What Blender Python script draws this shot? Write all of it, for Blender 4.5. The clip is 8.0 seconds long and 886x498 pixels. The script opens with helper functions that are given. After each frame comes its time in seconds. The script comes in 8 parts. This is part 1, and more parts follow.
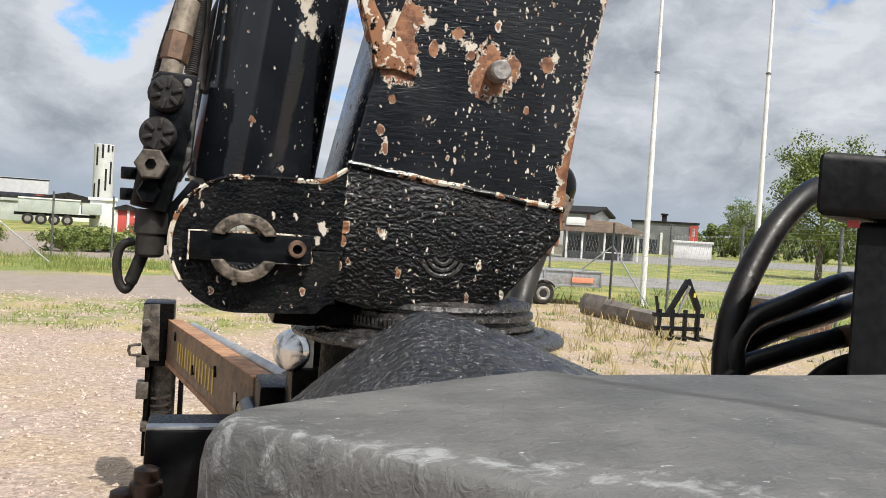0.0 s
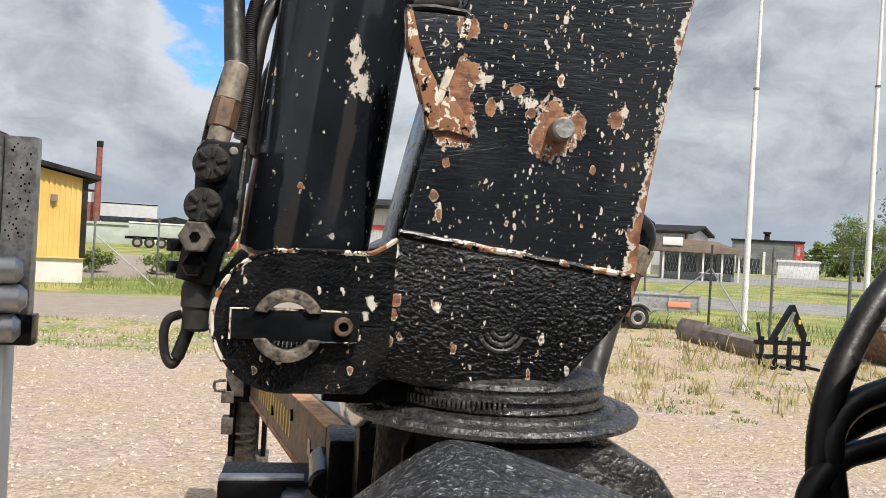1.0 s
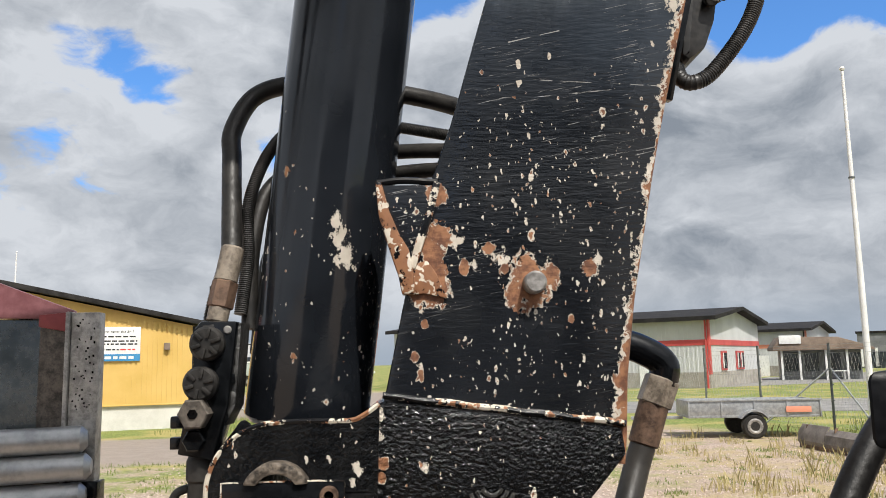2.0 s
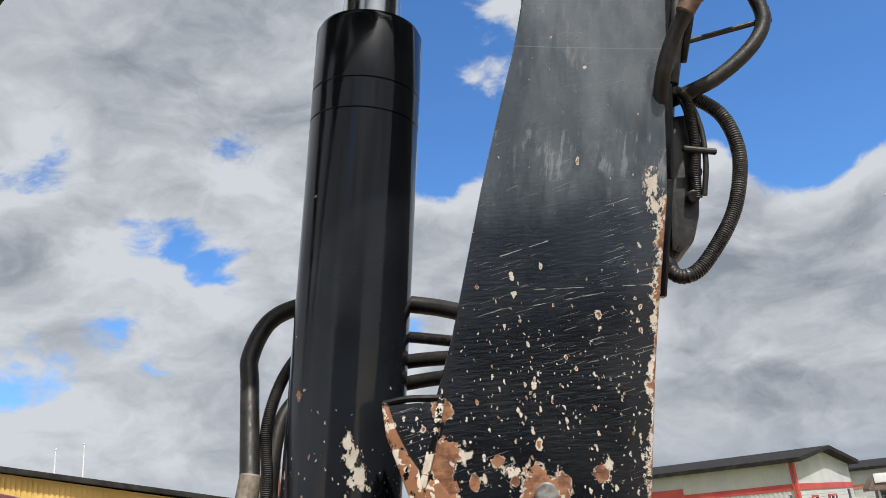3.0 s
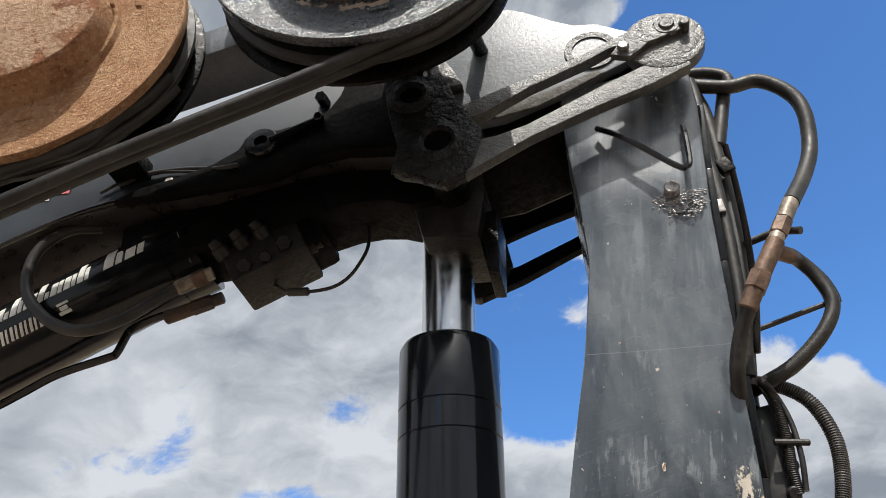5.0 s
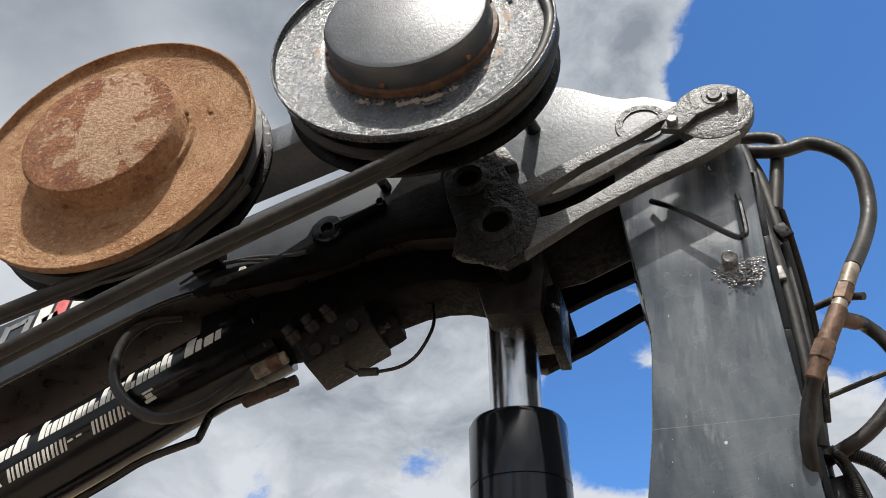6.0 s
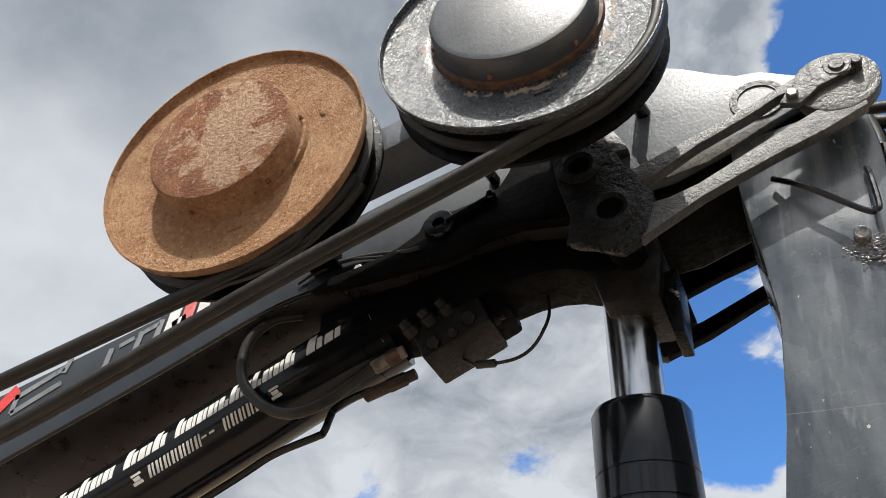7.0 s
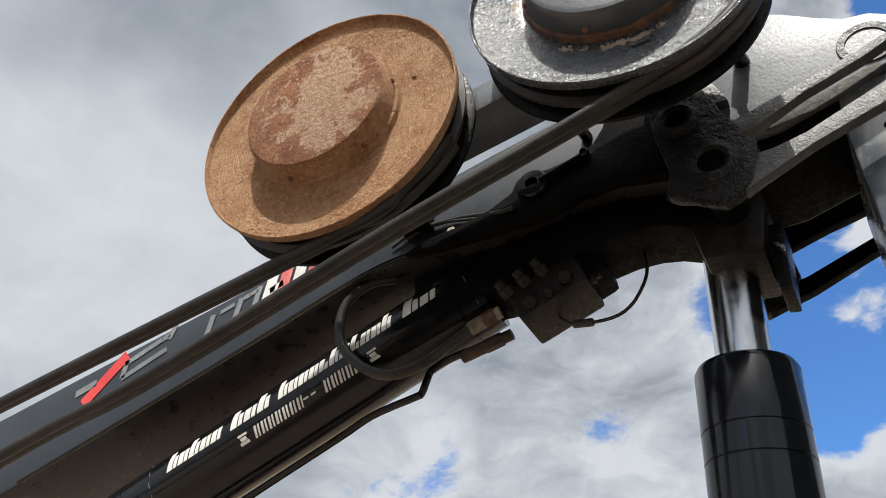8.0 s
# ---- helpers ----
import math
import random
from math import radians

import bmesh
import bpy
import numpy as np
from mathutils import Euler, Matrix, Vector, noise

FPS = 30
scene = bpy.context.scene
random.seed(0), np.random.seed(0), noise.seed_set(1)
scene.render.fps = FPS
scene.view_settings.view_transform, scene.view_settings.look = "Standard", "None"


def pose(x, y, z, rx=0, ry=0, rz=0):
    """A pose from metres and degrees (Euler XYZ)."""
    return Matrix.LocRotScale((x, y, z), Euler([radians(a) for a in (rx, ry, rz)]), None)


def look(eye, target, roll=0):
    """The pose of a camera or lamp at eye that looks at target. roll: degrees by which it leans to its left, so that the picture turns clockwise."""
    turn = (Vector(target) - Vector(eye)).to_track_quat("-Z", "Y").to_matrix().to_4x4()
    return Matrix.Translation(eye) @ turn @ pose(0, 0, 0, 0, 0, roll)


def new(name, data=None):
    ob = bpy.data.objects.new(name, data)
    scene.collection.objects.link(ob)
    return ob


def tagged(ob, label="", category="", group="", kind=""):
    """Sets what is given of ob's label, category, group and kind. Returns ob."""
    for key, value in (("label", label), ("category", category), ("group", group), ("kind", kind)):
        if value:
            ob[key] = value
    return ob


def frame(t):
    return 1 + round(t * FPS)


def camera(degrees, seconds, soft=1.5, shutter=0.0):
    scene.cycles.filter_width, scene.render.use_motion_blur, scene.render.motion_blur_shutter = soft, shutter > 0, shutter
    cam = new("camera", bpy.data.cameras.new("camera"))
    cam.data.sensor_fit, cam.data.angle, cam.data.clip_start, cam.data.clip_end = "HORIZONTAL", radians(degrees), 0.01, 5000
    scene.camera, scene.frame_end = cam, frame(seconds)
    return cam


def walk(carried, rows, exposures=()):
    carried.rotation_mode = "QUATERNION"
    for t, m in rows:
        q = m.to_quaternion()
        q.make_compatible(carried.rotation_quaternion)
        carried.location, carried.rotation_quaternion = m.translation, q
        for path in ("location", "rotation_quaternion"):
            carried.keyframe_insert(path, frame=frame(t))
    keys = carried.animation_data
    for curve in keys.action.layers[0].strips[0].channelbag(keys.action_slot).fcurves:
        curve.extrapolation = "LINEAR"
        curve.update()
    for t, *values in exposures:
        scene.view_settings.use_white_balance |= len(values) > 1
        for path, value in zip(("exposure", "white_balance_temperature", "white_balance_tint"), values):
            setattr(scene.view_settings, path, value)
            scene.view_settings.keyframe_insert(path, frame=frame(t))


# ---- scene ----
cam = camera(56.5, 8.0, soft=0.9)
PATH = [
    (0.0, (0.0000, 0.0000, 1.8000), (0.5538, 1.9213, 1.7548), 3.50),
    (0.5, (0.0306, 0.0954, 1.8552), (0.5046, 2.0374, 1.7938), 3.83),
    (1.0, (0.0861, 0.0941, 1.8965), (0.4179, 2.0664, 1.8873), 3.11),
    (1.2, (0.1180, 0.0800, 1.9070), (0.3890, 2.0610, 1.9430), 2.50),
    (2.3, (0.3530, -0.0120, 2.0010), (0.3900, 1.9500, 2.3880), -2.50),
    (2.5, (0.3705, -0.0296, 2.0201), (0.3881, 1.9152, 2.4863), -3.31),
    (3.0, (0.4162, -0.0567, 2.0629), (0.3810, 1.8332, 2.7165), -5.22),
    (3.5, (0.4433, -0.0916, 2.0975), (0.3635, 1.7280, 2.9237), -6.43),
    (4.0, (0.4700, -0.1133, 2.1197), (0.3460, 1.6284, 3.0949), -7.08),
    (4.5, (0.4937, -0.1369, 2.1408), (0.3297, 1.5262, 3.2396), -7.63),
    (5.0, (0.5091, -0.1631, 2.1657), (0.3065, 1.4243, 3.3653), -8.05),
    (5.2, (0.5110, -0.1760, 2.1720), (0.2980, 1.3860, 3.4060), -8.30),
    (6.3, (0.5500, -0.2690, 2.1840), (0.1620, 1.1760, 3.5130), -6.72),
    (6.5, (0.5406, -0.2624, 2.1810), (0.1084, 1.1616, 3.5172), -6.02),
    (7.0, (0.4998, -0.2639, 2.1715), (-0.0466, 1.1323, 3.4951), -4.13),
    (7.5, (0.4686, -0.2765, 2.1638), (-0.1807, 1.0994, 3.4620), -2.45),
    (8.0, (0.4372, -0.2770, 2.1565), (-0.2902, 1.0833, 3.4295), -1.13),
]
walk(cam, [(t, look(eye, target, roll)) for t, eye, target, roll in PATH],
     exposures=[(0.0, 0.13), (1.0, 0.12), (2.5, 0.0), (3.5, -0.02), (5.0, 0.10), (6.5, 0.11), (8.0, 0.06)])

# ---- light ----
SUN_FROM = Vector((0.40, -1.0, 1.54)).normalized()
sun = new("sun", bpy.data.lights.new("sun", "SUN"))
sun.data.energy, sun.data.angle, sun.data.color = 4.5, radians(0.55), (1.0, 0.95, 0.87)
sun.matrix_world = look(SUN_FROM * 50, (0, 0, 0))

world = bpy.data.worlds.new("sky")
scene.world = world
world.use_nodes = True


class Nodes:
    """Short hand for building a node tree."""

    def __init__(self, tree):
        self.tree = tree
        tree.nodes.clear()

    def add(self, kind, inputs=None):
        n = self.tree.nodes.new(kind)
        for slot, v in (inputs or {}).items():
            self.put(n.inputs[slot], v)
        return n

    def put(self, slot, v):
        if isinstance(v, bpy.types.NodeSocket):
            self.tree.links.new(v, slot)
        else:
            slot.default_value = v

    def math(self, op, a, b=0.0, c=0.0, clamp=False):
        n = self.add("ShaderNodeMath")
        n.operation, n.use_clamp = op, clamp
        self.put(n.inputs[0], a), self.put(n.inputs[1], b), self.put(n.inputs[2], c)
        return n.outputs[0]

    def vmath(self, op, a, b=(0, 0, 0)):
        n = self.add("ShaderNodeVectorMath")
        n.operation = op
        self.put(n.inputs[0], a), self.put(n.inputs[1], b)
        return n.outputs["Value"] if op in ("LENGTH", "DOT_PRODUCT", "DISTANCE") else n.outputs[0]

    def mix(self, f, a, b):
        n = self.add("ShaderNodeMix")
        n.data_type = "RGBA"
        self.put(n.inputs[0], f), self.put(n.inputs[6], a), self.put(n.inputs[7], b)
        return n.outputs[2]

    def noise(self, vector, scale, detail=4.0, rough=0.55, distort=0.0):
        n = self.add("ShaderNodeTexNoise")
        self.put(n.inputs["Vector"], vector)
        n.inputs["Scale"].default_value, n.inputs["Detail"].default_value = scale, detail
        n.inputs["Roughness"].default_value, n.inputs["Distortion"].default_value = rough, distort
        return n.outputs["Fac"]

    def ramp(self, f, a, b, lo=0.0, hi=1.0):
        n = self.add("ShaderNodeMapRange")
        n.interpolation_type = "SMOOTHSTEP"
        for i, v in enumerate((f, a, b, lo, hi)):
            self.put(n.inputs[i], v)
        return n.outputs[0]

    def split(self, v):
        n = self.add("ShaderNodeSeparateXYZ")
        self.put(n.inputs[0], v)
        return n.outputs

    def join(self, x, y, z):
        n = self.add("ShaderNodeCombineXYZ")
        self.put(n.inputs[0], x), self.put(n.inputs[1], y), self.put(n.inputs[2], z)
        return n.outputs[0]


def rgb(r, g, b):
    return (r, g, b, 1.0)


def aim(az, el):
    """The direction at a bearing and a height over the horizon, in degrees."""
    a, e = radians(az), radians(el)
    return Vector((math.sin(a) * math.cos(e), math.cos(a) * math.cos(e), math.sin(e)))


def build_sky():
    g = Nodes(world.node_tree)
    ray = g.add("ShaderNodeTexCoord").outputs["Generated"]
    sky = g.add("ShaderNodeTexSky")
    sky.sky_type, sky.sun_disc = "NISHITA", False
    sky.sun_elevation, sky.sun_rotation = math.asin(SUN_FROM.z), math.atan2(SUN_FROM.x, SUN_FROM.y)
    sky.air_density, sky.dust_density, sky.ozone_density = 1.0, 0.6, 1.6
    blue = g.vmath("MULTIPLY", sky.outputs[0], (0.084, 0.140, 0.200))
    x, y, z = g.split(ray)

    def lobe(az, el, wide, amount, soft=0.35):
        """A round part of the sky, fading out from its middle."""
        d = g.vmath("DOT_PRODUCT", ray, aim(az, el))
        return g.ramp(d, math.cos(radians(wide * (1 + soft))), math.cos(radians(wide * (1 - soft))), 0.0, amount)

    def total(parts):
        out = parts[0]
        for p in parts[1:]:
            out = g.math("ADD", out, p)
        return out

    # heaped clouds: puffs of several sizes, flattened towards the horizon
    flat = g.join(x, y, g.math("MULTIPLY", z, 1.75))
    warp = g.add("ShaderNodeTexNoise", inputs={"Vector": flat, "Scale": 6.0, "Detail": 5.0}).outputs["Color"]
    moved = g.vmath("ADD", flat, g.vmath("MULTIPLY", g.vmath("SUBTRACT", warp, (0.5, 0.5, 0.5)), (0.16, 0.16, 0.16)))

    def heap(at):
        puffs = []
        for scale, amount in ((6.5, 0.55), (14.0, 0.28), (31.0, 0.12)):
            v = g.add("ShaderNodeTexVoronoi", inputs={"Vector": at, "Scale": scale})
            v.feature = "SMOOTH_F1"
            v.inputs["Smoothness"].default_value = 0.7
            puffs.append(g.math("MULTIPLY", g.math("SUBTRACT", 0.62, v.outputs["Distance"]), amount))
        return g.math("ADD", g.math("MULTIPLY", g.math("SUBTRACT", g.noise(at, 4.2, 9, 0.60), 0.5), 2.3), total(puffs))

    shape = heap(moved)
    open_sky = total([lobe(*a) for a in ((27, 30, 9, 0.85, 0.5), (24, 41, 9, 0.80, 0.5), (34, 38, 13, 0.85, 0.5), (25, 22.5, 3.5, 0.45, 0.6), (21, 48, 5, 0.45, 0.6), (0, 31, 6.0, 0.62, 0.6), (-3.5, 26, 3.6, 0.45, 0.6), (2, 24, 3.0, 0.30, 0.6), (42, 25, 7, 0.4, 0.5),
                                         (-12.5, 25, 4.5, 0.12, 0.9), (-20.5, 16.5, 4.0, 0.50, 0.7), (-32.5, 26.5, 4.2, 0.60, 0.7), (-7, 12.5, 3.2, 0.40, 0.7), (8.5, 13, 4.5, 0.50, 0.7))])
    veil = total([lobe(-57, 48, 26, 0.80, 0.5), lobe(-22, 32, 8, 0.16, 0.6), lobe(7, 53, 6, 0.35, 0.5), lobe(21, 12, 11, 0.25, 0.5)])
    cover = g.math("ADD", g.math("SUBTRACT", g.math("ADD", shape, 0.42), open_sky), veil)
    mask = g.ramp(cover, -0.03, 0.24)
    thick = g.ramp(cover, 0.15, 0.95)
    over = heap(g.vmath("ADD", moved, (0.0, -0.012, 0.060)))
    relief = g.math("MULTIPLY", g.math("SUBTRACT", over, shape), 1.05)
    fine = g.math("MULTIPLY", g.math("SUBTRACT", g.noise(moved, 13.0, 8, 0.62), 0.5), 1.15)
    smooth = lobe(-55, 46, 22, 1.0, 0.5)
    shade = g.math("ADD", g.math("MULTIPLY", thick, 0.62), g.math("MULTIPLY", g.math("ADD", relief, fine), g.math("SUBTRACT", 1.0, g.math("MULTIPLY", smooth, 0.80))))
    shade = g.math("ADD", shade, g.math("MULTIPLY", smooth, g.ramp(g.noise(flat, 2.2, 3, 0.45), 0.35, 0.62, -0.66, 0.08)))
    shade = g.math("ADD", shade, g.ramp(z, 0.05, 0.36, -0.02, 0.13), clamp=True)
    cloud = g.mix(shade, rgb(0.65, 0.68, 0.725), rgb(0.25, 0.285, 0.335))
    low = g.ramp(z, 0.0, 0.10)
    cloud = g.mix(low, rgb(0.36, 0.42, 0.50), cloud)
    sky_colour = g.mix(mask, blue, cloud)
    # thin bright cloud round the sun
    near = g.math("MAXIMUM", g.vmath("DOT_PRODUCT", ray, SUN_FROM), 0.0)
    glare = g.math("ADD", g.math("MULTIPLY", g.math("POWER", near, 14.0), 1.6), g.math("MULTIPLY", g.math("POWER", near, 32.0), 4.2))
    sky_colour = g.vmath("ADD", sky_colour, g.vmath("MULTIPLY", g.join(glare, glare, glare), (1.0, 0.97, 0.93)))
    back = g.add("ShaderNodeBackground", inputs={0: sky_colour, 1: 1.0})
    out = g.add("ShaderNodeOutputWorld")
    g.tree.links.new(back.outputs[0], out.inputs[0])


build_sky()


# ---- materials ----
def material(name):
    m = bpy.data.materials.new(name)
    m.use_nodes = True
    g = Nodes(m.node_tree)
    p = g.add("ShaderNodeBsdfPrincipled")
    o = g.add("ShaderNodeOutputMaterial")
    g.tree.links.new(p.outputs[0], o.inputs[0])
    place = g.add("ShaderNodeNewGeometry").outputs["Position"]
    return m, g, p, place


def bumped(g, p, height, strength, distance=0.01):
    b = g.add("ShaderNodeBump")
    b.inputs["Strength"].default_value, b.inputs["Distance"].default_value = strength, distance
    g.put(b.inputs["Height"], height)
    g.put(p.inputs["Normal"], b.outputs[0])


def plain(name, a, b, scale=8.0, rough=(0.4, 0.6), metal=0.0, bump=0.2, fine=60.0, depth=0.004, vary=0.0, spec=0.5, coat=0.0):
    """A surface of two tones with grain at two scales."""
    m, g, p, place = material(name)
    big = g.noise(place, scale, 5, 0.6)
    small = g.noise(place, fine, 4, 0.6)
    f = g.ramp(g.math("ADD", g.math("MULTIPLY", big, 0.65), g.math("MULTIPLY", small, 0.35)), 0.36, 0.64)
    colour = g.mix(f, rgb(*a), rgb(*b))
    if vary:
        own = g.add("ShaderNodeObjectInfo").outputs["Random"]
        colour = g.mix(g.math("MULTIPLY", own, vary), colour, rgb(*[0.45 * v for v in a]))
    g.put(p.inputs["Base Color"], colour)
    g.put(p.inputs["Roughness"], g.ramp(small, 0.3, 0.7, rough[0], rough[1]))
    p.inputs["Metallic"].default_value = metal
    p.inputs["Specular IOR Level"].default_value = spec
    p.inputs["Coat Weight"].default_value, p.inputs["Coat Roughness"].default_value = coat, 0.06
    bumped(g, p, g.math("ADD", big, g.math("MULTIPLY", small, 0.6)), bump, depth)
    return m


def tiltless(g, place):
    """Places sheared so that streaks run with the column."""
    x, y, z = g.split(place)
    return g.join(g.math("SUBTRACT", x, g.math("MULTIPLY", z, 0.22)), y, z)


def chipped(name, spots=(), edge=None, low=2.30, high=2.62, coarse=0.15, grain=(0.6, 1, 1.5, 118.0), top=0.0, amount=1.0, gloss=0.16, spec=0.45, tone=1.0, dust=0.0, rest=0.03):
    """Old black paint: stone chips with a pale rim and a rusty heart, scratches, worn patches."""
    m, g, p, place = material(name)
    x, y, z = g.split(place)
    fade = g.ramp(z, low, high, 1.0, rest)
    base = g.mix(g.ramp(g.noise(place, 3.0, 4), 0.35, 0.7), rgb(0.0020 * tone, 0.0024 * tone, 0.0031 * tone), rgb(0.0046 * tone, 0.0054 * tone, 0.0069 * tone))
    # with height, wear mixes with sky sheen painted as navy, then grey
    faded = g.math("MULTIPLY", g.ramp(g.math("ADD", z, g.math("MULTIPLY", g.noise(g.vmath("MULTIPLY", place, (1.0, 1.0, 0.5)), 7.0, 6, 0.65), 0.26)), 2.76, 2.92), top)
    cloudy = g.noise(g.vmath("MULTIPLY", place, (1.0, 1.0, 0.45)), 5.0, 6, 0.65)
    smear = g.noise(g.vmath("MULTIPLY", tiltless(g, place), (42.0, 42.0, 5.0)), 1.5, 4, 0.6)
    worn_sheen = g.mix(g.ramp(cloudy, 0.32, 0.66), rgb(0.054, 0.067, 0.082), rgb(0.150, 0.170, 0.190))
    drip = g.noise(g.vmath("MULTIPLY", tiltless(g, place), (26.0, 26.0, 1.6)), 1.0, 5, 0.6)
    worn_sheen = g.mix(g.math("MULTIPLY", g.ramp(drip, 0.50, 0.66), g.ramp(z, 3.02, 3.12, 0.15, 0.55)), worn_sheen, rgb(0.21, 0.23, 0.25))
    worn_sheen = g.mix(g.math("MULTIPLY", g.ramp(drip, 0.46, 0.36), 0.35), worn_sheen, rgb(0.030, 0.037, 0.046))
    worn_sheen = g.mix(g.math("MULTIPLY", g.ramp(smear, 0.56, 0.72), g.ramp(g.noise(place, 9.0, 4), 0.52, 0.68, 0.0, 0.45)), worn_sheen, rgb(0.30, 0.31, 0.32))
    if top:
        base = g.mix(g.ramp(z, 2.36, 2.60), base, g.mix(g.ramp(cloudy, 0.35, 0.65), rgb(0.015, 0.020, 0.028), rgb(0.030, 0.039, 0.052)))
        level = g.math("ADD", z, g.math("MULTIPLY", x, 0.13))
        rubbed = g.noise(g.vmath("MULTIPLY", tiltless(g, place), (85.0, 85.0, 11.0)), 1.0, 4, 0.62)
        zone = g.math("MULTIPLY", g.ramp(level, 2.805, 2.825), g.ramp(g.math("ADD", level, g.math("MULTIPLY", g.noise(place, 12.0, 3), 0.04)), 2.938, 2.948, 1.0, 0.0))
        rubbed = g.math("MULTIPLY", g.math("MULTIPLY", g.ramp(rubbed, 0.53, 0.62), zone), g.ramp(g.noise(place, 8.0, 3), 0.40, 0.56))
    base = g.mix(faded, base, worn_sheen)
    if top:
        base = g.mix(g.math("MULTIPLY", rubbed, 0.55), base, rgb(0.26, 0.28, 0.30))
        seam = g.math("LESS_THAN", g.math("ABSOLUTE", g.math("SUBTRACT", g.math("ADD", level, g.math("MULTIPLY", g.noise(place, 5.0, 2), 0.006)), 3.112)), 0.0009)
        base = g.mix(g.math("MULTIPLY", seam, 0.3), base, rgb(0.32, 0.33, 0.34))
    if dust:
        base = g.mix(g.math("MULTIPLY", g.ramp(g.noise(place, 15.0, 7, 0.7), 0.40, 0.66), dust), base, rgb(0.060, 0.058, 0.055))
    wander = g.add("ShaderNodeTexNoise", inputs={"Vector": place, "Scale": 70.0, "Detail": 5.0, "Roughness": 0.65}).outputs["Color"]
    warped = g.vmath("ADD", place, g.vmath("MULTIPLY", wander, (0.018, 0.018, 0.018)))
    chip = core = None
    thickets = g.ramp(g.noise(place, 6.0, 3), 0.38, 0.62, 0.22, 1.0)
    for scale, size, chance in ((34.0, 0.30, 0.85), (62.0, 0.32, 0.62), (120.0, 0.34, 0.42), (19.0, 0.22, 0.22)):
        v = g.add("ShaderNodeTexVoronoi", inputs={"Vector": g.vmath("MULTIPLY", warped, (1.45, 1.0, 0.75)), "Scale": scale})
        v.feature = "F1"
        r, gg, b = g.add("ShaderNodeSeparateColor", inputs={0: v.outputs["Color"]}).outputs[:3]
        alive = g.math("LESS_THAN", r, g.math("MULTIPLY", g.math("MULTIPLY", fade, thickets), chance * amount))
        radius = g.math("MULTIPLY", g.math("ADD", g.math("MULTIPLY", gg, 0.7), 0.3), size)
        one = g.math("MULTIPLY", alive, g.math("LESS_THAN", v.outputs["Distance"], radius))
        heart = g.math("MULTIPLY", one, g.math("LESS_THAN", v.outputs["Distance"], g.math("MULTIPLY", radius, g.math("MULTIPLY", b, 0.92))))
        chip = one if chip is None else g.math("MAXIMUM", chip, one)
        core = heart if core is None else g.math("MAXIMUM", core, heart)
    # fine scratches: long thin streaks
    tilt = g.join(g.math("ADD", x, g.math("MULTIPLY", z, 0.35)), y, g.math("SUBTRACT", z, g.math("MULTIPLY", x, 0.22)))
    streak = g.noise(g.vmath("MULTIPLY", tilt, (9.0, 9.0, 330.0)), 1.6, 3, 0.5, 0.9)
    line = g.math("MULTIPLY", g.ramp(streak, 0.655, 0.69), g.ramp(g.noise(place, 5.0, 3), 0.46, 0.60))
    line = g.math("MULTIPLY", line, g.ramp(g.math("ABSOLUTE", g.math("SUBTRACT", z, 2.46)), 0.12, 0.42, 1.0, 0.25))
    for ax, az, slope, x0, x1 in ((0.466, 2.517, -0.055, 0.56, 0.81), (0.45, 2.470, 0.09, 0.55, 0.70), (0.50, 2.585, 0.22, 0.50, 0.60)) if top else ():
        off = g.math("ABSOLUTE", g.math("SUBTRACT", g.math("SUBTRACT", z, az), g.math("MULTIPLY", g.math("SUBTRACT", x, ax), slope)))
        off = g.math("ADD", off, g.math("MULTIPLY", g.math("SUBTRACT", g.noise(place, 14.0, 3), 0.5), 0.004))
        cutline = g.math("MULTIPLY", g.math("LESS_THAN", off, 0.0008), g.math("MULTIPLY", g.math("GREATER_THAN", x, x0), g.math("LESS_THAN", x, x1)))
        line = g.math("MAXIMUM", line, g.math("MULTIPLY", cutline, g.ramp(g.noise(place, 30.0, 3), 0.40, 0.50)))
    # worn patches: one ragged field, strongest round each place
    torn = g.math("ADD", g.math("MULTIPLY", g.noise(g.vmath("MULTIPLY", warped, (1.3, 1.0, 0.75)), 26.0, 8, 0.72), 0.75), g.math("MULTIPLY", g.noise(place, 130.0, 3, 0.6), 0.25))
    for want in ("rust", "pale"):
        field = None
        for at, radius, kind in spots:
            if kind == want:
                away = g.vmath("MULTIPLY", g.vmath("SUBTRACT", place, at), (1.0, 0.25, 0.8))
                near = g.math("MAXIMUM", g.math("SUBTRACT", 1.0, g.math("DIVIDE", g.vmath("LENGTH", away), radius * 2.0)), 0.0)
                field = near if field is None else g.math("MAXIMUM", field, near)
        if field is not None:
            ragged = torn if want == "rust" else g.noise(g.vmath("MULTIPLY", place, (1.0, 1.0, 0.6)), 75.0, 7, 0.75)
            level = g.math("ADD", field, g.math("MULTIPLY", g.math("SUBTRACT", ragged, 0.5), 1.7 if want == "rust" else 3.0))
            bare = g.math("MULTIPLY", g.math("GREATER_THAN", level, 0.50), g.math("GREATER_THAN", field, 0.02))
            chip = g.math("MAXIMUM", chip, bare)
            if want == "rust":
                core = g.math("MAXIMUM", core, g.math("MULTIPLY", bare, g.math("GREATER_THAN", g.math("ADD", level, g.math("MULTIPLY", g.math("SUBTRACT", g.noise(place, 60.0, 4, 0.6), 0.5), 0.40)), 0.535)))
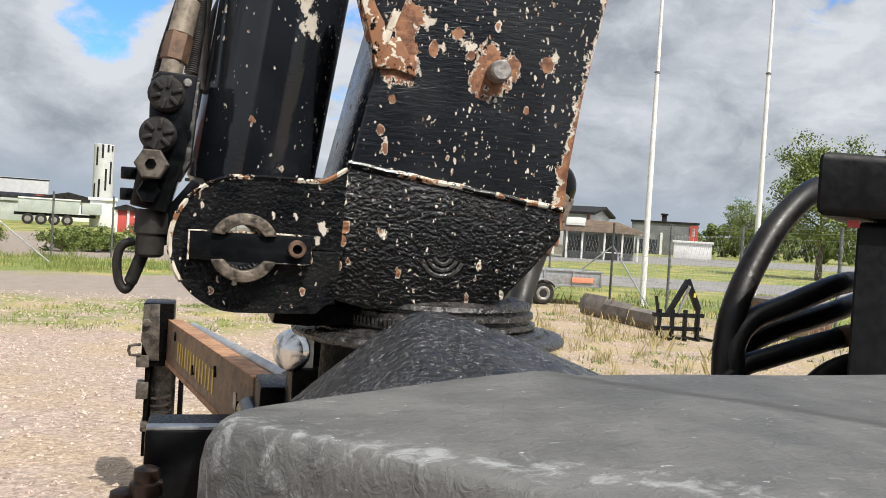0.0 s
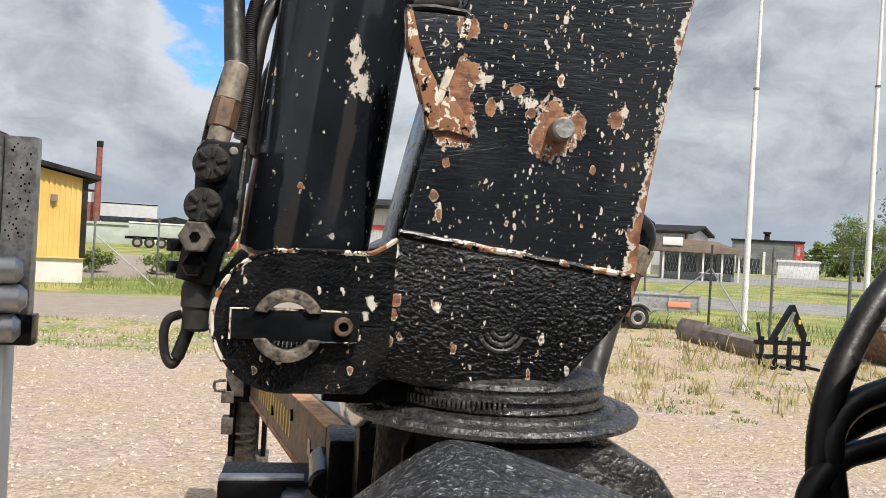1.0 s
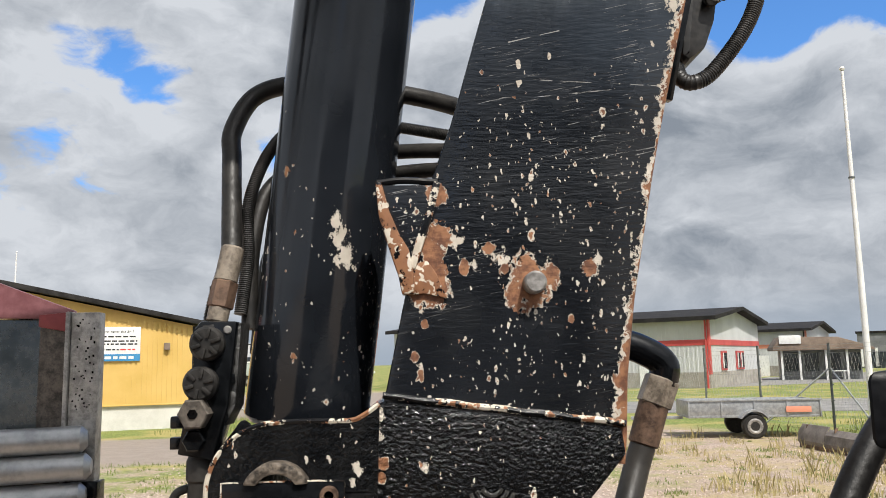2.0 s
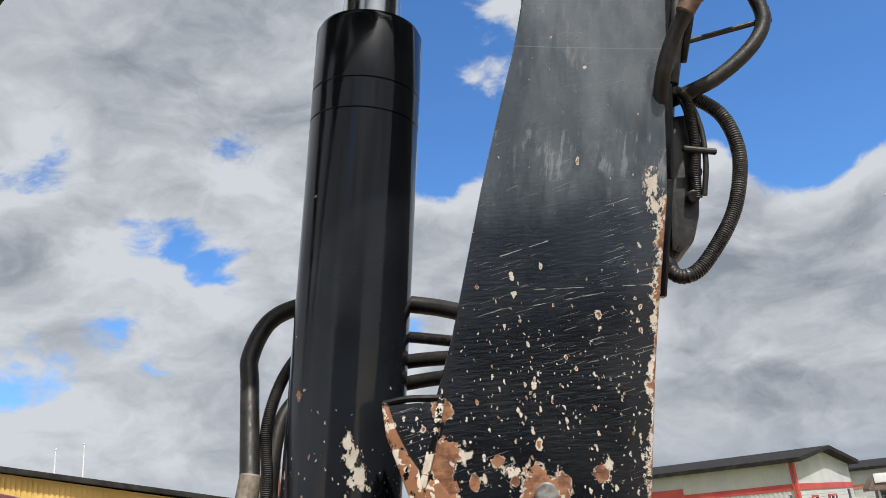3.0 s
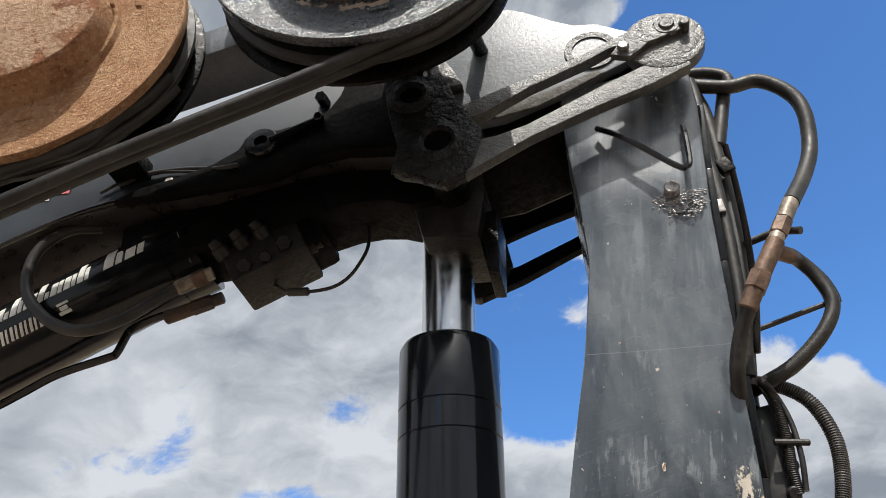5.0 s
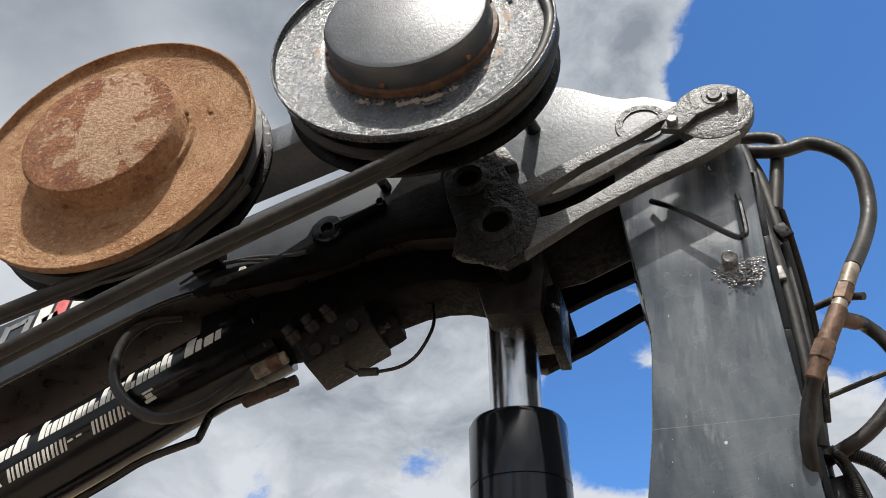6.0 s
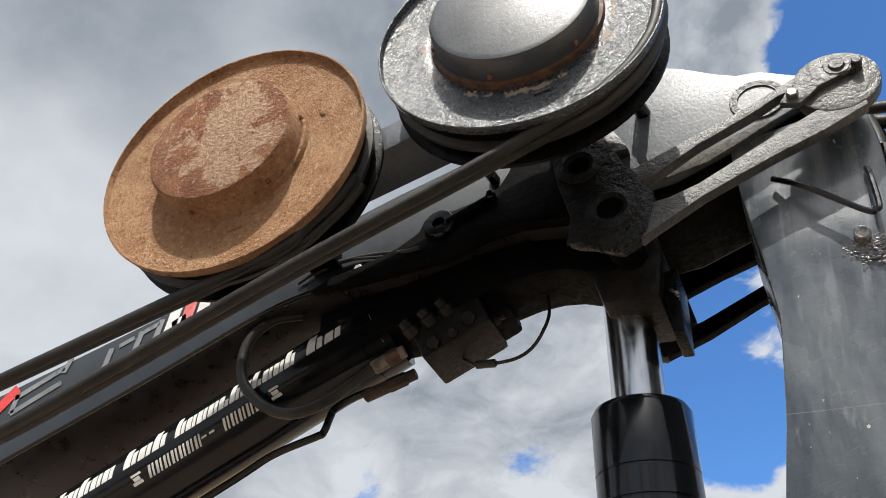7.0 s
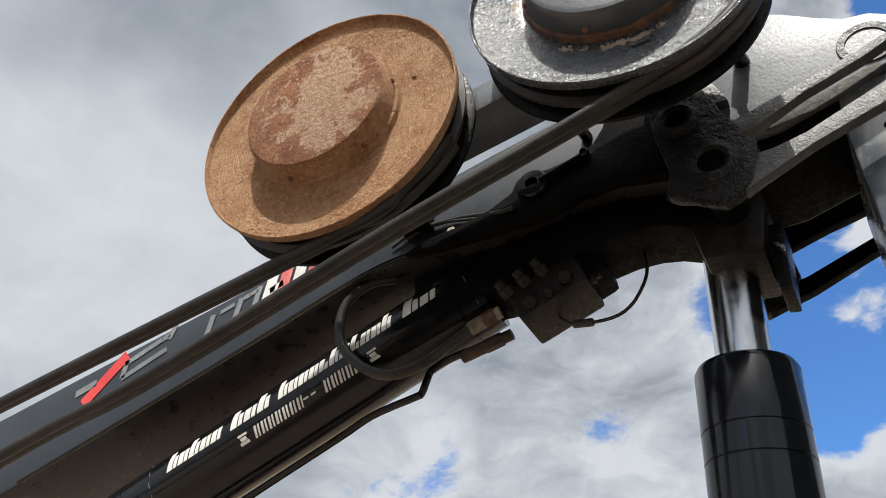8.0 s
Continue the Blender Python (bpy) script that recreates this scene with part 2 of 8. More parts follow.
    if edge:
        x0, z0, slope, width, z1 = edge
        gap = g.math("SUBTRACT", g.math("ADD", g.math("MULTIPLY", g.math("SUBTRACT", z, z0), slope), x0), x)
        ragged = g.math("ADD", gap, g.math("MULTIPLY", g.math("SUBTRACT", g.noise(warped, 26.0, 7, 0.75), 0.5), width * 3.6))
        lowpart = g.ramp(z, z1 - 0.12, z1, 1.0, 0.0)
        worn = g.math("MULTIPLY", g.math("LESS_THAN", ragged, width), g.math("GREATER_THAN", lowpart, 0.5))
        heart = g.math("MULTIPLY", g.math("LESS_THAN", g.math("ADD", ragged, g.math("MULTIPLY", g.math("SUBTRACT", g.noise(place, 60.0, 4, 0.6), 0.5), width * 1.6)), width * 0.70), worn)
        chip, core = g.math("MAXIMUM", chip, worn), g.math("MAXIMUM", core, heart)
    pale = g.mix(g.noise(place, 40.0, 3), rgb(0.36, 0.30, 0.23), rgb(0.74, 0.69, 0.61))
    rust = g.mix(g.ramp(g.noise(place, 42.0, 6, 0.7), 0.36, 0.62), rgb(0.115, 0.042, 0.020), rgb(0.30, 0.135, 0.062))
    colour = g.mix(g.math("MULTIPLY", line, 0.65 if top else 0.0), base, rgb(0.50, 0.49, 0.47))
    colour = g.mix(chip, colour, pale)
    colour = g.mix(core, colour, rust)
    g.put(p.inputs["Base Color"], colour)
    dull = g.ramp(g.noise(place, 7.0, 5), 0.35, 0.7, gloss, gloss + 0.16)
    g.put(p.inputs["Roughness"], g.math("MAXIMUM", dull, g.math("MULTIPLY", chip, 0.7)))
    skin = g.noise(g.vmath("MULTIPLY", place, grain[:3]), grain[3], 2.5, 0.55)
    p.inputs["Specular IOR Level"].default_value = spec
    if top:
        skin = g.math("MULTIPLY", skin, g.ramp(z, 2.45, 2.80, 1.0, 0.22))
    height = g.math("SUBTRACT", g.math("MULTIPLY", skin, coarse), g.math("MULTIPLY", chip, 0.35))
    bumped(g, p, height, 1.0, 0.006)
    return m


PAINT_COLUMN = chipped("column_paint", spots=(((0.335, 1.55, 2.122), 0.040, "rust"), ((0.355, 1.55, 2.108), 0.028, "rust"), ((0.345, 1.55, 2.18), 0.024, "rust"), ((0.36, 1.55, 2.215), 0.022, "rust"), ((0.355, 1.55, 2.29), 0.018, "rust"),
                       ((0.455, 1.55, 2.188), 0.012, "rust"), ((0.474, 1.55, 2.165), 0.012, "pale"), ((0.482, 1.55, 2.145), 0.009, "rust"), ((0.405, 1.55, 2.15), 0.011, "rust"), ((0.425, 1.55, 2.152), 0.008, "pale"), ((0.39, 1.55, 2.20), 0.010, "pale"), ((0.530, 1.55, 2.120), 0.042, "rust"), ((0.570, 1.55, 2.130), 0.020, "rust"), ((0.505, 1.55, 2.095), 0.020, "rust"),
                       ((0.645, 1.55, 2.148), 0.015, "rust"), ((0.658, 1.55, 2.16), 0.009, "pale"), ((0.824, 1.48, 2.690), 0.016, "pale"), ((0.826, 1.48, 2.66), 0.016, "pale"), ((0.828, 1.48, 2.72), 0.013, "pale"),
                       ((0.33, 1.55, 2.045), 0.007, "rust"), ((0.31, 1.55, 1.985), 0.008, "rust"), ((0.605, 1.55, 2.05), 0.007, "rust")),
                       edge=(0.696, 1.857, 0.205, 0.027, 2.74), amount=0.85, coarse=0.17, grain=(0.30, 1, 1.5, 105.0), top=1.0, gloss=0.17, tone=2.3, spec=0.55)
PAINT_CYLINDER = chipped("cylinder_paint", spots=(((0.163, 1.64, 2.225), 0.015, "pale"), ((0.176, 1.64, 2.185), 0.017, "pale"), ((0.160, 1.64, 2.250), 0.012, "pale"),
                         ((0.06, 1.68, 2.36), 0.012, "rust")), low=2.16, high=2.46, coarse=0.03, amount=0.30, gloss=0.05, rest=0.035, tone=3.2)
PAINT_CAST = chipped("casting_paint", spots=(((0.247, 1.53, 1.88), 0.008, "pale"), ((0.240, 1.53, 1.845), 0.010, "pale"), ((0.252, 1.53, 1.795), 0.011, "rust"), ((0.246, 1.53, 1.770), 0.009, "rust"), ((0.242, 1.53, 1.722), 0.008, "rust"), ((0.262, 1.53, 1.728), 0.008, "rust"),
                     ((0.205, 1.52, 1.79), 0.008, "pale"), ((0.196, 1.52, 1.765), 0.008, "pale"), ((0.325, 1.54, 1.785), 0.006, "pale")), low=1.95, high=2.1, coarse=1.4, grain=(0.85, 1, 1.15, 112.0), amount=0.30, gloss=0.07, spec=0.42, tone=0.5)
PAINT_LUG = chipped("lug_paint", spots=(((0.205, 1.52, 1.79), 0.008, "pale"), ((0.196, 1.52, 1.765), 0.008, "pale"), ((0.185, 1.52, 1.73), 0.006, "pale")), low=1.95, high=2.1, coarse=0.55, grain=(1, 1, 1, 120.0), amount=0.24, gloss=0.14, spec=0.42, tone=0.6, dust=0.16)
BLACK = plain("black_paint", (0.003, 0.0034, 0.004), (0.008, 0.009, 0.0105), 5, (0.12, 0.26), 0, 0.06, 55, 0.002, spec=0.35)
BOOM = plain("boom_paint", (0.008, 0.011, 0.015), (0.022, 0.029, 0.038), 2.5, (0.42, 0.52), 0, 0.10, 60, 0.003, spec=0.5, coat=0.2)
# dark boom paint whose sunlit sheen is put into a greyer base colour
SHEEN = plain("sheen_grey_paint", (0.045, 0.055, 0.066), (0.105, 0.120, 0.136), 4, (0.38, 0.50), 0, 0.40, 120, 0.004, spec=0.65, coat=0.2)
DUST = plain("caked_dust", (0.060, 0.056, 0.051), (0.150, 0.143, 0.132), 30, (0.6, 0.85), 0, 0.9, 110, 0.006, spec=0.25)
WORN_BAR = plain("rubbed_grey_steel", (0.008, 0.008, 0.008), (0.060, 0.058, 0.055), 40, (0.34, 0.55), 0.0, 0.8, 150, 0.006, spec=1.0)
WET_GREASE = plain("wet_grey_grease", (0.07, 0.066, 0.062), (0.22, 0.21, 0.20), 40, (0.10, 0.30), 0, 0.5, 140, 0.003, spec=0.6)
GREASE = plain("greasy_black", (0.0014, 0.0014, 0.0015), (0.0055, 0.005, 0.0047), 9, (0.22, 0.5), 0, 0.45, 70, 0.008, spec=0.10)
GREASY_GLOSS = plain("thick_wet_grease", (0.0020, 0.0020, 0.0022), (0.008, 0.0075, 0.007), 24, (0.08, 0.30), 0, 0.7, 75, 0.010, spec=0.5)
WET_BLACK = plain("wet_greased_paint", (0.010, 0.0098, 0.0096), (0.046, 0.044, 0.042), 24, (0.18, 0.40), 0, 0.9, 75, 0.012, spec=0.8)
# matt near-black for undersides, rear arms and inner parts
NEAR_BLACK = plain("matt_near_black", (0.0016, 0.0016, 0.0017), (0.0062, 0.0058, 0.0056), 14, (0.35, 0.80), 0, 0.45, 60, 0.006, spec=0.05)
# boom paint seen from below: shade and brown ground reflection put into colour
BELLY = plain("shaded_underside", (0.010, 0.0092, 0.0088), (0.022, 0.0195, 0.018), 3, (0.25, 0.42), 0, 0.06, 20, 0.002, spec=0.4)
VALVE_DIRT = plain("oily_dirt", (0.0032, 0.0028, 0.0026), (0.0150, 0.0125, 0.0108), 20, (0.35, 0.7), 0, 0.6, 90, 0.005, spec=0.3)
KNUCKLE_DIRT = plain("greasy_dirt", (0.0018, 0.0017, 0.0017), (0.0075, 0.0068, 0.0062), 20, (0.3, 0.6), 0, 1.0, 60, 0.014, spec=0.35)
GRIME = plain("grey_grime", (0.009, 0.0088, 0.0085), (0.060, 0.058, 0.055), 22, (0.30, 0.55), 0.0, 0.75, 70, 0.010, spec=0.7)
DIRT_STEEL = plain("dirty_steel", (0.035, 0.030, 0.026), (0.17, 0.145, 0.12), 22, (0.4, 0.7), 0.2, 0.5, 120, 0.003)
MATT_BLACK = plain("matt_black_paint", (0.0022, 0.0024, 0.0032), (0.006, 0.0065, 0.008), 9, (0.35, 0.55), 0, 0.2, 70, 0.003, spec=0.18)
BLACK_RUBBER = plain("black_hose_rubber", (0.004, 0.004, 0.0042), (0.016, 0.015, 0.0145), 14, (0.35, 0.55), 0, 0.4, 90, 0.003, spec=0.35)
RUBBER = plain("hose_rubber", (0.008, 0.0078, 0.0075), (0.030, 0.027, 0.024), 12, (0.40, 0.62), 0, 0.3, 90, 0.003, spec=0.4)
CONDUIT = plain("ribbed_plastic", (0.012, 0.012, 0.012), (0.045, 0.042, 0.040), 14, (0.35, 0.5), 0, 0.2, 80, 0.002)
RUST = plain("rust_orange", (0.36, 0.16, 0.060), (0.60, 0.34, 0.165), 9, (0.75, 0.95), 0, 0.9, 85, 0.008)
FITTING = plain("rusty_fitting", (0.060, 0.036, 0.025), (0.185, 0.115, 0.078), 25, (0.45, 0.75), 0.35, 0.5, 120, 0.003)
BRASS = plain("zinc_fitting", (0.11, 0.090, 0.070), (0.32, 0.270, 0.215), 25, (0.35, 0.6), 0.25, 0.4, 120, 0.003)
def worn_edge(name="worn_edge_paint", bare_at=0.515, rusty_at=0.54):
    """Black paint rubbed through to pale metal and rust along an edge."""
    m, g, p, place = material(name)
    f = g.math("ADD", g.math("MULTIPLY", g.noise(place, 16.0, 4, 0.6), 0.6), g.math("MULTIPLY", g.noise(place, 80.0, 4, 0.7), 0.4))
    bare = g.math("GREATER_THAN", f, bare_at)
    rusty = g.math("GREATER_THAN", g.noise(place, 42.0, 4, 0.6), rusty_at)
    pale = g.mix(g.noise(place, 60.0, 3), rgb(0.40, 0.33, 0.24), rgb(0.80, 0.75, 0.66))
    rust = g.mix(g.noise(place, 40.0, 3), rgb(0.13, 0.05, 0.022), rgb(0.34, 0.155, 0.07))
    g.put(p.inputs["Base Color"], g.mix(bare, rgb(0.006, 0.006, 0.007), g.mix(rusty, pale, rust)))
    g.put(p.inputs["Roughness"], g.ramp(bare, 0.0, 1.0, 0.15, 0.7))
    bumped(g, p, f, 0.6, 0.004)
    return m


WORN_EDGE = worn_edge()
WORN_PALE = worn_edge("worn_pale_edge", 0.485, 0.56)
WORN_RUST = worn_edge("worn_rusty_lip", 0.455, 0.44)
WORN_RING = plain("worn_pin_steel", (0.016, 0.013, 0.011), (0.23, 0.19, 0.15), 42, (0.3, 0.6), 0.2, 0.7, 120, 0.004)
STEEL = plain("worn_steel", (0.20, 0.19, 0.18), (0.44, 0.42, 0.40), 16, (0.35, 0.6), 0.6, 0.4, 90, 0.003)
CHROME = plain("chrome_rod", (0.60, 0.61, 0.63), (0.72, 0.73, 0.74), 6, (0.16, 0.26), 1.0, 0.02, 40, 0.001)
PALE = plain("bare_metal_chip", (0.45, 0.40, 0.33), (0.75, 0.72, 0.66), 30, (0.5, 0.7), 0.1, 0.5, 90, 0.002)
WORN_HOSE = plain("stained_brown_rubber", (0.050, 0.026, 0.016), (0.20, 0.105, 0.060), 18, (0.5, 0.75), 0, 0.3, 90, 0.003)
WHITE = plain("white_lettering", (0.62, 0.62, 0.60), (0.78, 0.78, 0.76), 20, (0.35, 0.5), 0, 0.1, 60, 0.001)
WHITE_PAINT = plain("white_paint", (0.66, 0.66, 0.65), (0.80, 0.80, 0.79), 2, (0.35, 0.5), 0, 0.1, 20, 0.002)
RED = plain("red_paint", (0.52, 0.035, 0.035), (0.66, 0.07, 0.06), 4, (0.3, 0.5), 0, 0.1, 30, 0.002)
PINK = plain("faded_red_foil", (0.55, 0.10, 0.10), (0.70, 0.24, 0.23), 14, (0.3, 0.5), 0, 0.1, 60, 0.001)
GREY_LOGO = plain("grey_foil", (0.13, 0.14, 0.15), (0.22, 0.23, 0.24), 8, (0.25, 0.4), 0, 0.1, 40, 0.001)
YELLOW_TEXT = plain("yellow_paint", (0.50, 0.36, 0.06), (0.68, 0.50, 0.10), 20, (0.5, 0.7), 0, 0.2, 60, 0.002)
BEAM = plain("rusty_brown_paint", (0.060, 0.040, 0.028), (0.22, 0.125, 0.075), 11, (0.4, 0.7), 0, 0.35, 110, 0.003)
RUST_TOP = plain("rusted_steel", (0.20, 0.095, 0.045), (0.42, 0.24, 0.135), 14, (0.6, 0.85), 0, 0.5, 110, 0.004)
GALV = plain("galvanised_steel", (0.30, 0.31, 0.32), (0.48, 0.49, 0.50), 10, (0.35, 0.55), 0.7, 0.2, 60, 0.002)
POST = plain("fence_post_steel", (0.09, 0.10, 0.10), (0.19, 0.20, 0.20), 6, (0.45, 0.65), 0.4, 0.2, 40, 0.002)

# ---- mesh helpers ----
def thing(name, at, label, category, group="", kind=""):
    """A top-level thing: an Empty at its base, which parents its parts."""
    ob = new(name)
    ob.empty_display_size = 0.1
    ob.location = at
    return tagged(ob, label, category, group, kind)


def root_place(ob):
    v = Vector(ob.location)
    while ob.parent:
        ob = ob.parent
        v += Vector(ob.location)
    return v


def finish(bm, angle=35):
    bmesh.ops.recalc_face_normals(bm, faces=bm.faces[:])
    lim = radians(angle)
    for f in bm.faces:
        f.smooth = True
    for e in bm.edges:
        e.smooth = len(e.link_faces) == 2 and e.calc_face_angle(0) < lim


def part(name, bm, mat, parent, label="", angle=35):
    """Links a bmesh, built in world places, as one mesh under a thing or a part."""
    finish(bm, angle)
    bmesh.ops.translate(bm, verts=bm.verts[:], vec=-root_place(parent))
    me = bpy.data.meshes.new(name)
    bm.to_mesh(me)
    bm.free()
    me.materials.append(mat)
    ob = new(name, me)
    ob.parent = parent
    return tagged(ob, label) if label else ob


def solo(name, bm, mat, label, category, group="", kind="", angle=35):
    """A thing that is one mesh; its origin lies at its base."""
    finish(bm, angle)
    lo = [min(v.co[i] for v in bm.verts) for i in range(3)]
    hi = [max(v.co[i] for v in bm.verts) for i in range(3)]
    at = Vector(((lo[0] + hi[0]) / 2, (lo[1] + hi[1]) / 2, lo[2]))
    bmesh.ops.translate(bm, verts=bm.verts[:], vec=-at)
    me = bpy.data.meshes.new(name)
    bm.to_mesh(me)
    bm.free()
    me.materials.append(mat)
    ob = new(name, me)
    ob.location = at
    return tagged(ob, label, category, group, kind)


def rounded(bm, faces_or_none, width, segments=2):
    if width > 0:
        edges = [e for e in bm.edges if len(e.link_faces) == 2 and e.calc_face_angle(0) > radians(25)]
        bmesh.ops.bevel(bm, geom=edges, offset=width, segments=segments, affect="EDGES", profile=0.6)
    return bm


def box(size, m=None, bevel=0.0, bm=None):
    """A box of that size round the pose m."""
    b = bmesh.new()
    bmesh.ops.create_cube(b, size=1.0)
    bmesh.ops.scale(b, vec=size, verts=b.verts[:])
    rounded(b, None, bevel)
    if m is not None:
        bmesh.ops.transform(b, matrix=m, verts=b.verts[:])
    return into(bm, b)


def into(bm, b):
    if bm is None:
        return b
    me = bpy.data.meshes.new("tmp")
    b.to_mesh(me)
    b.free()
    bm.from_mesh(me)
    bpy.data.meshes.remove(me)
    return bm


def span(lo, hi, bevel=0.0, bm=None):
    """A box between two corners."""
    lo, hi = Vector(lo), Vector(hi)
    return box(hi - lo, Matrix.Translation((lo + hi) / 2), bevel, bm)


def along(a, b):
    """A pose at a with its z axis towards b."""
    a, b = Vector(a), Vector(b)
    return Matrix.Translation(a) @ (b - a).to_track_quat("Z", "Y").to_matrix().to_4x4()


def bar(a, b, width, height, bevel=0.0, bm=None, up=(0, 0, 1)):
    """A square bar from a to b."""
    a, b = Vector(a), Vector(b)
    z = (b - a).normalized()
    x = Vector(up).cross(z).normalized()
    y = z.cross(x)
    m = Matrix((x, y, z)).transposed().to_4x4()
    m.translation = (a + b) / 2
    return box((width, height, (b - a).length), m, bevel, bm)


def lathe(profile, a, b, n=32, bm=None):
    """Turns (radius, height) pairs round the line from a towards b."""
    c = bmesh.new()
    m = along(a, b)
    rings = []
    for r, h in profile:
        if r < 1e-5:
            rings.append([c.verts.new(m @ Vector((0, 0, h)))])
        else:
            rings.append([c.verts.new(m @ Vector((r * math.cos(2 * math.pi * i / n), r * math.sin(2 * math.pi * i / n), h))) for i in range(n)])
    for u, v in zip(rings, rings[1:]):
        for i in range(n):
            j = (i + 1) % n
            if len(u) == 1 and len(v) == 1:
                continue
            if len(u) == 1:
                c.faces.new((u[0], v[i], v[j]))
            elif len(v) == 1:
                c.faces.new((u[i], u[j], v[0]))
            else:
                c.faces.new((u[i], u[j], v[j], v[i]))
    return into(bm, c)


def rod(a, b, r, n=20, chamfer=0.0, r2=None, bm=None):
    """A solid round bar with chamfered ends."""
    length = (Vector(b) - Vector(a)).length
    c, q = min(chamfer, r * 0.5, length * 0.3), r if r2 is None else r2
    return lathe([(0, 0), (r - c, 0), (r, c), (q, length - c), (max(q - c, 0.0001), length), (0, length)] if c > 0 else
                 [(0, 0), (r, 0), (q, length), (0, length)], a, b, n, bm)


def smooth_line(points, steps=8):
    """A rounded line through the points."""
    p = [Vector(q) for q in points]
    p = [2 * p[0] - p[1]] + p + [2 * p[-1] - p[-2]]
    out = []
    for i in range(1, len(p) - 2):
        a, b, c, d = p[i - 1:i + 3]
        for k in range(steps):
            t = k / steps
            out.append(0.5 * (2 * b + (c - a) * t + (2 * a - 5 * b + 4 * c - d) * t * t + (3 * b - a - 3 * c + d) * t ** 3))
    return out + [p[-2]]


def tube(points, r, n=12, steps=8, ribs=0.0, bm=None, smooth=True):
    """A hose along a line; ribs: the depth of the rings of a ribbed conduit."""
    line = smooth_line(points, steps) if smooth else [Vector(q) for q in points]
    if ribs:
        fine, gap = [], r * 0.14
        for a, b in zip(line, line[1:]):
            k = max(1, int((b - a).length / gap))
            fine += [a.lerp(b, i / k) for i in range(k)]
        line = fine + [line[-1]]
    c, rings = bmesh.new(), []
    side = None
    for i, q in enumerate(line):
        d = (line[min(i + 1, len(line) - 1)] - line[max(i - 1, 0)]).normalized()
        side = d.orthogonal().normalized() if side is None else (side - d * side.dot(d)).normalized()
        other = d.cross(side)
        rr = r - (ribs if i % 2 else 0.0)
        rings.append([c.verts.new(q + rr * (math.cos(2 * math.pi * k / n) * side + math.sin(2 * math.pi * k / n) * other)) for k in range(n)])
    for u, v in zip(rings, rings[1:]):
        for i in range(n):
            j = (i + 1) % n
            c.faces.new((u[i], u[j], v[j], v[i]))
    c.faces.new(rings[0]), c.faces.new(rings[-1])
    return into(bm, c)


def slab(outline, near, far, bevel=0.0, bm=None, lean=None):
    """A plate with an outline in x and z, from y = near to y = far; lean(z) shifts y."""
    c = bmesh.new()
    front = [c.verts.new((x, near, z)) for x, z in outline]
    back = [c.verts.new((x, far, z)) for x, z in outline]
    c.faces.new(front), c.faces.new(back[::-1])
    k = len(outline)
    for i in range(k):
        j = (i + 1) % k
        c.faces.new((front[i], back[i], back[j], front[j]))
    bmesh.ops.recalc_face_normals(c, faces=c.faces[:])
    rounded(c, None, bevel)
    if lean:
        for v in c.verts:
            v.co.y += lean(v.co.z)
    return into(bm, c)


def arc(cx, cz, r, a0, a1, n=16, sx=1.0):
    return [(cx + r * sx * math.cos(radians(a0 + (a1 - a0) * i / n)), cz + r * math.sin(radians(a0 + (a1 - a0) * i / n))) for i in range(n + 1)]


def hexnut(a, b, r, bm=None, bevel=0.003):
    length = (Vector(b) - Vector(a)).length
    return lathe([(0, 0), (r - bevel, 0), (r, bevel), (r, length - bevel), (r - bevel, length), (0, length)], a, b, 6, bm)


def bolt_head(at, toward, r, h, mat, parent, label="", name="bolt"):
    a = Vector(at)
    return part(name, hexnut(a, a + Vector(toward).normalized() * h, r), mat, parent, label)

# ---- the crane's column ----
# near-black discs put the inner shade of bores, sockets and slots into colour
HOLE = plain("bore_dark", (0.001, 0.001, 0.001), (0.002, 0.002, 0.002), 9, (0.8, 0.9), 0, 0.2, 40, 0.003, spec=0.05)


def interp(z, table):
    for (z0, v0), (z1, v1) in zip(table, table[1:]):
        if z <= z1:
            return v0 + (v1 - v0) * max(0.0, (z - z0)) / (z1 - z0)
    return table[-1][1]


LEFT = ((1.85, 0.24), (2.11, 0.296), (2.31, 0.343), (2.44, 0.390), (2.60, 0.437), (2.75, 0.482), (2.90, 0.532), (3.03, 0.577), (3.25, 0.638), (3.41, 0.650), (3.64, 0.660), (3.80, 0.68))
RIGHT = ((1.85, 0.696), (2.08, 0.728), (2.32, 0.776), (2.54, 0.824), (2.69, 0.857), (2.90, 0.882), (3.00, 0.900), (3.33, 0.943), (3.65, 1.006), (3.80, 1.02))


def lean(z):
    """The column's front leans forward above z = 2.4."""
    return -0.13 * min(max(z - 2.4, 0.0), 1.0)


def column_mesh():
    bm = bmesh.new()
    levels = [1.84 + 0.049 * i for i in range(41)]
    rows = []
    for z in levels:
        l, r = interp(z, LEFT), interp(z, RIGHT)
        y0, y1, c = 1.557 + lean(z), 1.905 + 0.7 * lean(z), 0.007
        ring = [(l, y0 + c), (l + c * 0.3, y0 + c * 0.3), (l + c, y0)] + [(l + c + (r - l - 2 * c) * k / 5, y0) for k in range(1, 5)]
        ring += [(r - c, y0), (r - c * 0.3, y0 + c * 0.3), (r, y0 + c), (r, y1), (l, y1)]
        rows.append([bm.verts.new((x, y, z - (0.13 * (x - l) if z < 1.9 else 0.0))) for x, y in ring])
    n = len(rows[0])
    for a, b in zip(rows, rows[1:]):
        for i in range(n):
            bm.faces.new((a[i], a[(i + 1) % n], b[(i + 1) % n], b[i]))
    bm.faces.new(rows[0]), bm.faces.new(rows[-1][::-1])
    return bm


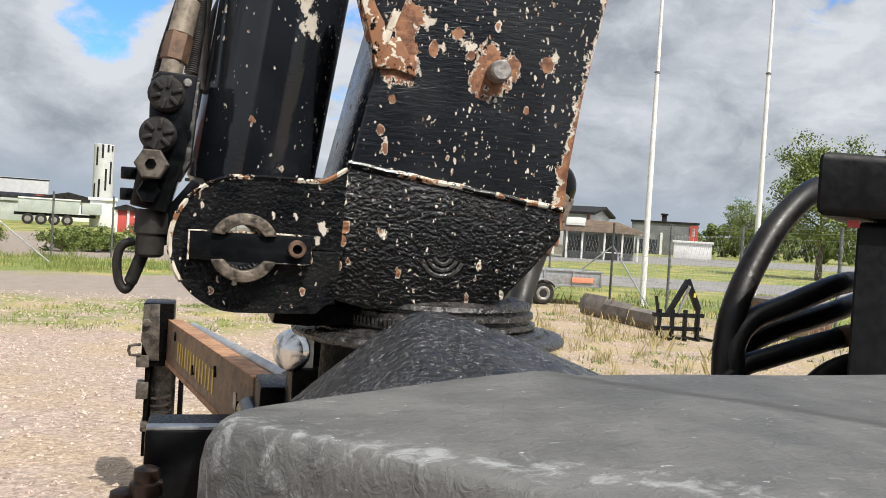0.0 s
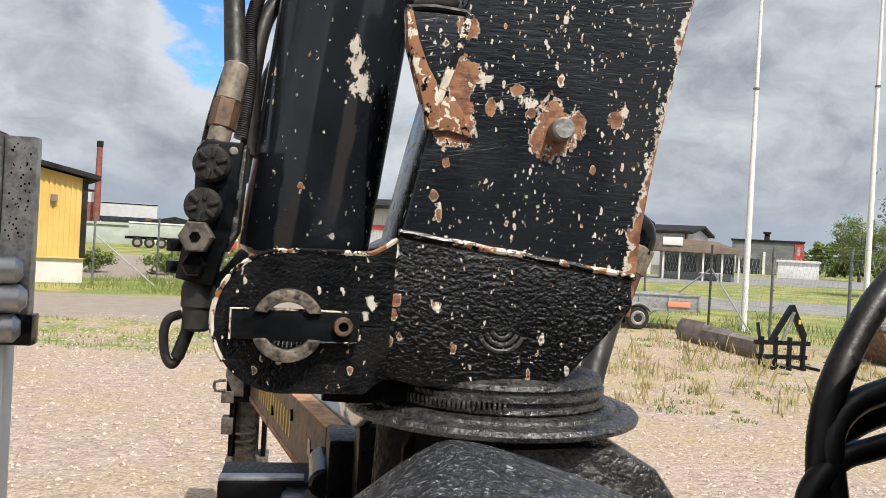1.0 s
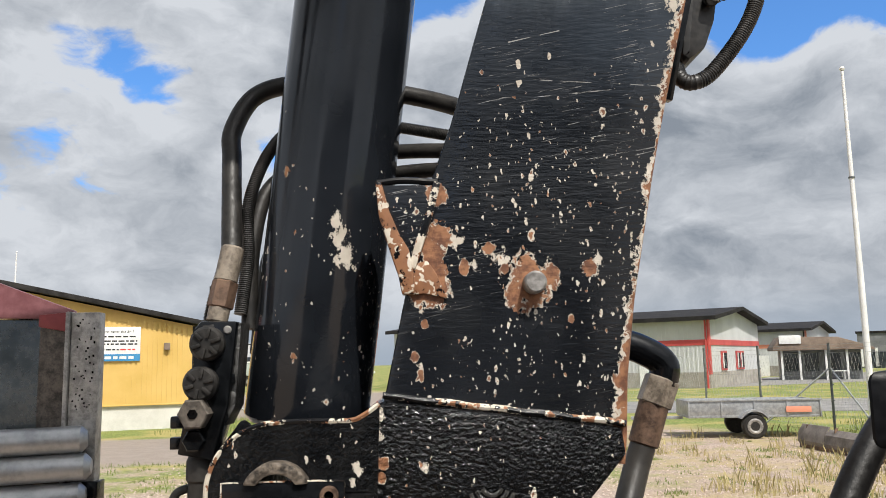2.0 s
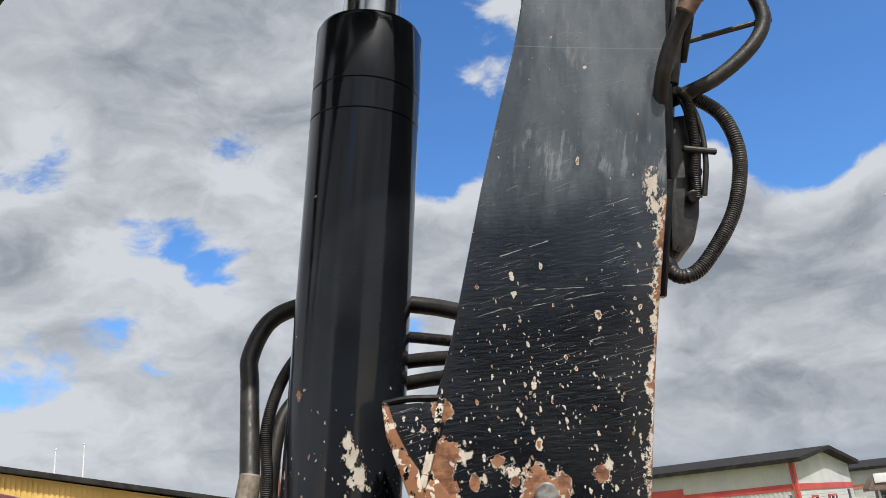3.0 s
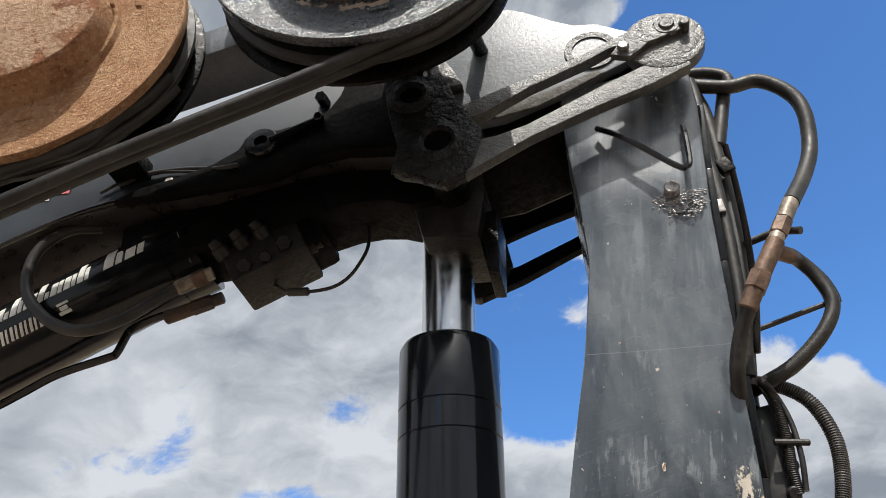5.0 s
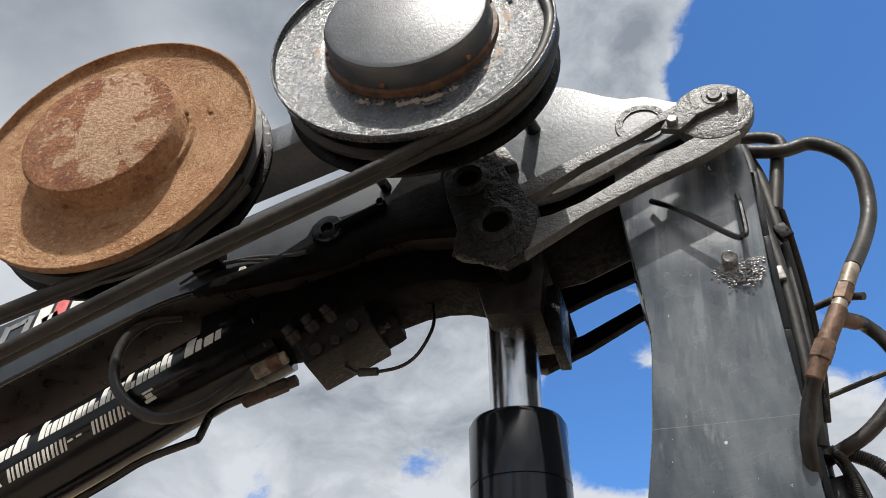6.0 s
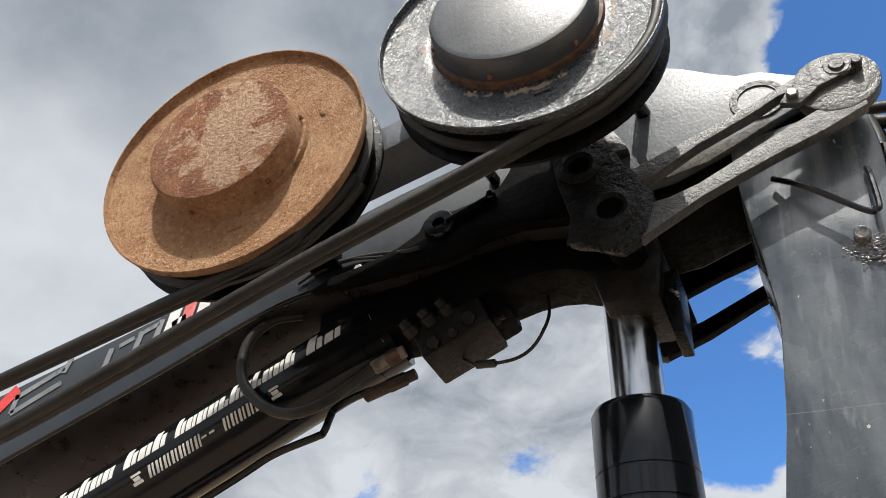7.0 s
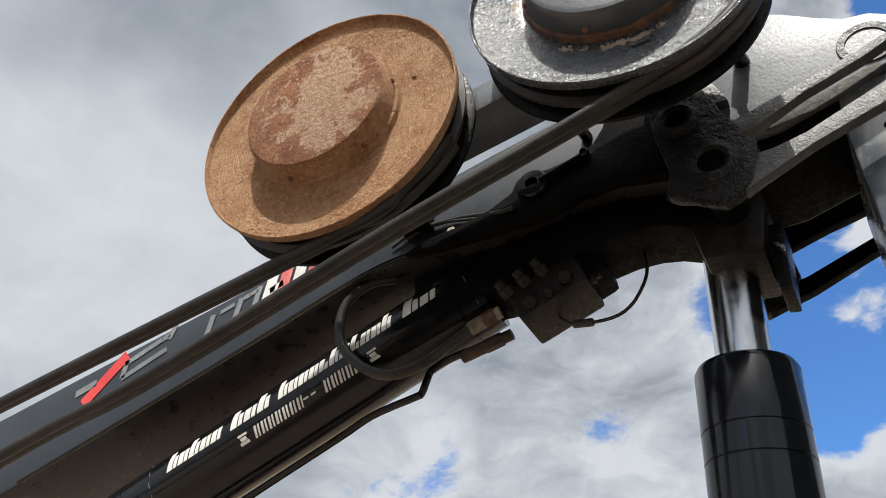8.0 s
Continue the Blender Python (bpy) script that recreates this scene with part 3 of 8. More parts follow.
def build_column():
    t = thing("crane_column", (0.47, 1.73, 1.62), "tall black painted steel crane column, chipped and rusty at its edges", "crane column")
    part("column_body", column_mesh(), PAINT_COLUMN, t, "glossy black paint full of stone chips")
    # bent gusset tab on the column's edge: a dark pocket with rubbed lips
    tab = slab([(0.250, 2.310), (0.356, 2.310), (0.340, 2.256), (0.321, 2.202), (0.308, 2.152), (0.372, 2.093), (0.298, 2.106), (0.292, 2.170), (0.268, 2.226)], 1.552, 1.60, 0.004)
    part("gusset", tab, PAINT_COLUMN, t, "black bent gusset plate")
    left = slab([(0.240, 2.316), (0.252, 2.312), (0.266, 2.258), (0.284, 2.214), (0.302, 2.184), (0.310, 2.140), (0.312, 2.100), (0.288, 2.100), (0.282, 2.134), (0.264, 2.190), (0.246, 2.250)], 1.534, 1.580, 0.005)
    part("gusset_lip", left, WORN_RUST, t, "bent gusset lip worn to rust")
    right = slab([(0.350, 2.316), (0.364, 2.312), (0.350, 2.256), (0.330, 2.196), (0.314, 2.148), (0.300, 2.148), (0.316, 2.204), (0.334, 2.256)], 1.544, 1.59, 0.004)
    part("gusset_edge", right, WORN_PALE, t)
    part("gusset_foot", slab([(0.300, 2.152), (0.335, 2.165), (0.352, 2.14), (0.373, 2.092), (0.330, 2.102), (0.296, 2.098)], 1.549, 1.60, 0.003), WORN_RUST, t, "rust patch at the gusset foot")
    part("gusset_top", tube([(0.243, 1.556, 2.314), (0.29, 1.556, 2.319), (0.358, 1.556, 2.315)], 0.007, 8), MATT_BLACK, t)
    # weld line between the column and its foot
    bead = bmesh.new()
    line = [(0.250 + 0.446 * k / 14, 1.548, 1.916 - 0.060 * (k / 14) + 0.0012 * math.sin(k * 2.1)) for k in range(15)]
    tube(line, 0.0062, 8, 3, bm=bead)
    part("weld_bead", bead, WORN_PALE, t, "weld line with worn bare patches")
    # the bolt in its worn patch
    part("side_bolt", rod((0.536, 1.560, 2.118), (0.536, 1.522, 2.118), 0.021, 24, 0.004), STEEL, t, "worn steel bolt end")
    y = 1.557 + lean(3.39)
    part("upper_bolt", rod((0.868, y + 0.01, 3.388), (0.868, y - 0.022, 3.388), 0.019, 20, 0.003), WET_GREASE, t)
    splash = bmesh.new()
    rnd = random.Random(4)
    for k in range(420):
        a, r = rnd.uniform(0, 6.28), (0.040 + 0.034 * rnd.random()) * math.sqrt(rnd.random())
        s = rnd.uniform(0.0016, 0.0044)
        c = Vector((0.882 + r * math.cos(a), 1.557 + lean(3.38) + 0.0012, 3.375 + r * math.sin(a)))
        b = bmesh.new()
        bmesh.ops.create_icosphere(b, subdivisions=1, radius=s)
        bmesh.ops.scale(b, vec=(1.2, 0.5, 0.9), verts=b.verts[:])
        bmesh.ops.translate(b, verts=b.verts[:], vec=c)
        into(splash, b)
    part("grease_lump", splash, WET_GREASE, t, "clotted grey grease round the bolt")
    # bent guard rod near the top
    yy = 1.555 + lean(3.5)
    part("guard_rod", tube([(0.741, yy - 0.02, 3.620), (0.795, yy - 0.045, 3.545), (0.888, yy - 0.047, 3.423), (0.910, yy - 0.047, 3.416), (0.921, yy - 0.045, 3.430), (0.938, yy - 0.03, 3.525), (0.945, yy - 0.01, 3.57)], 0.0075, 8), BLACK, t)
    # flange and rail along the far edge
    rail = bmesh.new()
    for z0, z1 in ((2.48, 2.72), (2.72, 2.96), (2.96, 3.2), (3.2, 3.45), (3.45, 3.66)):
        bar((interp(z0, RIGHT) + 0.009, 1.592 + lean(z0), z0), (interp(z1, RIGHT) + 0.009, 1.592 + lean(z1), z1), 0.016, 0.03, 0.003, rail, (0, 1, 0))
    part("edge_rail", rail, BLACK, t)
    # foot casting
    foot = slab([(0.20, 1.69), (0.215, 1.885), (0.253, 1.907), (0.40, 1.889), (0.55, 1.868), (0.690, 1.850), (0.697, 1.80), (0.64, 1.735), (0.573, 1.663), (0.50, 1.640), (0.30, 1.640), (0.24, 1.655)], 1.546, 1.91, 0.012)
    part("foot_casting", foot, PAINT_CAST, t, "lumpy thickly painted black casting")
    for k, r in enumerate((0.018, 0.030, 0.042)):
        part("cast_mark", tube([(x, 1.545, z) for x, z in arc(0.446, 1.752, r, 200, 340, 10)], 0.0042, 6, 2), WET_BLACK, t)
    lobe = [(0.20, 1.632)] + [(0.232, 1.66), (0.240, 1.72), (0.245, 1.90), (0.215, 1.880), (0.19, 1.873)] + arc(0.061, 1.752, 0.122, 92, 268, 18)
    hole = arc(0.066, 1.748, 0.0395, 0, -352, 36)
    lobe = lobe[:3] + [(0.2405, 1.748)] + hole + [(0.2405, 1.7485)] + lobe[3:]
    part("pin_lug", slab(lobe, 1.516, 1.60), PAINT_LUG, t, "round lug that holds the lower pin")
    part("pin_lug", slab(lobe, 1.87, 1.94), PAINT_CAST, t)
    rim = [(x, 1.518, z) for x, z in [(0.245, 1.902), (0.215, 1.882), (0.19, 1.874), (0.12, 1.875)] + arc(0.061, 1.752, 0.121, 95, 215, 12)]
    part("lug_edge", tube(rim, 0.0050, 6, 3), WORN_PALE, t, "lug edge worn to bare metal")
    for a0 in (22, 202):
        half = arc(0.066, 1.748, 0.061, a0, a0 + 136, 16) + arc(0.066, 1.748, 0.040, a0 + 126, a0 + 10, 14)
        part("pin_ring", slab(half, 1.482, 1.53, 0.004), WORN_RING, t, "worn steel ring of the hinge pin")
    part("pin_bore", lathe([(0.0395, 0.0), (0.0395, 0.42), (0.046, 0.42), (0.046, 0.0), (0.0395, 0.0)], (0.066, 1.512, 1.748), (0.066, 3, 1.748), 32), NEAR_BLACK, t, "open bore through the hinge pin")
    part("keeper", box((0.214, 0.018, 0.053), pose(0.078, 1.500, 1.748, 0, 1.0, 0), 0.004), BLACK, t, "keeper bar with a scratched bright edge")
    edge = [(-0.028, 1.4915, 1.723), (-0.028, 1.4915, 1.774), (0.02, 1.4915, 1.775), (0.115, 1.4915, 1.775), (0.184, 1.4915, 1.774), (0.184, 1.4915, 1.723), (0.12, 1.4915, 1.722)]
    part("keeper_edge", tube(edge, 0.0020, 6, 2, smooth=False), WORN_EDGE, t)
    screw = part("keeper_screw", lathe([(0.0, 0.0), (0.0165, 0.0), (0.0165, 0.012), (0.0145, 0.015), (0.0085, 0.015), (0.0085, 0.008), (0.0, 0.008)], (0.158, 1.495, 1.750), (0.158, 1.0, 1.750), 20), FITTING, t, "rusty socket screw")
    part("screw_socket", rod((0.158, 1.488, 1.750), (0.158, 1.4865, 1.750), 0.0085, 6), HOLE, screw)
    # the neck
    neck = lathe([(0.0, 0.0), (0.224, 0.0), (0.228, 0.004), (0.226, 0.011), (0.213, 0.014), (0.212, 0.020), (0.222, 0.023), (0.221, 0.033), (0.210, 0.036), (0.209, 0.040), (0.216, 0.043), (0.213, 0.052), (0.192, 0.058), (0.170, 0.066), (0.165, 0.14), (0.0, 0.14)], (0.480, 1.73, 1.600), (0.480, 1.73, 3), 56)
    part("neck", neck, WET_BLACK, t, "stepped greasy neck")
    cone = lathe([(0.0, 0.0), (0.165, 0.0), (0.250, 0.16), (0.0, 0.16)], (0.476, 1.775, 1.655), (0.476, 1.775, 3), 40)
    bmesh.ops.scale(cone, vec=(1, 0.70, 1), verts=cone.verts[:], space=Matrix.Translation((-0.476, -1.775, 0)))
    part("neck_cone", cone, GRIME, t, "grey conical transition to the neck")
    collar = bmesh.new()
    for k in range(30):
        a = radians(196 + 2.3 * k)
        q = Vector((math.cos(a), math.sin(a), 0))
        bar(Vector((0.478, 1.73, 1.617)) + q * 0.20, Vector((0.478, 1.73, 1.615)) + q * 0.231, 0.006, 0.018, 0.002, collar)
    part("toothed_ring", collar, WET_BLACK, t, "greasy ring of gear teeth")
    part("collar_block", slab([(0.130, 1.602), (0.135, 1.632), (0.20, 1.640), (0.42, 1.642), (0.42, 1.612), (0.20, 1.598)], 1.60, 1.74, 0.006), GREASE, t)
    disc = lathe([(0.0, 0.0), (0.275, 0.0), (0.293, 0.006), (0.295, 0.014), (0.288, 0.022), (0.262, 0.026), (0.258, 0.022), (0.253, 0.023), (0.250, 0.030), (0.236, 0.034), (0.0, 0.036)], (0.476, 1.73, 1.565), (0.476, 1.73, 3), 56)
    part("slewing_disc", disc, WET_BLACK, t, "wide slewing disc under thick greasy paint")
    return t


build_column()


def build_base():
    t = thing("crane_pedestal", (0.476, 1.75, 0.55), "black steel crane pedestal below the slewing disc", "pedestal")
    part("pedestal", lathe([(0.0, 0.0), (0.30, 0.0), (0.27, 0.45), (0.235, 0.78), (0.225, 1.02), (0.0, 1.02)], (0.476, 1.75, 0.55), (0.476, 1.75, 3), 32), NEAR_BLACK, t)
    hump = slab([(0.45, 1.0), (0.45, 1.545), (0.60, 1.552), (0.665, 1.548), (0.745, 1.505), (0.81, 1.42), (0.84, 1.30), (0.84, 1.0)], 1.50, 1.86, 0.02)
    part("shoulder", hump, WET_BLACK, t, "sloping shoulder with torn grimy paint")
    part("cheek", slab([(0.285, 1.0), (0.285, 1.52), (0.30, 1.545), (0.45, 1.545), (0.45, 1.0)], 1.60, 1.95, 0.008), NEAR_BLACK, t)
    part("frame_rail", span((-0.17, 3.05, 0.70), (0.42, 3.32, 1.03), 0.012), MATT_BLACK, t, "black chassis box with a pale worn top edge")
    part("frame_strip", span((-0.168, 3.06, 1.03), (0.13, 3.12, 1.042), 0.003), GALV, t)
    part("lower_body", span((0.05, 1.60, 0.55), (0.85, 3.30, 1.02), 0.02), BLACK, t)
    part("coupler", rod((0.19, 2.85, 1.08), (0.19, 3.1, 1.10), 0.05, 16, 0.012), BLACK, t)
    part("bracket", span((0.20, 2.80, 1.02), (0.34, 3.05, 1.24), 0.012), GREASE, t)
    part("lamp_glass", lathe([(0, -0.012), (0.035, -0.006), (0.060, 0.012), (0.066, 0.03), (0.062, 0.045), (0, 0.045)], (0.252, 2.55, 1.400), (0.320, 2.62, 1.40), 28), CHROME, t, "round work lamp with a bright reflector")
    part("lamp_housing", span((0.300, 2.58, 1.33), (0.345, 2.70, 1.475), 0.012), PALE, t, "pale dented lamp housing")
    # added dark block stands in for the shaded recess beside the lamp
    part("recess_plate", span((0.335, 2.62, 1.0), (0.64, 2.78, 1.53), 0.012), GREASE, t)
    part("lamp_stalk", span((0.275, 2.54, 1.0), (0.62, 2.72, 1.345), 0.012), GREASE, t)
    return t


build_base()


RUST_DARK_STEEL = plain("rusty_dark_steel", (0.016, 0.011, 0.009), (0.075, 0.042, 0.028), 16, (0.4, 0.7), 0.2, 0.5, 90, 0.004)


def build_outrigger():
    t = thing("outrigger_beam", (0.0, 4.3, 0.55), "rusty brown outrigger beam with faded yellow lettering, extended over gravel", "outrigger")
    a, b = Vector((0.240, 3.14, 1.070)), Vector((-0.160, 5.35, 1.010))
    part("beam", bar(a, b, 0.085, 0.27, 0.008), BEAM, t, "rust-brown box section")
    d = (b - a).normalized()
    side = Vector((-d.y, d.x, 0)).normalized() * 0.0435
    rnd = random.Random(9)
    for k in range(13):
        p = a + d * (0.75 + 0.085 * k) + side
        m = bar(p + Vector((0, 0, -0.06 + 0.006 * rnd.random())), p + Vector((0, 0, 0.055)) + d * -0.012, 0.03, 0.004, 0.0, None, tuple(side))
        part("letter_bar", m, YELLOW_TEXT, t)
    part("beam_top", bar(a + Vector((0, 0, 0.1375)), b + Vector((0, 0, 0.1375)), 0.087, 0.006, 0.002), RUST_TOP, t, "rusted top of the beam")
    for k, (u, h) in enumerate(((0.10, -0.04), (0.34, 0.03), (0.62, -0.05), (0.93, 0.05))):
        part("beam_scar", bar(a + d * (u * 2) + side + Vector((0, 0, h)), a + d * (u * 2 + 0.012) + side + Vector((0, 0, h + 0.05)), 0.003, 0.022, 0.001, None, tuple(side)), BLACK, t)
    part("lower_flange", bar(a + side * 1.0 - Vector((0, 0, 0.125)), b + side * 1.0 - Vector((0, 0, 0.125)), 0.006, 0.028, 0.002), RUST_TOP, t, "rusted lower flange")
    part("beam_slot", box((0.004, 0.05, 0.07), Matrix.Translation(a + d * 0.28 + side) @ pose(0, 0, 0, 0, 0, 10), 0.0), BLACK, t)
    part("guide_pipe", tube([a + Vector((0.085, 0.05, 0.125)), b + Vector((0.115, -0.25, 0.125))], 0.03, 12, 2), GALV, t, "pale grey guide pipe")
    part("end_block", span((-0.34, 5.30, 0.86), (-0.16, 5.58, 1.25), 0.012), GREASE, t)
    part("latch", slab([(-0.365, 0.86), (-0.29, 0.86), (-0.29, 0.93), (-0.365, 0.93)], 5.27, 5.30, 0.004), DIRT_STEEL, t)
    part("leg_tube", rod((-0.21, 5.42, 0.06), (-0.21, 5.42, 0.92), 0.075, 18, 0.006), DIRT_STEEL, t)
    part("leg_side", span((-0.315, 5.33, 0.30), (-0.285, 5.50, 0.90), 0.004), GREASE, t)
    part("leg_side", span((-0.115, 5.33, 0.30), (-0.085, 5.50, 0.90), 0.004), GREASE, t)
    part("coil", tube([(-0.21 + 0.055 * math.cos(k * 0.8), 5.30 + 0.055 * math.sin(k * 0.8), 0.55 + 0.006 * k) for k in range(28)], 0.008, 6, 2), DIRT_STEEL, t)
    part("leg_clamp", span((-0.325, 5.29, 0.46), (-0.07, 5.52, 0.52), 0.01), DIRT_STEEL, t)
    part("catch_box", span((-0.36, 5.30, 0.66), (-0.29, 5.42, 0.76), 0.006), DIRT_STEEL, t)
    part("foot_plate", rod((-0.21, 5.42, 0.0), (-0.21, 5.42, 0.06), 0.17, 24, 0.01), GREASE, t)
    for dx, dz, r in ((0.0, 0.0, 0.055), (0.0, 0.045, 0.042), (-0.07, -0.03, 0.045)):
        part("hub_nut", lathe([(0, -0.03), (r, -0.03), (r * 1.05, -0.01), (r, 0.012), (r * 0.6, 0.02), (0, 0.02)], (-0.150 + dx, 2.95, 0.87 + dz), (-0.150 + dx, 2.95, 3), 16), RUST_DARK_STEEL, t, "rusty round nut")
    part("end_plate", slab([(-0.345, 1.02), (-0.335, 1.24), (-0.245, 1.245), (-0.235, 0.90), (-0.29, 0.90)], 5.285, 5.298, 0.003), DIRT_STEEL, t)
    part("end_screw", rod((-0.315, 5.286, 1.13), (-0.315, 5.262, 1.13), 0.025, 14, 0.005), DIRT_STEEL, t)
    part("latch_ring", tube([(-0.34, 5.27, 0.94), (-0.40, 5.27, 0.935), (-0.405, 5.27, 0.99), (-0.34, 5.27, 1.0)], 0.010, 6, 2), DIRT_STEEL, t)
    part("leg_link", bar((-0.235, 5.28, 0.74), (-0.215, 5.28, 0.60), 0.035, 0.03, 0.006), DIRT_STEEL, t)
    part("leg_cap", span((-0.265, 5.26, 0.50), (-0.155, 5.30, 0.60), 0.012), DIRT_STEEL, t)
    return t


build_outrigger()


# ---- lift cylinder ----
def build_cylinder():
    a, b = Vector((0.082, 1.778, 1.855)), Vector((0.2545, 1.6786, 3.241))
    d = (b - a).normalized()
    length = (b - a).length
    t = thing("lift_cylinder", a, "glossy black hydraulic lift cylinder with a chrome rod", "hydraulic cylinder")
    r = 0.1285
    prof = [(0, 0), (r - 0.01, 0), (r, 0.012)]
    for h in (length - 0.255, length - 0.180):
        prof += [(r, h - 0.003), (r - 0.003, h - 0.001), (r - 0.003, h + 0.001), (r, h + 0.003)]
    prof += [(r, length - 0.022), (r - 0.008, length - 0.006), (r - 0.024, length), (0.085, length), (0.080, length - 0.004), (0, length - 0.004)]
    part("barrel", lathe(prof, a, b, 64), PAINT_CYLINDER, t, "black barrel with a few large paint chips")
    part("piston_rod", rod(b - d * 0.03, b + d * 0.36, 0.0705, 48, 0.003), CHROME, t, "bright chrome piston rod")
    # weld strip down the barrel's flank
    x = Vector((-1, 0.25, 0)).normalized()
    part("flank_strip", bar(a + x * r + d * 0.03, b + x * r - d * 0.30, 0.012, 0.010, 0.003), BLACK, t)
    # rod end in its clevis
    c = b + d * 0.22
    eye = slab([(0.243, 3.488), (0.392, 3.462), (0.430, 3.60), (0.425, 3.75), (0.24, 3.75), (0.228, 3.62)], 1.52, 1.76, 0.015)
    part("rod_end", eye, VALVE_DIRT, t, "dirty forged rod end")
    part("rod_cheek", slab([(0.395, 3.372), (0.425, 3.366), (0.452, 3.56), (0.40, 3.56)], 1.56, 1.70, 0.006), GREASE, t)
    return t


build_cylinder()


# ---- valve block beside the cylinder ----
def build_valve_block():
    t = thing("valve_block", (-0.09, 1.66, 1.78), "black hydraulic valve block with round knobs and a brass plug", "valve block")
    m = slab([(-0.112, 2.045), (-0.098, 2.062), (-0.030, 2.060), (-0.045, 1.90), (-0.072, 1.80), (-0.138, 1.812), (-0.130, 1.86), (-0.112, 1.96)], 1.612, 1.69, 0.005)
    part("body", m, BLACK, t)
    part("back_plate", slab([(-0.05, 2.05), (-0.025, 2.06), (-0.035, 1.90), (-0.055, 1.86)], 1.635, 1.72, 0.004), GRIME, t)
    for x, z in ((-0.082, 2.018), (-0.093, 1.943)):
        knob = lathe([(0, 0), (0.030, 0), (0.033, 0.004), (0.033, 0.018), (0.027, 0.026), (0, 0.028)], (x, 1.614, z), (x - 0.02, 1.0, z), 24)
        kb = part("knob", knob, RUBBER, t, "dark plastic knob with star ribs")
        for k in range(6):
            ang = k * math.pi / 3 + 0.3
            p = Vector((x, 1.586, z))
            q = Vector((math.cos(ang), 0, math.sin(ang)))
            part("knob_rib", bar(p + q * 0.010, p + q * 0.029, 0.007, 0.007, 0.002, None, (0, 1, 0)), RUBBER, kb)
    plug = part("plug", hexnut((-0.1, 1.614, 1.888), (-0.102, 1.580, 1.888), 0.030), DIRT_STEEL, t, "worn brass hex plug")
    part("plug_socket", rod((-0.1018, 1.582, 1.888), (-0.102, 1.578, 1.888), 0.010, 6), GREASE, plug)
    part("lower_plug", hexnut((-0.105, 1.613, 1.838), (-0.105, 1.598, 1.838), 0.022), BLACK, t)
    part("top_screw", rod((-0.047, 1.635, 2.044), (-0.047, 1.608, 2.044), 0.008, 12, 0.002), STEEL, t)
    part("marking", slab([(-0.092, 2.048), (-0.072, 2.050), (-0.074, 2.055), (-0.094, 2.053)], 1.6105, 1.613, 0), GRIME, t)
    for z in (1.872, 1.833):
        part("side_nut", span((-0.157, 1.63, z - 0.013), (-0.128, 1.66, z + 0.010), 0.003), BLACK, t)
    for k in range(5):
        z = 2.02 - 0.034 * k
        part("clip", span((-0.052 - 0.012 * (k > 2), 1.626, z - 0.010), (-0.036 - 0.012 * (k > 2), 1.64, z + 0.008), 0.002), BLACK, t)
    part("solenoid", lathe([(0, 0), (0.026, 0), (0.030, 0.01), (0.030, 0.045), (0.026, 0.05), (0.026, 0.085), (0.020, 0.09), (0, 0.092)], (-0.100, 1.655, 1.806), (-0.112, 1.655, 1.0), 20), RUBBER, t, "black plug connector")
    part("mount", slab([(-0.075, 1.81), (-0.03, 1.87), (-0.015, 1.86), (-0.068, 1.74), (-0.09, 1.735)], 1.66, 1.70, 0.004), BLACK, t)
    return t


build_valve_block()


def hose(points, r, label, mat=None, ribs=0.0, name="hydraulic_hose", category="hose", group="", steps=8, n=12):
    return solo(name, tube(points, r, n, steps, ribs), mat or RUBBER, label, category, group)


hose([(-0.115, 1.655, 1.735), (-0.118, 1.655, 1.712), (-0.128, 1.657, 1.680), (-0.132, 1.66, 1.662), (-0.142, 1.66, 1.652), (-0.154, 1.66, 1.67), (-0.158, 1.66, 1.71), (-0.150, 1.66, 1.735), (-0.128, 1.66, 1.745)], 0.0085,
     "small looped cable below the valve block", name="signal_cable", category="cable")
solo("cable_sleeve", rod((-0.113, 1.655, 1.722), (-0.133, 1.659, 1.664), 0.0125, 12, 0.003), RUBBER, "black rubber sleeve on the looped cable", "cable sleeve")


def build_hose_end(name, a, b, r, label, dark=False):
    """A crimped hose end: ferrule, nut, collar, from a towards b."""
    a, b = Vector(a), Vector(b)
    d = b - a
    t = thing(name, a, label, "hose fitting")
    part("ferrule", rod(a + d * 0.52, b, r, 20, 0.004), RUST_DARK_STEEL if dark else BRASS, t, "dark crimped ferrule" if dark else "pale crimped ferrule")
    part("nut", hexnut(a + d * 0.18, a + d * 0.54, r * 1.12), RUST_DARK_STEEL if dark else FITTING, t, "rusty hex nut")
    part("collar", rod(a, a + d * 0.2, r * 0.9, 20, 0.002), RUST_DARK_STEEL if dark else BRASS, t)
    return t


build_hose_end("hose_coupling", (-0.082, 1.672, 2.062), (-0.055, 1.690, 2.215), 0.0235, "rust-brown hose coupling on the valve block")
hose([(-0.058, 1.69, 2.20), (-0.068, 1.73, 2.30), (-0.080, 1.78, 2.42), (-0.083, 1.80, 2.49), (-0.045, 1.83, 2.575), (0.03, 1.86, 2.615), (0.15, 1.88, 2.62), (0.34, 1.87, 2.585), (0.48, 1.80, 2.52)], 0.021,
     "thick grey-black hose bending behind the lift cylinder")
hose([(-0.045, 1.72, 2.08), (-0.035, 1.74, 2.20), (-0.038, 1.76, 2.32), (0.0, 1.79, 2.44), (0.06, 1.84, 2.51), (0.20, 1.88, 2.53), (0.46, 1.82, 2.47)], 0.014,
     "ribbed black conduit beside the lift cylinder", CONDUIT, 0.0016, "cable_conduit", "conduit")
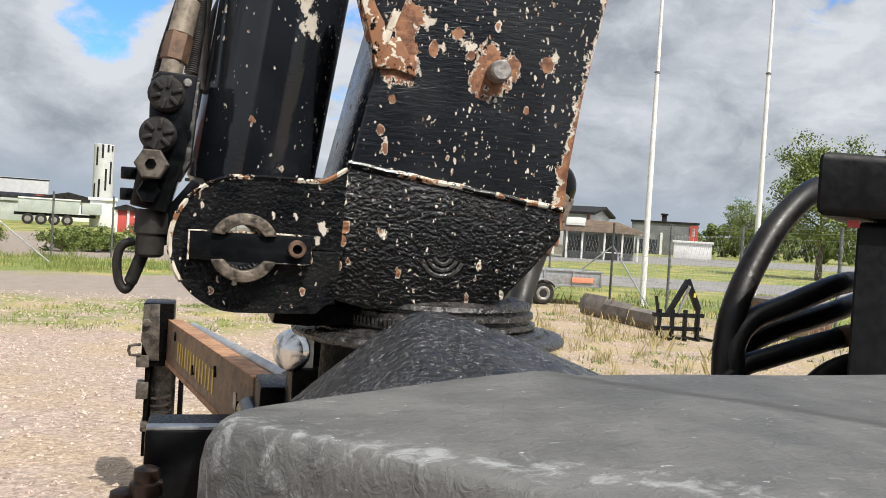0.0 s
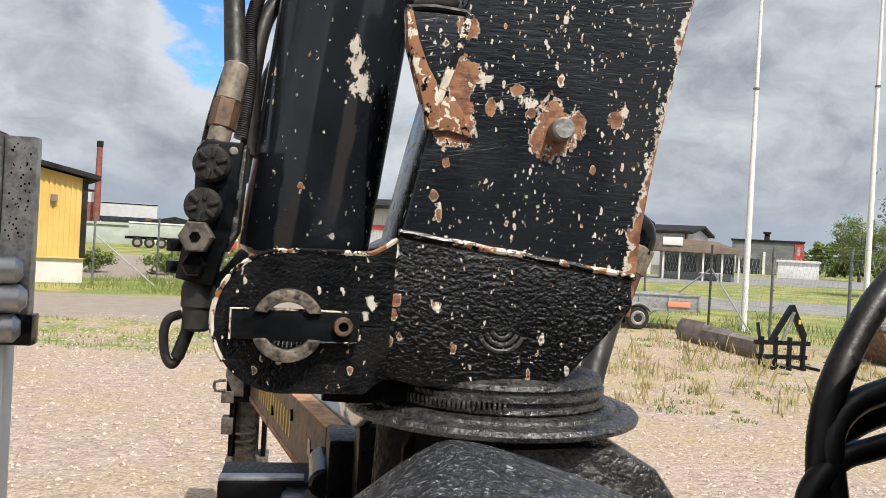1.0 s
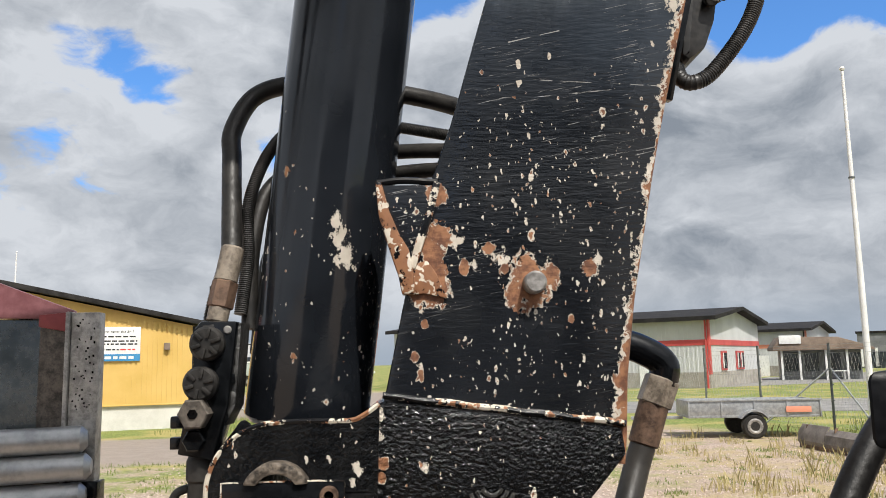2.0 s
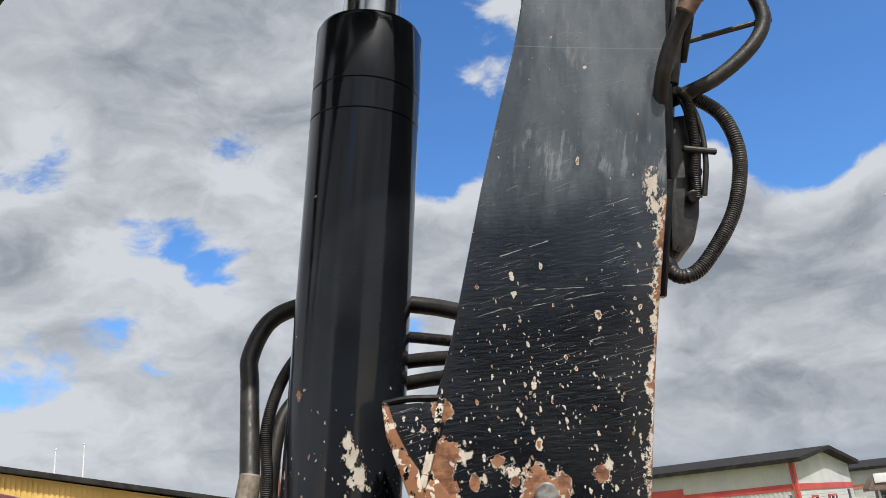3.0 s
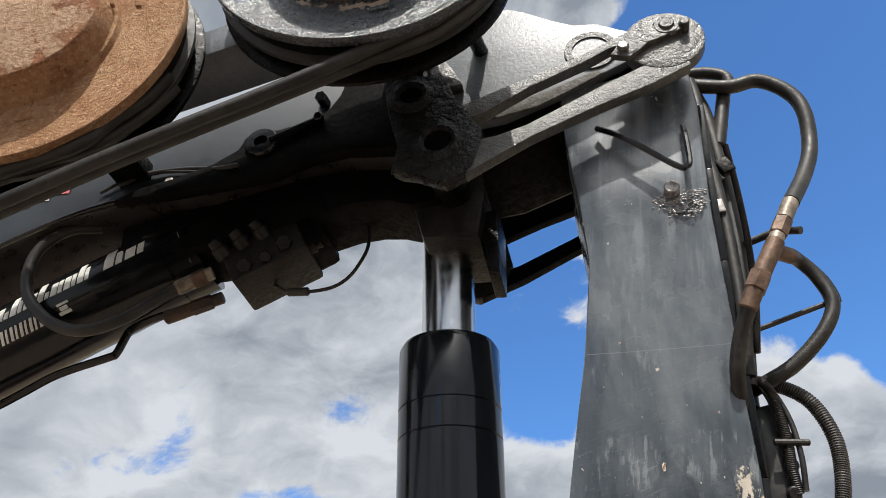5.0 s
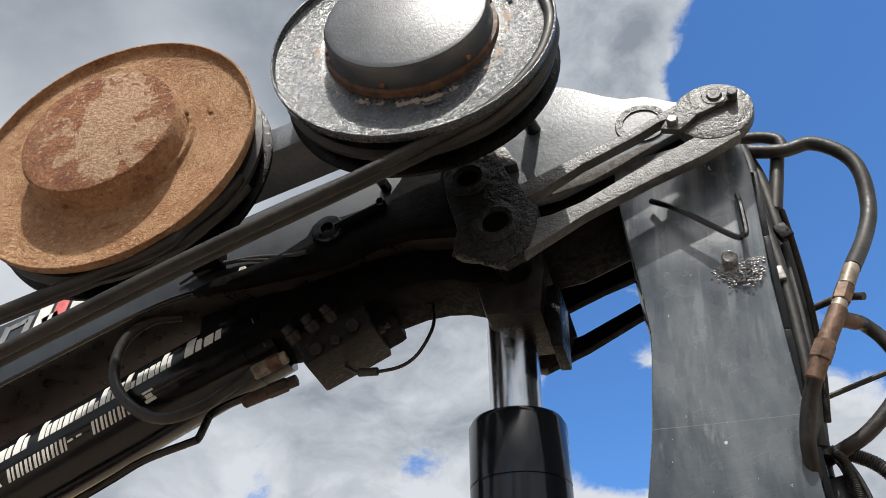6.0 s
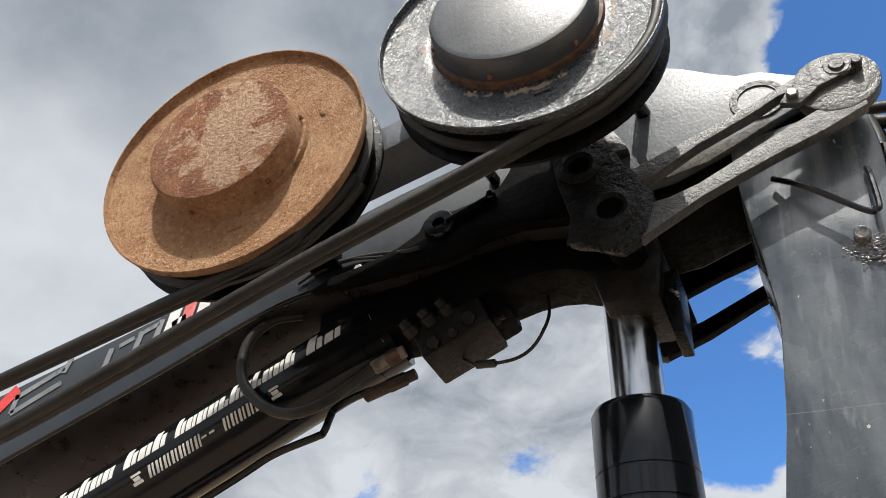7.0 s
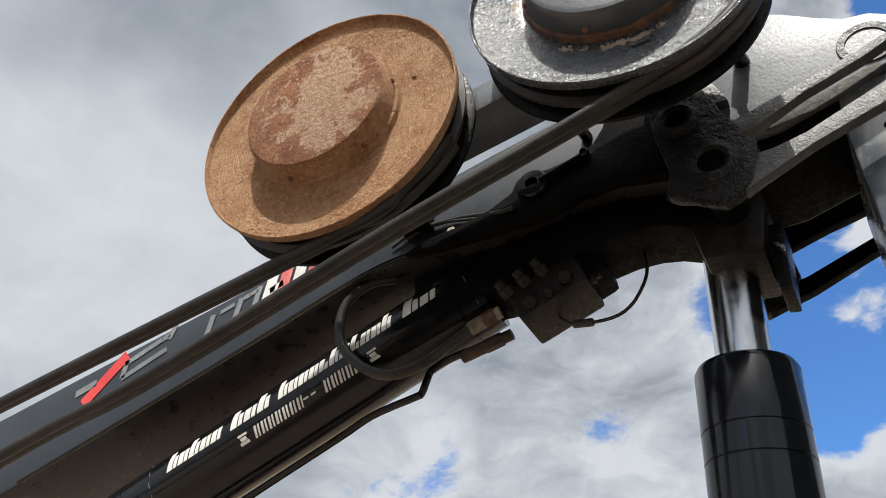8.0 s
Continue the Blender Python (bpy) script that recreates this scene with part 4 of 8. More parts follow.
hose([(-0.03, 1.74, 2.05), (-0.03, 1.76, 2.22), (0.0, 1.80, 2.36), (0.10, 1.88, 2.44), (0.28, 1.86, 2.455), (0.44, 1.80, 2.44)], 0.017, "black hose running behind the lift cylinder")
hose([(-0.02, 1.78, 2.00), (0.0, 1.82, 2.22), (0.10, 1.88, 2.38), (0.28, 1.86, 2.405), (0.42, 1.80, 2.40)], 0.017, "black hose running behind the lift cylinder")
hose([(-0.112, 1.70, 2.03), (-0.098, 1.70, 2.11), (-0.072, 1.72, 2.22), (-0.055, 1.75, 2.30)], 0.010, "thin spiral-wrapped hose next to the brown coupling", CONDUIT, 0.002, "spiral_hose")


# ---- link arms between the column's head and the knuckle ----
def build_link(y0, y1, label, front):
    t = thing("boom_link", (0.62, (y0 + y1) / 2, 3.47), label, "link arm", "link arms of the crane")
    if front:
        knuckle = [(0.220, 3.562), (0.239, 3.544), (0.284, 3.523), (0.313, 3.501), (0.347, 3.478), (0.388, 3.493), (0.418, 3.511), (0.450, 3.578), (0.460, 3.634), (0.438, 3.670), (0.433, 3.701), (0.407, 3.757), (0.395, 3.813), (0.368, 3.851), (0.315, 3.876), (0.257, 3.878), (0.225, 3.844), (0.227, 3.752), (0.242, 3.634)]
        low = [(0.397, 3.491), (0.431, 3.507), (0.573, 3.564), (0.755, 3.615), (0.888, 3.644), (0.996, 3.680), (0.996, 3.757), (0.883, 3.712), (0.774, 3.678), (0.569, 3.606), (0.489, 3.593), (0.438, 3.596)]
        high = [(0.397, 3.675), (0.466, 3.677), (0.598, 3.733), (0.744, 3.774), (0.821, 3.804), (0.909, 3.818), (0.909, 3.865), (0.883, 3.851), (0.735, 3.800), (0.527, 3.751), (0.422, 3.726), (0.397, 3.731)]
    else:
        knuckle = [(0.245, 3.60), (0.300, 3.52), (0.334, 3.503), (0.421, 3.535), (0.452, 3.60), (0.446, 3.69), (0.410, 3.760), (0.372, 3.840), (0.320, 3.876), (0.264, 3.878), (0.226, 3.835)]
        low = [(0.340, 3.505), (0.478, 3.541), (0.641, 3.600), (0.950, 3.690), (0.950, 3.750), (0.647, 3.649), (0.470, 3.592), (0.340, 3.570)]
        high = [(0.400, 3.690), (0.565, 3.733), (0.645, 3.748), (0.950, 3.810), (0.950, 3.94), (0.645, 3.89), (0.400, 3.84)]
    part("knuckle_plate", slab(knuckle, y0, y1, 0.006), KNUCKLE_DIRT, t, "grease-blackened knuckle plate")
    part("lower_arm", slab(low, y0 + 0.003, y1 - 0.003, 0.004), WORN_BAR if front else NEAR_BLACK, t, "flat lower arm rubbed to grey steel" if front else "")
    part("upper_arm", slab(high, y0 + 0.003, y1 - 0.003, 0.004), WORN_BAR if front else NEAR_BLACK, t, "flat upper arm rubbed to grey steel" if front else "")
    eye = slab(arc(*((0.957, 3.786) if front else (0.950, 3.79)), 0.102, 0, 348, 28), y0, y1, 0.008)
    part("eye", eye, GRIME, t, "rounded head with dried grease")
    if front:
        for x, z, r in ((0.345, 3.614, 0.035), (0.294, 3.798, 0.031)):
            part("bushing", lathe([(r, 0.02), (r, -0.006), (r + 0.012, -0.010), (r + 0.022, -0.006), (r + 0.030, -0.004), (r + 0.036, 0.02)], (x, y0, z), (x, 5, z), 28), KNUCKLE_DIRT, t)
            part("bore", rod((x, y0 - 0.0015, z), (x, y0 + 0.02, z), r + 0.0005, 24), HOLE, t, "near-black disc for the pin bore's inner shade")
        rnd = random.Random(71)
        # torn grease hanging below the knuckle
        rag = bmesh.new()
        for k in range(46):
            x = 0.221 + 0.195 * k / 45
            z = 3.562 - 0.084 * min(1.0, k / 29) + 0.032 * max(0.0, (k - 29) / 16)
            b = bmesh.new()
            bmesh.ops.create_icosphere(b, subdivisions=1, radius=rnd.uniform(0.004, 0.009))
            bmesh.ops.translate(b, verts=b.verts[:], vec=(x, y0 + rnd.uniform(0.0, 0.02), z + rnd.uniform(-0.006, 0.006)))
            into(rag, b)
        tagged(part("grease_fringe", rag, KNUCKLE_DIRT, t), kind="stuff")
        part("pin_head", lathe([(0, -0.024), (0.016, -0.024), (0.020, -0.018), (0.030, -0.018), (0.036, -0.010), (0.036, 0.012), (0, 0.012)], (0.972, y0, 3.818), (0.972, 5, 3.818), 20), GRIME, t)
        part("pin_keeper", slab([(0.814, 3.759), (0.857, 3.736), (0.882, 3.749), (0.914, 3.772), (1.001, 3.790), (1.026, 3.810), (0.991, 3.839), (0.939, 3.829), (0.842, 3.792)], y0 - 0.016, y0 + 0.004, 0.004), GRIME, t)
        part("keeper_bolt", hexnut((0.849, y0 - 0.014, 3.768), (0.849, y0 - 0.032, 3.768), 0.015), STEEL, t)
        part("pin_stub", rod((1.014, y0 + 0.0, 3.803), (1.014, y0 - 0.03, 3.803), 0.013, 10, 0.003), GRIME, t)
    return t


build_link(1.315, 1.355, "front link arm of greasy black steel with two long bars", True)
build_link(1.885, 1.925, "rear link arm of greasy black steel", False)
solo("link_pin", rod((0.958, 1.355, 3.788), (0.958, 1.885, 3.788), 0.045, 24, 0.004), GREASE, "thick steel pin joining link arms and column head", "pin")
solo("knuckle_pin", rod((0.345, 1.355, 3.614), (0.345, 1.885, 3.614), 0.050, 24, 0.004), GREASE, "greasy steel pin through the knuckle", "pin")
solo("knuckle_pin", rod((0.294, 1.355, 3.798), (0.294, 1.885, 3.798), 0.045, 24, 0.004), GREASE, "greasy steel pin through the knuckle", "pin")


# ---- boom ----
def build_boom():
    t = thing("crane_boom", (-0.6, 1.62, 3.4), "glossy black crane boom with lettering, grimy underneath", "crane boom")
    side = [(-3.6, 3.03), (-2.288, 3.375), (-1.26, 3.638), (-0.778, 3.771), (-0.53, 3.785), (-0.335, 3.752), (-0.168, 3.765), (0.01, 3.783), (0.20, 3.726), (0.36, 3.70), (0.36, 4.18),
            (-0.30, 4.08), (-1.12, 3.925), (-2.49, 3.70), (-3.6, 3.42)]
    hull = part("boom_box", slab(side, 1.44, 1.80, 0.010), BOOM, t, "glossy dark boom side")
    # faces that point down take the shaded copy of the boom paint
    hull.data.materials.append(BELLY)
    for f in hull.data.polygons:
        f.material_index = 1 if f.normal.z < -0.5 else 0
    horn = [(0.34, 3.74), (0.52, 3.735), (0.74, 3.79), (0.92, 3.85), (0.93, 3.93), (0.879, 3.969), (0.829, 4.012), (0.767, 4.029), (0.712, 4.072), (0.642, 4.137), (0.60, 4.168), (0.50, 4.18), (0.41, 4.12), (0.36, 4.03)]
    # the front plate carries the sheen in its colour; the rear copy stays dark
    part("root_plate", slab(horn, 1.405, 1.437, 0.006), SHEEN, t, "root plate with its bright sheen painted grey")
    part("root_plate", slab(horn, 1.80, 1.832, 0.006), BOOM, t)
    part("root_boss", lathe([(0.052, 0.02), (0.052, -0.006), (0.072, -0.006), (0.078, 0.02)], (0.790, 1.405, 3.905), (0.790, 3, 3.905), 28), GRIME, t, "worn boss with flaking paint")
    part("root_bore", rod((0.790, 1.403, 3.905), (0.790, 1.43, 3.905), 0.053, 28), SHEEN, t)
    part("root_core", slab([(x, z - 0.02) for x, z in horn[:5]] + [(0.80, 3.99), (0.60, 4.12), (0.42, 4.08)], 1.437, 1.80, 0.004), NEAR_BLACK, t)
    # lower edge flange, curved, and its lug
    flange = [(-2.2, 1.436, 3.398), (-1.26, 1.436, 3.640), (-0.778, 1.434, 3.770), (-0.53, 1.430, 3.783), (-0.335, 1.430, 3.755), (-0.168, 1.430, 3.768), (0.01, 1.430, 3.785), (0.20, 1.430, 3.735)]
    part("edge_flange", tube(flange, 0.007, 8, 6), BLACK, t)
    # the web's tall right end stands in for the reel's shadow
    lug = slab([(-0.600, 3.762), (-0.416, 3.742), (-0.231, 3.728), (-0.124, 3.722), (-0.017, 3.749), (0.087, 3.747), (0.209, 3.714), (0.36, 3.70), (0.36, 4.06), (0.110, 4.05), (0.078, 3.965), (0.040, 3.915), (-0.030, 3.892), (-0.110, 3.885), (-0.160, 3.905), (-0.205, 3.885), (-0.225, 3.845), (-0.30, 3.812), (-0.42, 3.792), (-0.52, 3.785)], 1.398, 1.44, 0.008)
    part("edge_web", lug, NEAR_BLACK, t)
    part("lug_eye", lathe([(0.020, 0), (0.020, -0.012), (0.045, -0.012), (0.050, -0.004), (0.050, 0.02)], (-0.155, 1.398, 3.845), (-0.155, 3, 3.845), 24), BLACK, t)
    part("lug_strap", bar((-0.13, 1.392, 3.838), (0.03, 1.392, 3.880), 0.010, 0.030, 0.003, None, (0, 1, 0)), BLACK, t)
    bolt_head((0.018, 1.388, 3.878), (0, -1, -0.3), 0.014, 0.02, BLACK, t)
    bolt_head((0.02, 1.44, 3.99), (0, -1, -0.3), 0.018, 0.05, BLACK, t)
    part("dust_lip", slab([(0.470, 3.763), (0.641, 3.787), (0.788, 3.822), (0.801, 3.806), (0.700, 3.768), (0.610, 3.741), (0.501, 3.733)], 1.398, 1.408, 0.003), DUST, t, "grey dust caked along the root plate")
    bolt_head((-0.445, 1.44, 3.812), (0, -1, -0.2), 0.017, 0.016, PALE, t, "bare bolt head in a chipped patch")
    bolt_head((0.40, 1.405, 3.90), (0, -1, 0), 0.018, 0.03, STEEL, t)
    part("corner_bracket", slab([(0.345, 3.86), (0.43, 3.86), (0.41, 3.93), (0.375, 4.02), (0.345, 4.02)], 1.37, 1.405, 0.006), GRIME, t)
    # rod of the outer cylinder's lug and the belly plate
    belly = [(-0.62, 3.64), (-0.30, 3.605), (-0.16, 3.610), (-0.05, 3.632), (0.04, 3.643), (0.11, 3.638), (0.17, 3.622), (0.23, 3.590), (0.34, 3.580), (0.34, 3.76), (-0.10, 3.78), (-0.62, 3.75)]
    part("belly_plate", slab(belly, 1.50, 1.69, 0.015), NEAR_BLACK, t, "grimy black belly plate")
    return t


build_boom()


def on_boom(x, up):
    """A place on the boom's side: x along, up from its lower edge."""
    z = 3.375 + (x + 2.288) * 0.2580 + up
    return Vector((x, 1.437, z))


def build_boom_marks():
    t = thing("boom_decal", on_boom(-1.5, 0.02), "worn red, white and grey foil marks on the boom side", "decal")
    rnd = random.Random(3)

    def stroke(x0, u0, x1, u1, w, mat, label=""):
        a, b = on_boom(x0, u0), on_boom(x1, u1)
        d = (b - a).normalized()
        q = Vector((-d.z, 0, d.x)) * (w / 2)
        bm = bmesh.new()
        bm.faces.new([bm.verts.new(v) for v in (a - q, b - q, b + q, a + q)])
        r = bmesh.ops.extrude_face_region(bm, geom=bm.faces[:])
        bmesh.ops.translate(bm, verts=[v for v in r["geom"] if isinstance(v, bmesh.types.BMVert)], vec=(0, 0.002, 0))
        part("mark", bm, mat, t, label)

    # red slash and grey strokes of the first mark
    stroke(-1.975, 0.19, -1.80, 0.30, 0.052, RED, "red slash")
    stroke(-2.03, 0.26, -1.93, 0.255, 0.030, GREY_LOGO)
    for u in (0.20, 0.26):
        stroke(-1.80, u, -1.60, u + 0.01, 0.022, GREY_LOGO)
    stroke(-1.80, 0.20, -1.79, 0.27, 0.024, GREY_LOGO), stroke(-1.60, 0.25, -1.58, 0.30, 0.024, GREY_LOGO)
    # grey rounded strokes of the second
    for x in (-1.42, -1.30, -1.22):
        stroke(x, 0.145, x + 0.02, 0.235, 0.024, GREY_LOGO)
    for x in (-1.37, -1.27):
        stroke(x, 0.15, x + 0.06, 0.15, 0.018, GREY_LOGO), stroke(x, 0.225, x + 0.06, 0.225, 0.018, GREY_LOGO)
    # red and white blocks of the maker's mark
    for k in range(7):
        x = -1.165 + 0.062 * k
        stroke(x, 0.150 - 0.09 * (x + 1.165), x + 0.022, 0.262 - 0.09 * (x + 1.165), 0.046, PINK if k in (1, 3, 4, 6) else WHITE)
    for k in (0, 4):
        stroke(-1.155 + 0.062 * k, 0.185, -1.10 + 0.062 * k, 0.187, 0.026, WHITE)
    return t


build_boom_marks()


# ---- outer cylinder under the boom ----
CA, CB = Vector((-1.80, 1.62, 3.222)), Vector((-0.42, 1.62, 3.690))


def build_boom_cylinder():
    t = thing("boom_cylinder", CA, "black boom cylinder with white lettering, hung under the boom", "hydraulic cylinder")
    d = (CB - CA).normalized()
    r, length = 0.122, (CB - CA).length
    prof = [(0, -0.06), (0.095, -0.06), (0.105, -0.05), (0.105, -0.004), (0.118, -0.002), (r, 0.004), (r, 0.075), (r - 0.003, 0.077), (r - 0.003, 0.081), (r, 0.083), (r, length - 0.09), (r - 0.003, length - 0.088), (r - 0.003, length - 0.085), (r, length - 0.083), (r, length), (0, length)]
    part("barrel", lathe(prof, CA, CB, 56), BLACK, t)
    part("piston_rod", rod(CA - d * 1.6, CA - d * 0.05, 0.06, 32, 0.002), CHROME, t)
    # lettering: plain strokes that lie on the barrel
    up = Vector((0, -0.78, -0.20)) - d * Vector((0, -0.78, -0.20)).dot(d)
    up.normalize()
    across = d.cross(up)

    def letter(s, v, w, h, slant=0.25, mat=WHITE):
        bm = bmesh.new()
        cols = []
        for j in range(5):
            vv = v + h * j / 4
            ang = vv / r
            n = up * math.cos(ang) + across * math.sin(ang)
            off = slant * h * j / 4
            cols.append([bm.verts.new(CA + d * (s + off + e) + n * (r + q)) for e, q in ((0, 0.0015), (w, 0.0015), (w, -0.002), (0, -0.002))])
        for a, b in zip(cols, cols[1:]):
            for i in range(4):
                bm.faces.new((a[i], a[(i + 1) % 4], b[(i + 1) % 4], b[i]))
        bm.faces.new(cols[0]), bm.faces.new(cols[-1][::-1])
        part("letter_stroke", bm, mat, t)

    sign = 1.0 if (across.z > 0) else -1.0
    rnd = random.Random(12)
    base = TEXT_V
    for s0, s1, n in ((0.275, 0.50, 5), (0.535, 0.695, 3), (0.725, 1.165, 11), (1.205, 1.335, 2)):
        w = (s1 - s0) / n
        for k in range(n):
            tall = k == 0 or rnd.random() < 0.35
            h = 0.066 if tall else 0.043
            s = s0 + w * k
            letter(s, base * sign, w * 0.46, h * sign, 0.3 * sign)
            letter(s + w * 0.56, base * sign, w * 0.30, (0.043 if rnd.random() < 0.7 else 0.022) * sign, 0.3 * sign)
    for k in range(14):
        s = 0.61 + 0.028 * k + (0.02 if k > 8 else 0)
        if k in (7, 8):
            letter(s, (base - 0.052) * sign, 0.018, 0.006 * sign, 0.2 * sign)
        else:
            letter(s, (base - 0.070) * sign, 0.008, 0.038 * sign, 0.2 * sign), letter(s + 0.014, (base - 0.070) * sign, 0.006, 0.038 * sign, 0.2 * sign)
    for s in (0.20, 1.43):
        letter(s, (base - 0.095) * sign, 0.002, 0.185 * sign, 0.0, GREY_LOGO)
    for s in (0.555, 1.055):
        letter(s, (base - 0.068) * sign, 0.034, 0.010 * sign, 0.2), letter(s + 0.006, (base - 0.056) * sign, 0.022, 0.012 * sign, 0.2), letter(s, (base - 0.040) * sign, 0.034, 0.007 * sign, 0.2)
    return t


TEXT_V = 0.022
build_boom_cylinder()


def build_boom_valve():
    t = thing("load_valve", (-0.20, 1.60, 3.47), "oil-caked load holding valve block under the boom", "valve block")
    m = pose(-0.19, 1.585, 3.560, 0, -18, 0)
    part("body", box((0.22, 0.16, 0.115), m, 0.012), VALVE_DIRT, t)
    for u, v, r in ((-0.06, -0.03, 0.020), (0.0, -0.035, 0.016), (0.06, -0.02, 0.022)):
        p = m @ Vector((u, -0.078, v))
        part("plug", hexnut(p, p + Vector((0, -0.018, -0.006)), r), VALVE_DIRT, t)
    part("side_port", lathe([(0, 0), (0.026, 0), (0.026, 0.03), (0.019, 0.034), (0.019, 0.05), (0, 0.05)], m @ Vector((0.10, -0.02, -0.01)), m @ Vector((0.20, -0.03, -0.03)), 14), VALVE_DIRT, t)
    part("shoulder", box((0.12, 0.14, 0.12), pose(-0.09, 1.60, 3.62, 0, -18, 0), 0.02), NEAR_BLACK, t)
    for k in range(3):
        p = m @ Vector((-0.105 + 0.06 * k, -0.065, 0.045))
        part("cartridge", lathe([(0, 0), (0.024, 0), (0.024, 0.03), (0.018, 0.034), (0.018, 0.055), (0, 0.058)], p, p + Vector((-0.35, -0.6, 0.55)), 14), VALVE_DIRT, t)
    return t


build_boom_valve()
build_hose_end("hose_coupling", (-0.345, 1.535, 3.540), (-0.448, 1.53, 3.508), 0.021, "beige dusty hose coupling on the load valve")
build_hose_end("hose_coupling", (-0.335, 1.585, 3.487), (-0.50, 1.58, 3.455), 0.019, "dark brown capped hose coupling on the load valve", True)
hose([(-0.44, 1.53, 3.511), (-0.50, 1.50, 3.455), (-0.56, 1.475, 3.405), (-0.66, 1.465, 3.388), (-0.757, 1.465, 3.433), (-0.842, 1.465, 3.528), (-0.868, 1.465, 3.62), (-0.845, 1.465, 3.708), (-0.775, 1.48, 3.765), (-0.70, 1.52, 3.785)], 0.0165, "black hose looping over the boom cylinder")
solo("steel_pipe", tube([(-0.50, 1.62, 3.50), (-0.575, 1.62, 3.488), (-0.625, 1.62, 3.470), (-0.640, 1.62, 3.445), (-0.66, 1.62, 3.402), (-0.685, 1.62, 3.395), (-0.83, 1.62, 3.375), (-0.96, 1.62, 3.328), (-1.31, 1.62, 3.205), (-1.9, 1.62, 2.99)], 0.012, 10, 5), BLACK,
     "bent black steel pipe below the boom cylinder", "pipe")
hose([(-0.19, 1.60, 3.50), (-0.155, 1.60, 3.468), (-0.10, 1.60, 3.455), (-0.03, 1.60, 3.452), (0.02, 1.60, 3.475), (0.06, 1.60, 3.525), (0.078, 1.61, 3.58), (0.08, 1.62, 3.66)], 0.005, "thin black wire hanging in a bow", name="sensor_wire", category="wire")
solo("wire_plug", rod((-0.155, 1.60, 3.468), (-0.095, 1.60, 3.455), 0.012, 12, 0.003), RUBBER, "black plug on the thin wire", "plug")
hose([(-0.60, 1.428, 3.845), (-0.52, 1.425, 3.86), (-0.40, 1.425, 3.845), (-0.28, 1.40, 3.79), (-0.22, 1.39, 3.775)], 0.007, "thin black cable along the boom", name="signal_cable", category="cable")
hose([(-0.66, 1.430, 3.835), (-0.55, 1.425, 3.868), (-0.45, 1.425, 3.85), (-0.33, 1.41, 3.80)], 0.005, "thin black cable along the boom", name="signal_cable", category="cable")


# ---- hose reels ----
def build_reel(c, n, r, rusty, label):
    """A hose reel with a raised hub; c: the middle of its rim's front; n: the way it faces."""
    c, n = Vector(c), Vector(n).normalized()
    t = thing("hose_reel", c - Vector((0, 0, r)), label, "hose reel", "hose reels on the boom")
    skin = RUST_DISC if rusty else REEL_BLACK
    f = c + n
    front = [(0.0, -0.012), (0.20, -0.012), (r - 0.016, -0.016), (r - 0.006, -0.012), (r - 0.003, 0.005), (r + 0.001, 0.005), (r + 0.003, 0.001), (r, -0.022), (r - 0.03, -0.030), (0.30, -0.030), (0.0, -0.030)]
    part("front_flange", lathe(front, c, f, 72), skin, t, "dished flange")
    part("drum", lathe([(0.0, -0.12), (r - 0.055, -0.12), (r - 0.055, -0.028), (0.0, -0.028)], c, f, 48), GREASE, t)
    part("back_flange", lathe([(0.0, -0.15), (r - 0.01, -0.15), (r, -0.143), (r, -0.133), (r - 0.02, -0.122), (0.0, -0.122)], c, f, 64), GREASE, t)
    part("groove_ring", lathe([(r - 0.02, -0.10), (r - 0.006, -0.09), (r - 0.004, -0.075), (r - 0.02, -0.066), (r - 0.05, -0.07), (r - 0.05, -0.096), (r - 0.02, -0.10)], c, f, 64), RUBBER, t)
    hub = part("hub", lathe([(0.0, 0.068), (0.195, 0.068), (0.208, 0.064), (0.215, 0.053), (0.219, 0.0), (0.221, -0.014), (0.0, -0.014)], c, f, 56), skin, t, "raised round hub cover")
    part("hub_flange", lathe([(0.217, 0.004), (0.229, 0.002), (0.232, -0.014), (0.217, -0.014)], c, f, 48), skin if rusty else HUB_RING, t)
    x = n.orthogonal().normalized()
    y = n.cross(x)
    for k in range(6):
        a = k * math.pi / 3 + 0.4
        p = c + (x * math.cos(a) + y * math.sin(a)) * 0.219 + n * 0.018
        o = (p - c - n * 0.018).normalized()
        part("rivet", rod(p - o * 0.004, p + o * 0.006, 0.007, 10, 0.002), RUST_DARK, hub)
    for a, s in ((0.9, 0.045), (2.6, 0.04), (4.4, 0.05)):
        q = x * math.cos(a) + y * math.sin(a)
        p = c + q * 0.275 - n * 0.012
        w = n.cross(q)
        part("weld_spot", bar(p - w * s / 2, p + w * s / 2, 0.012, 0.010, 0.004, None, tuple(n)), skin, t)
    return t


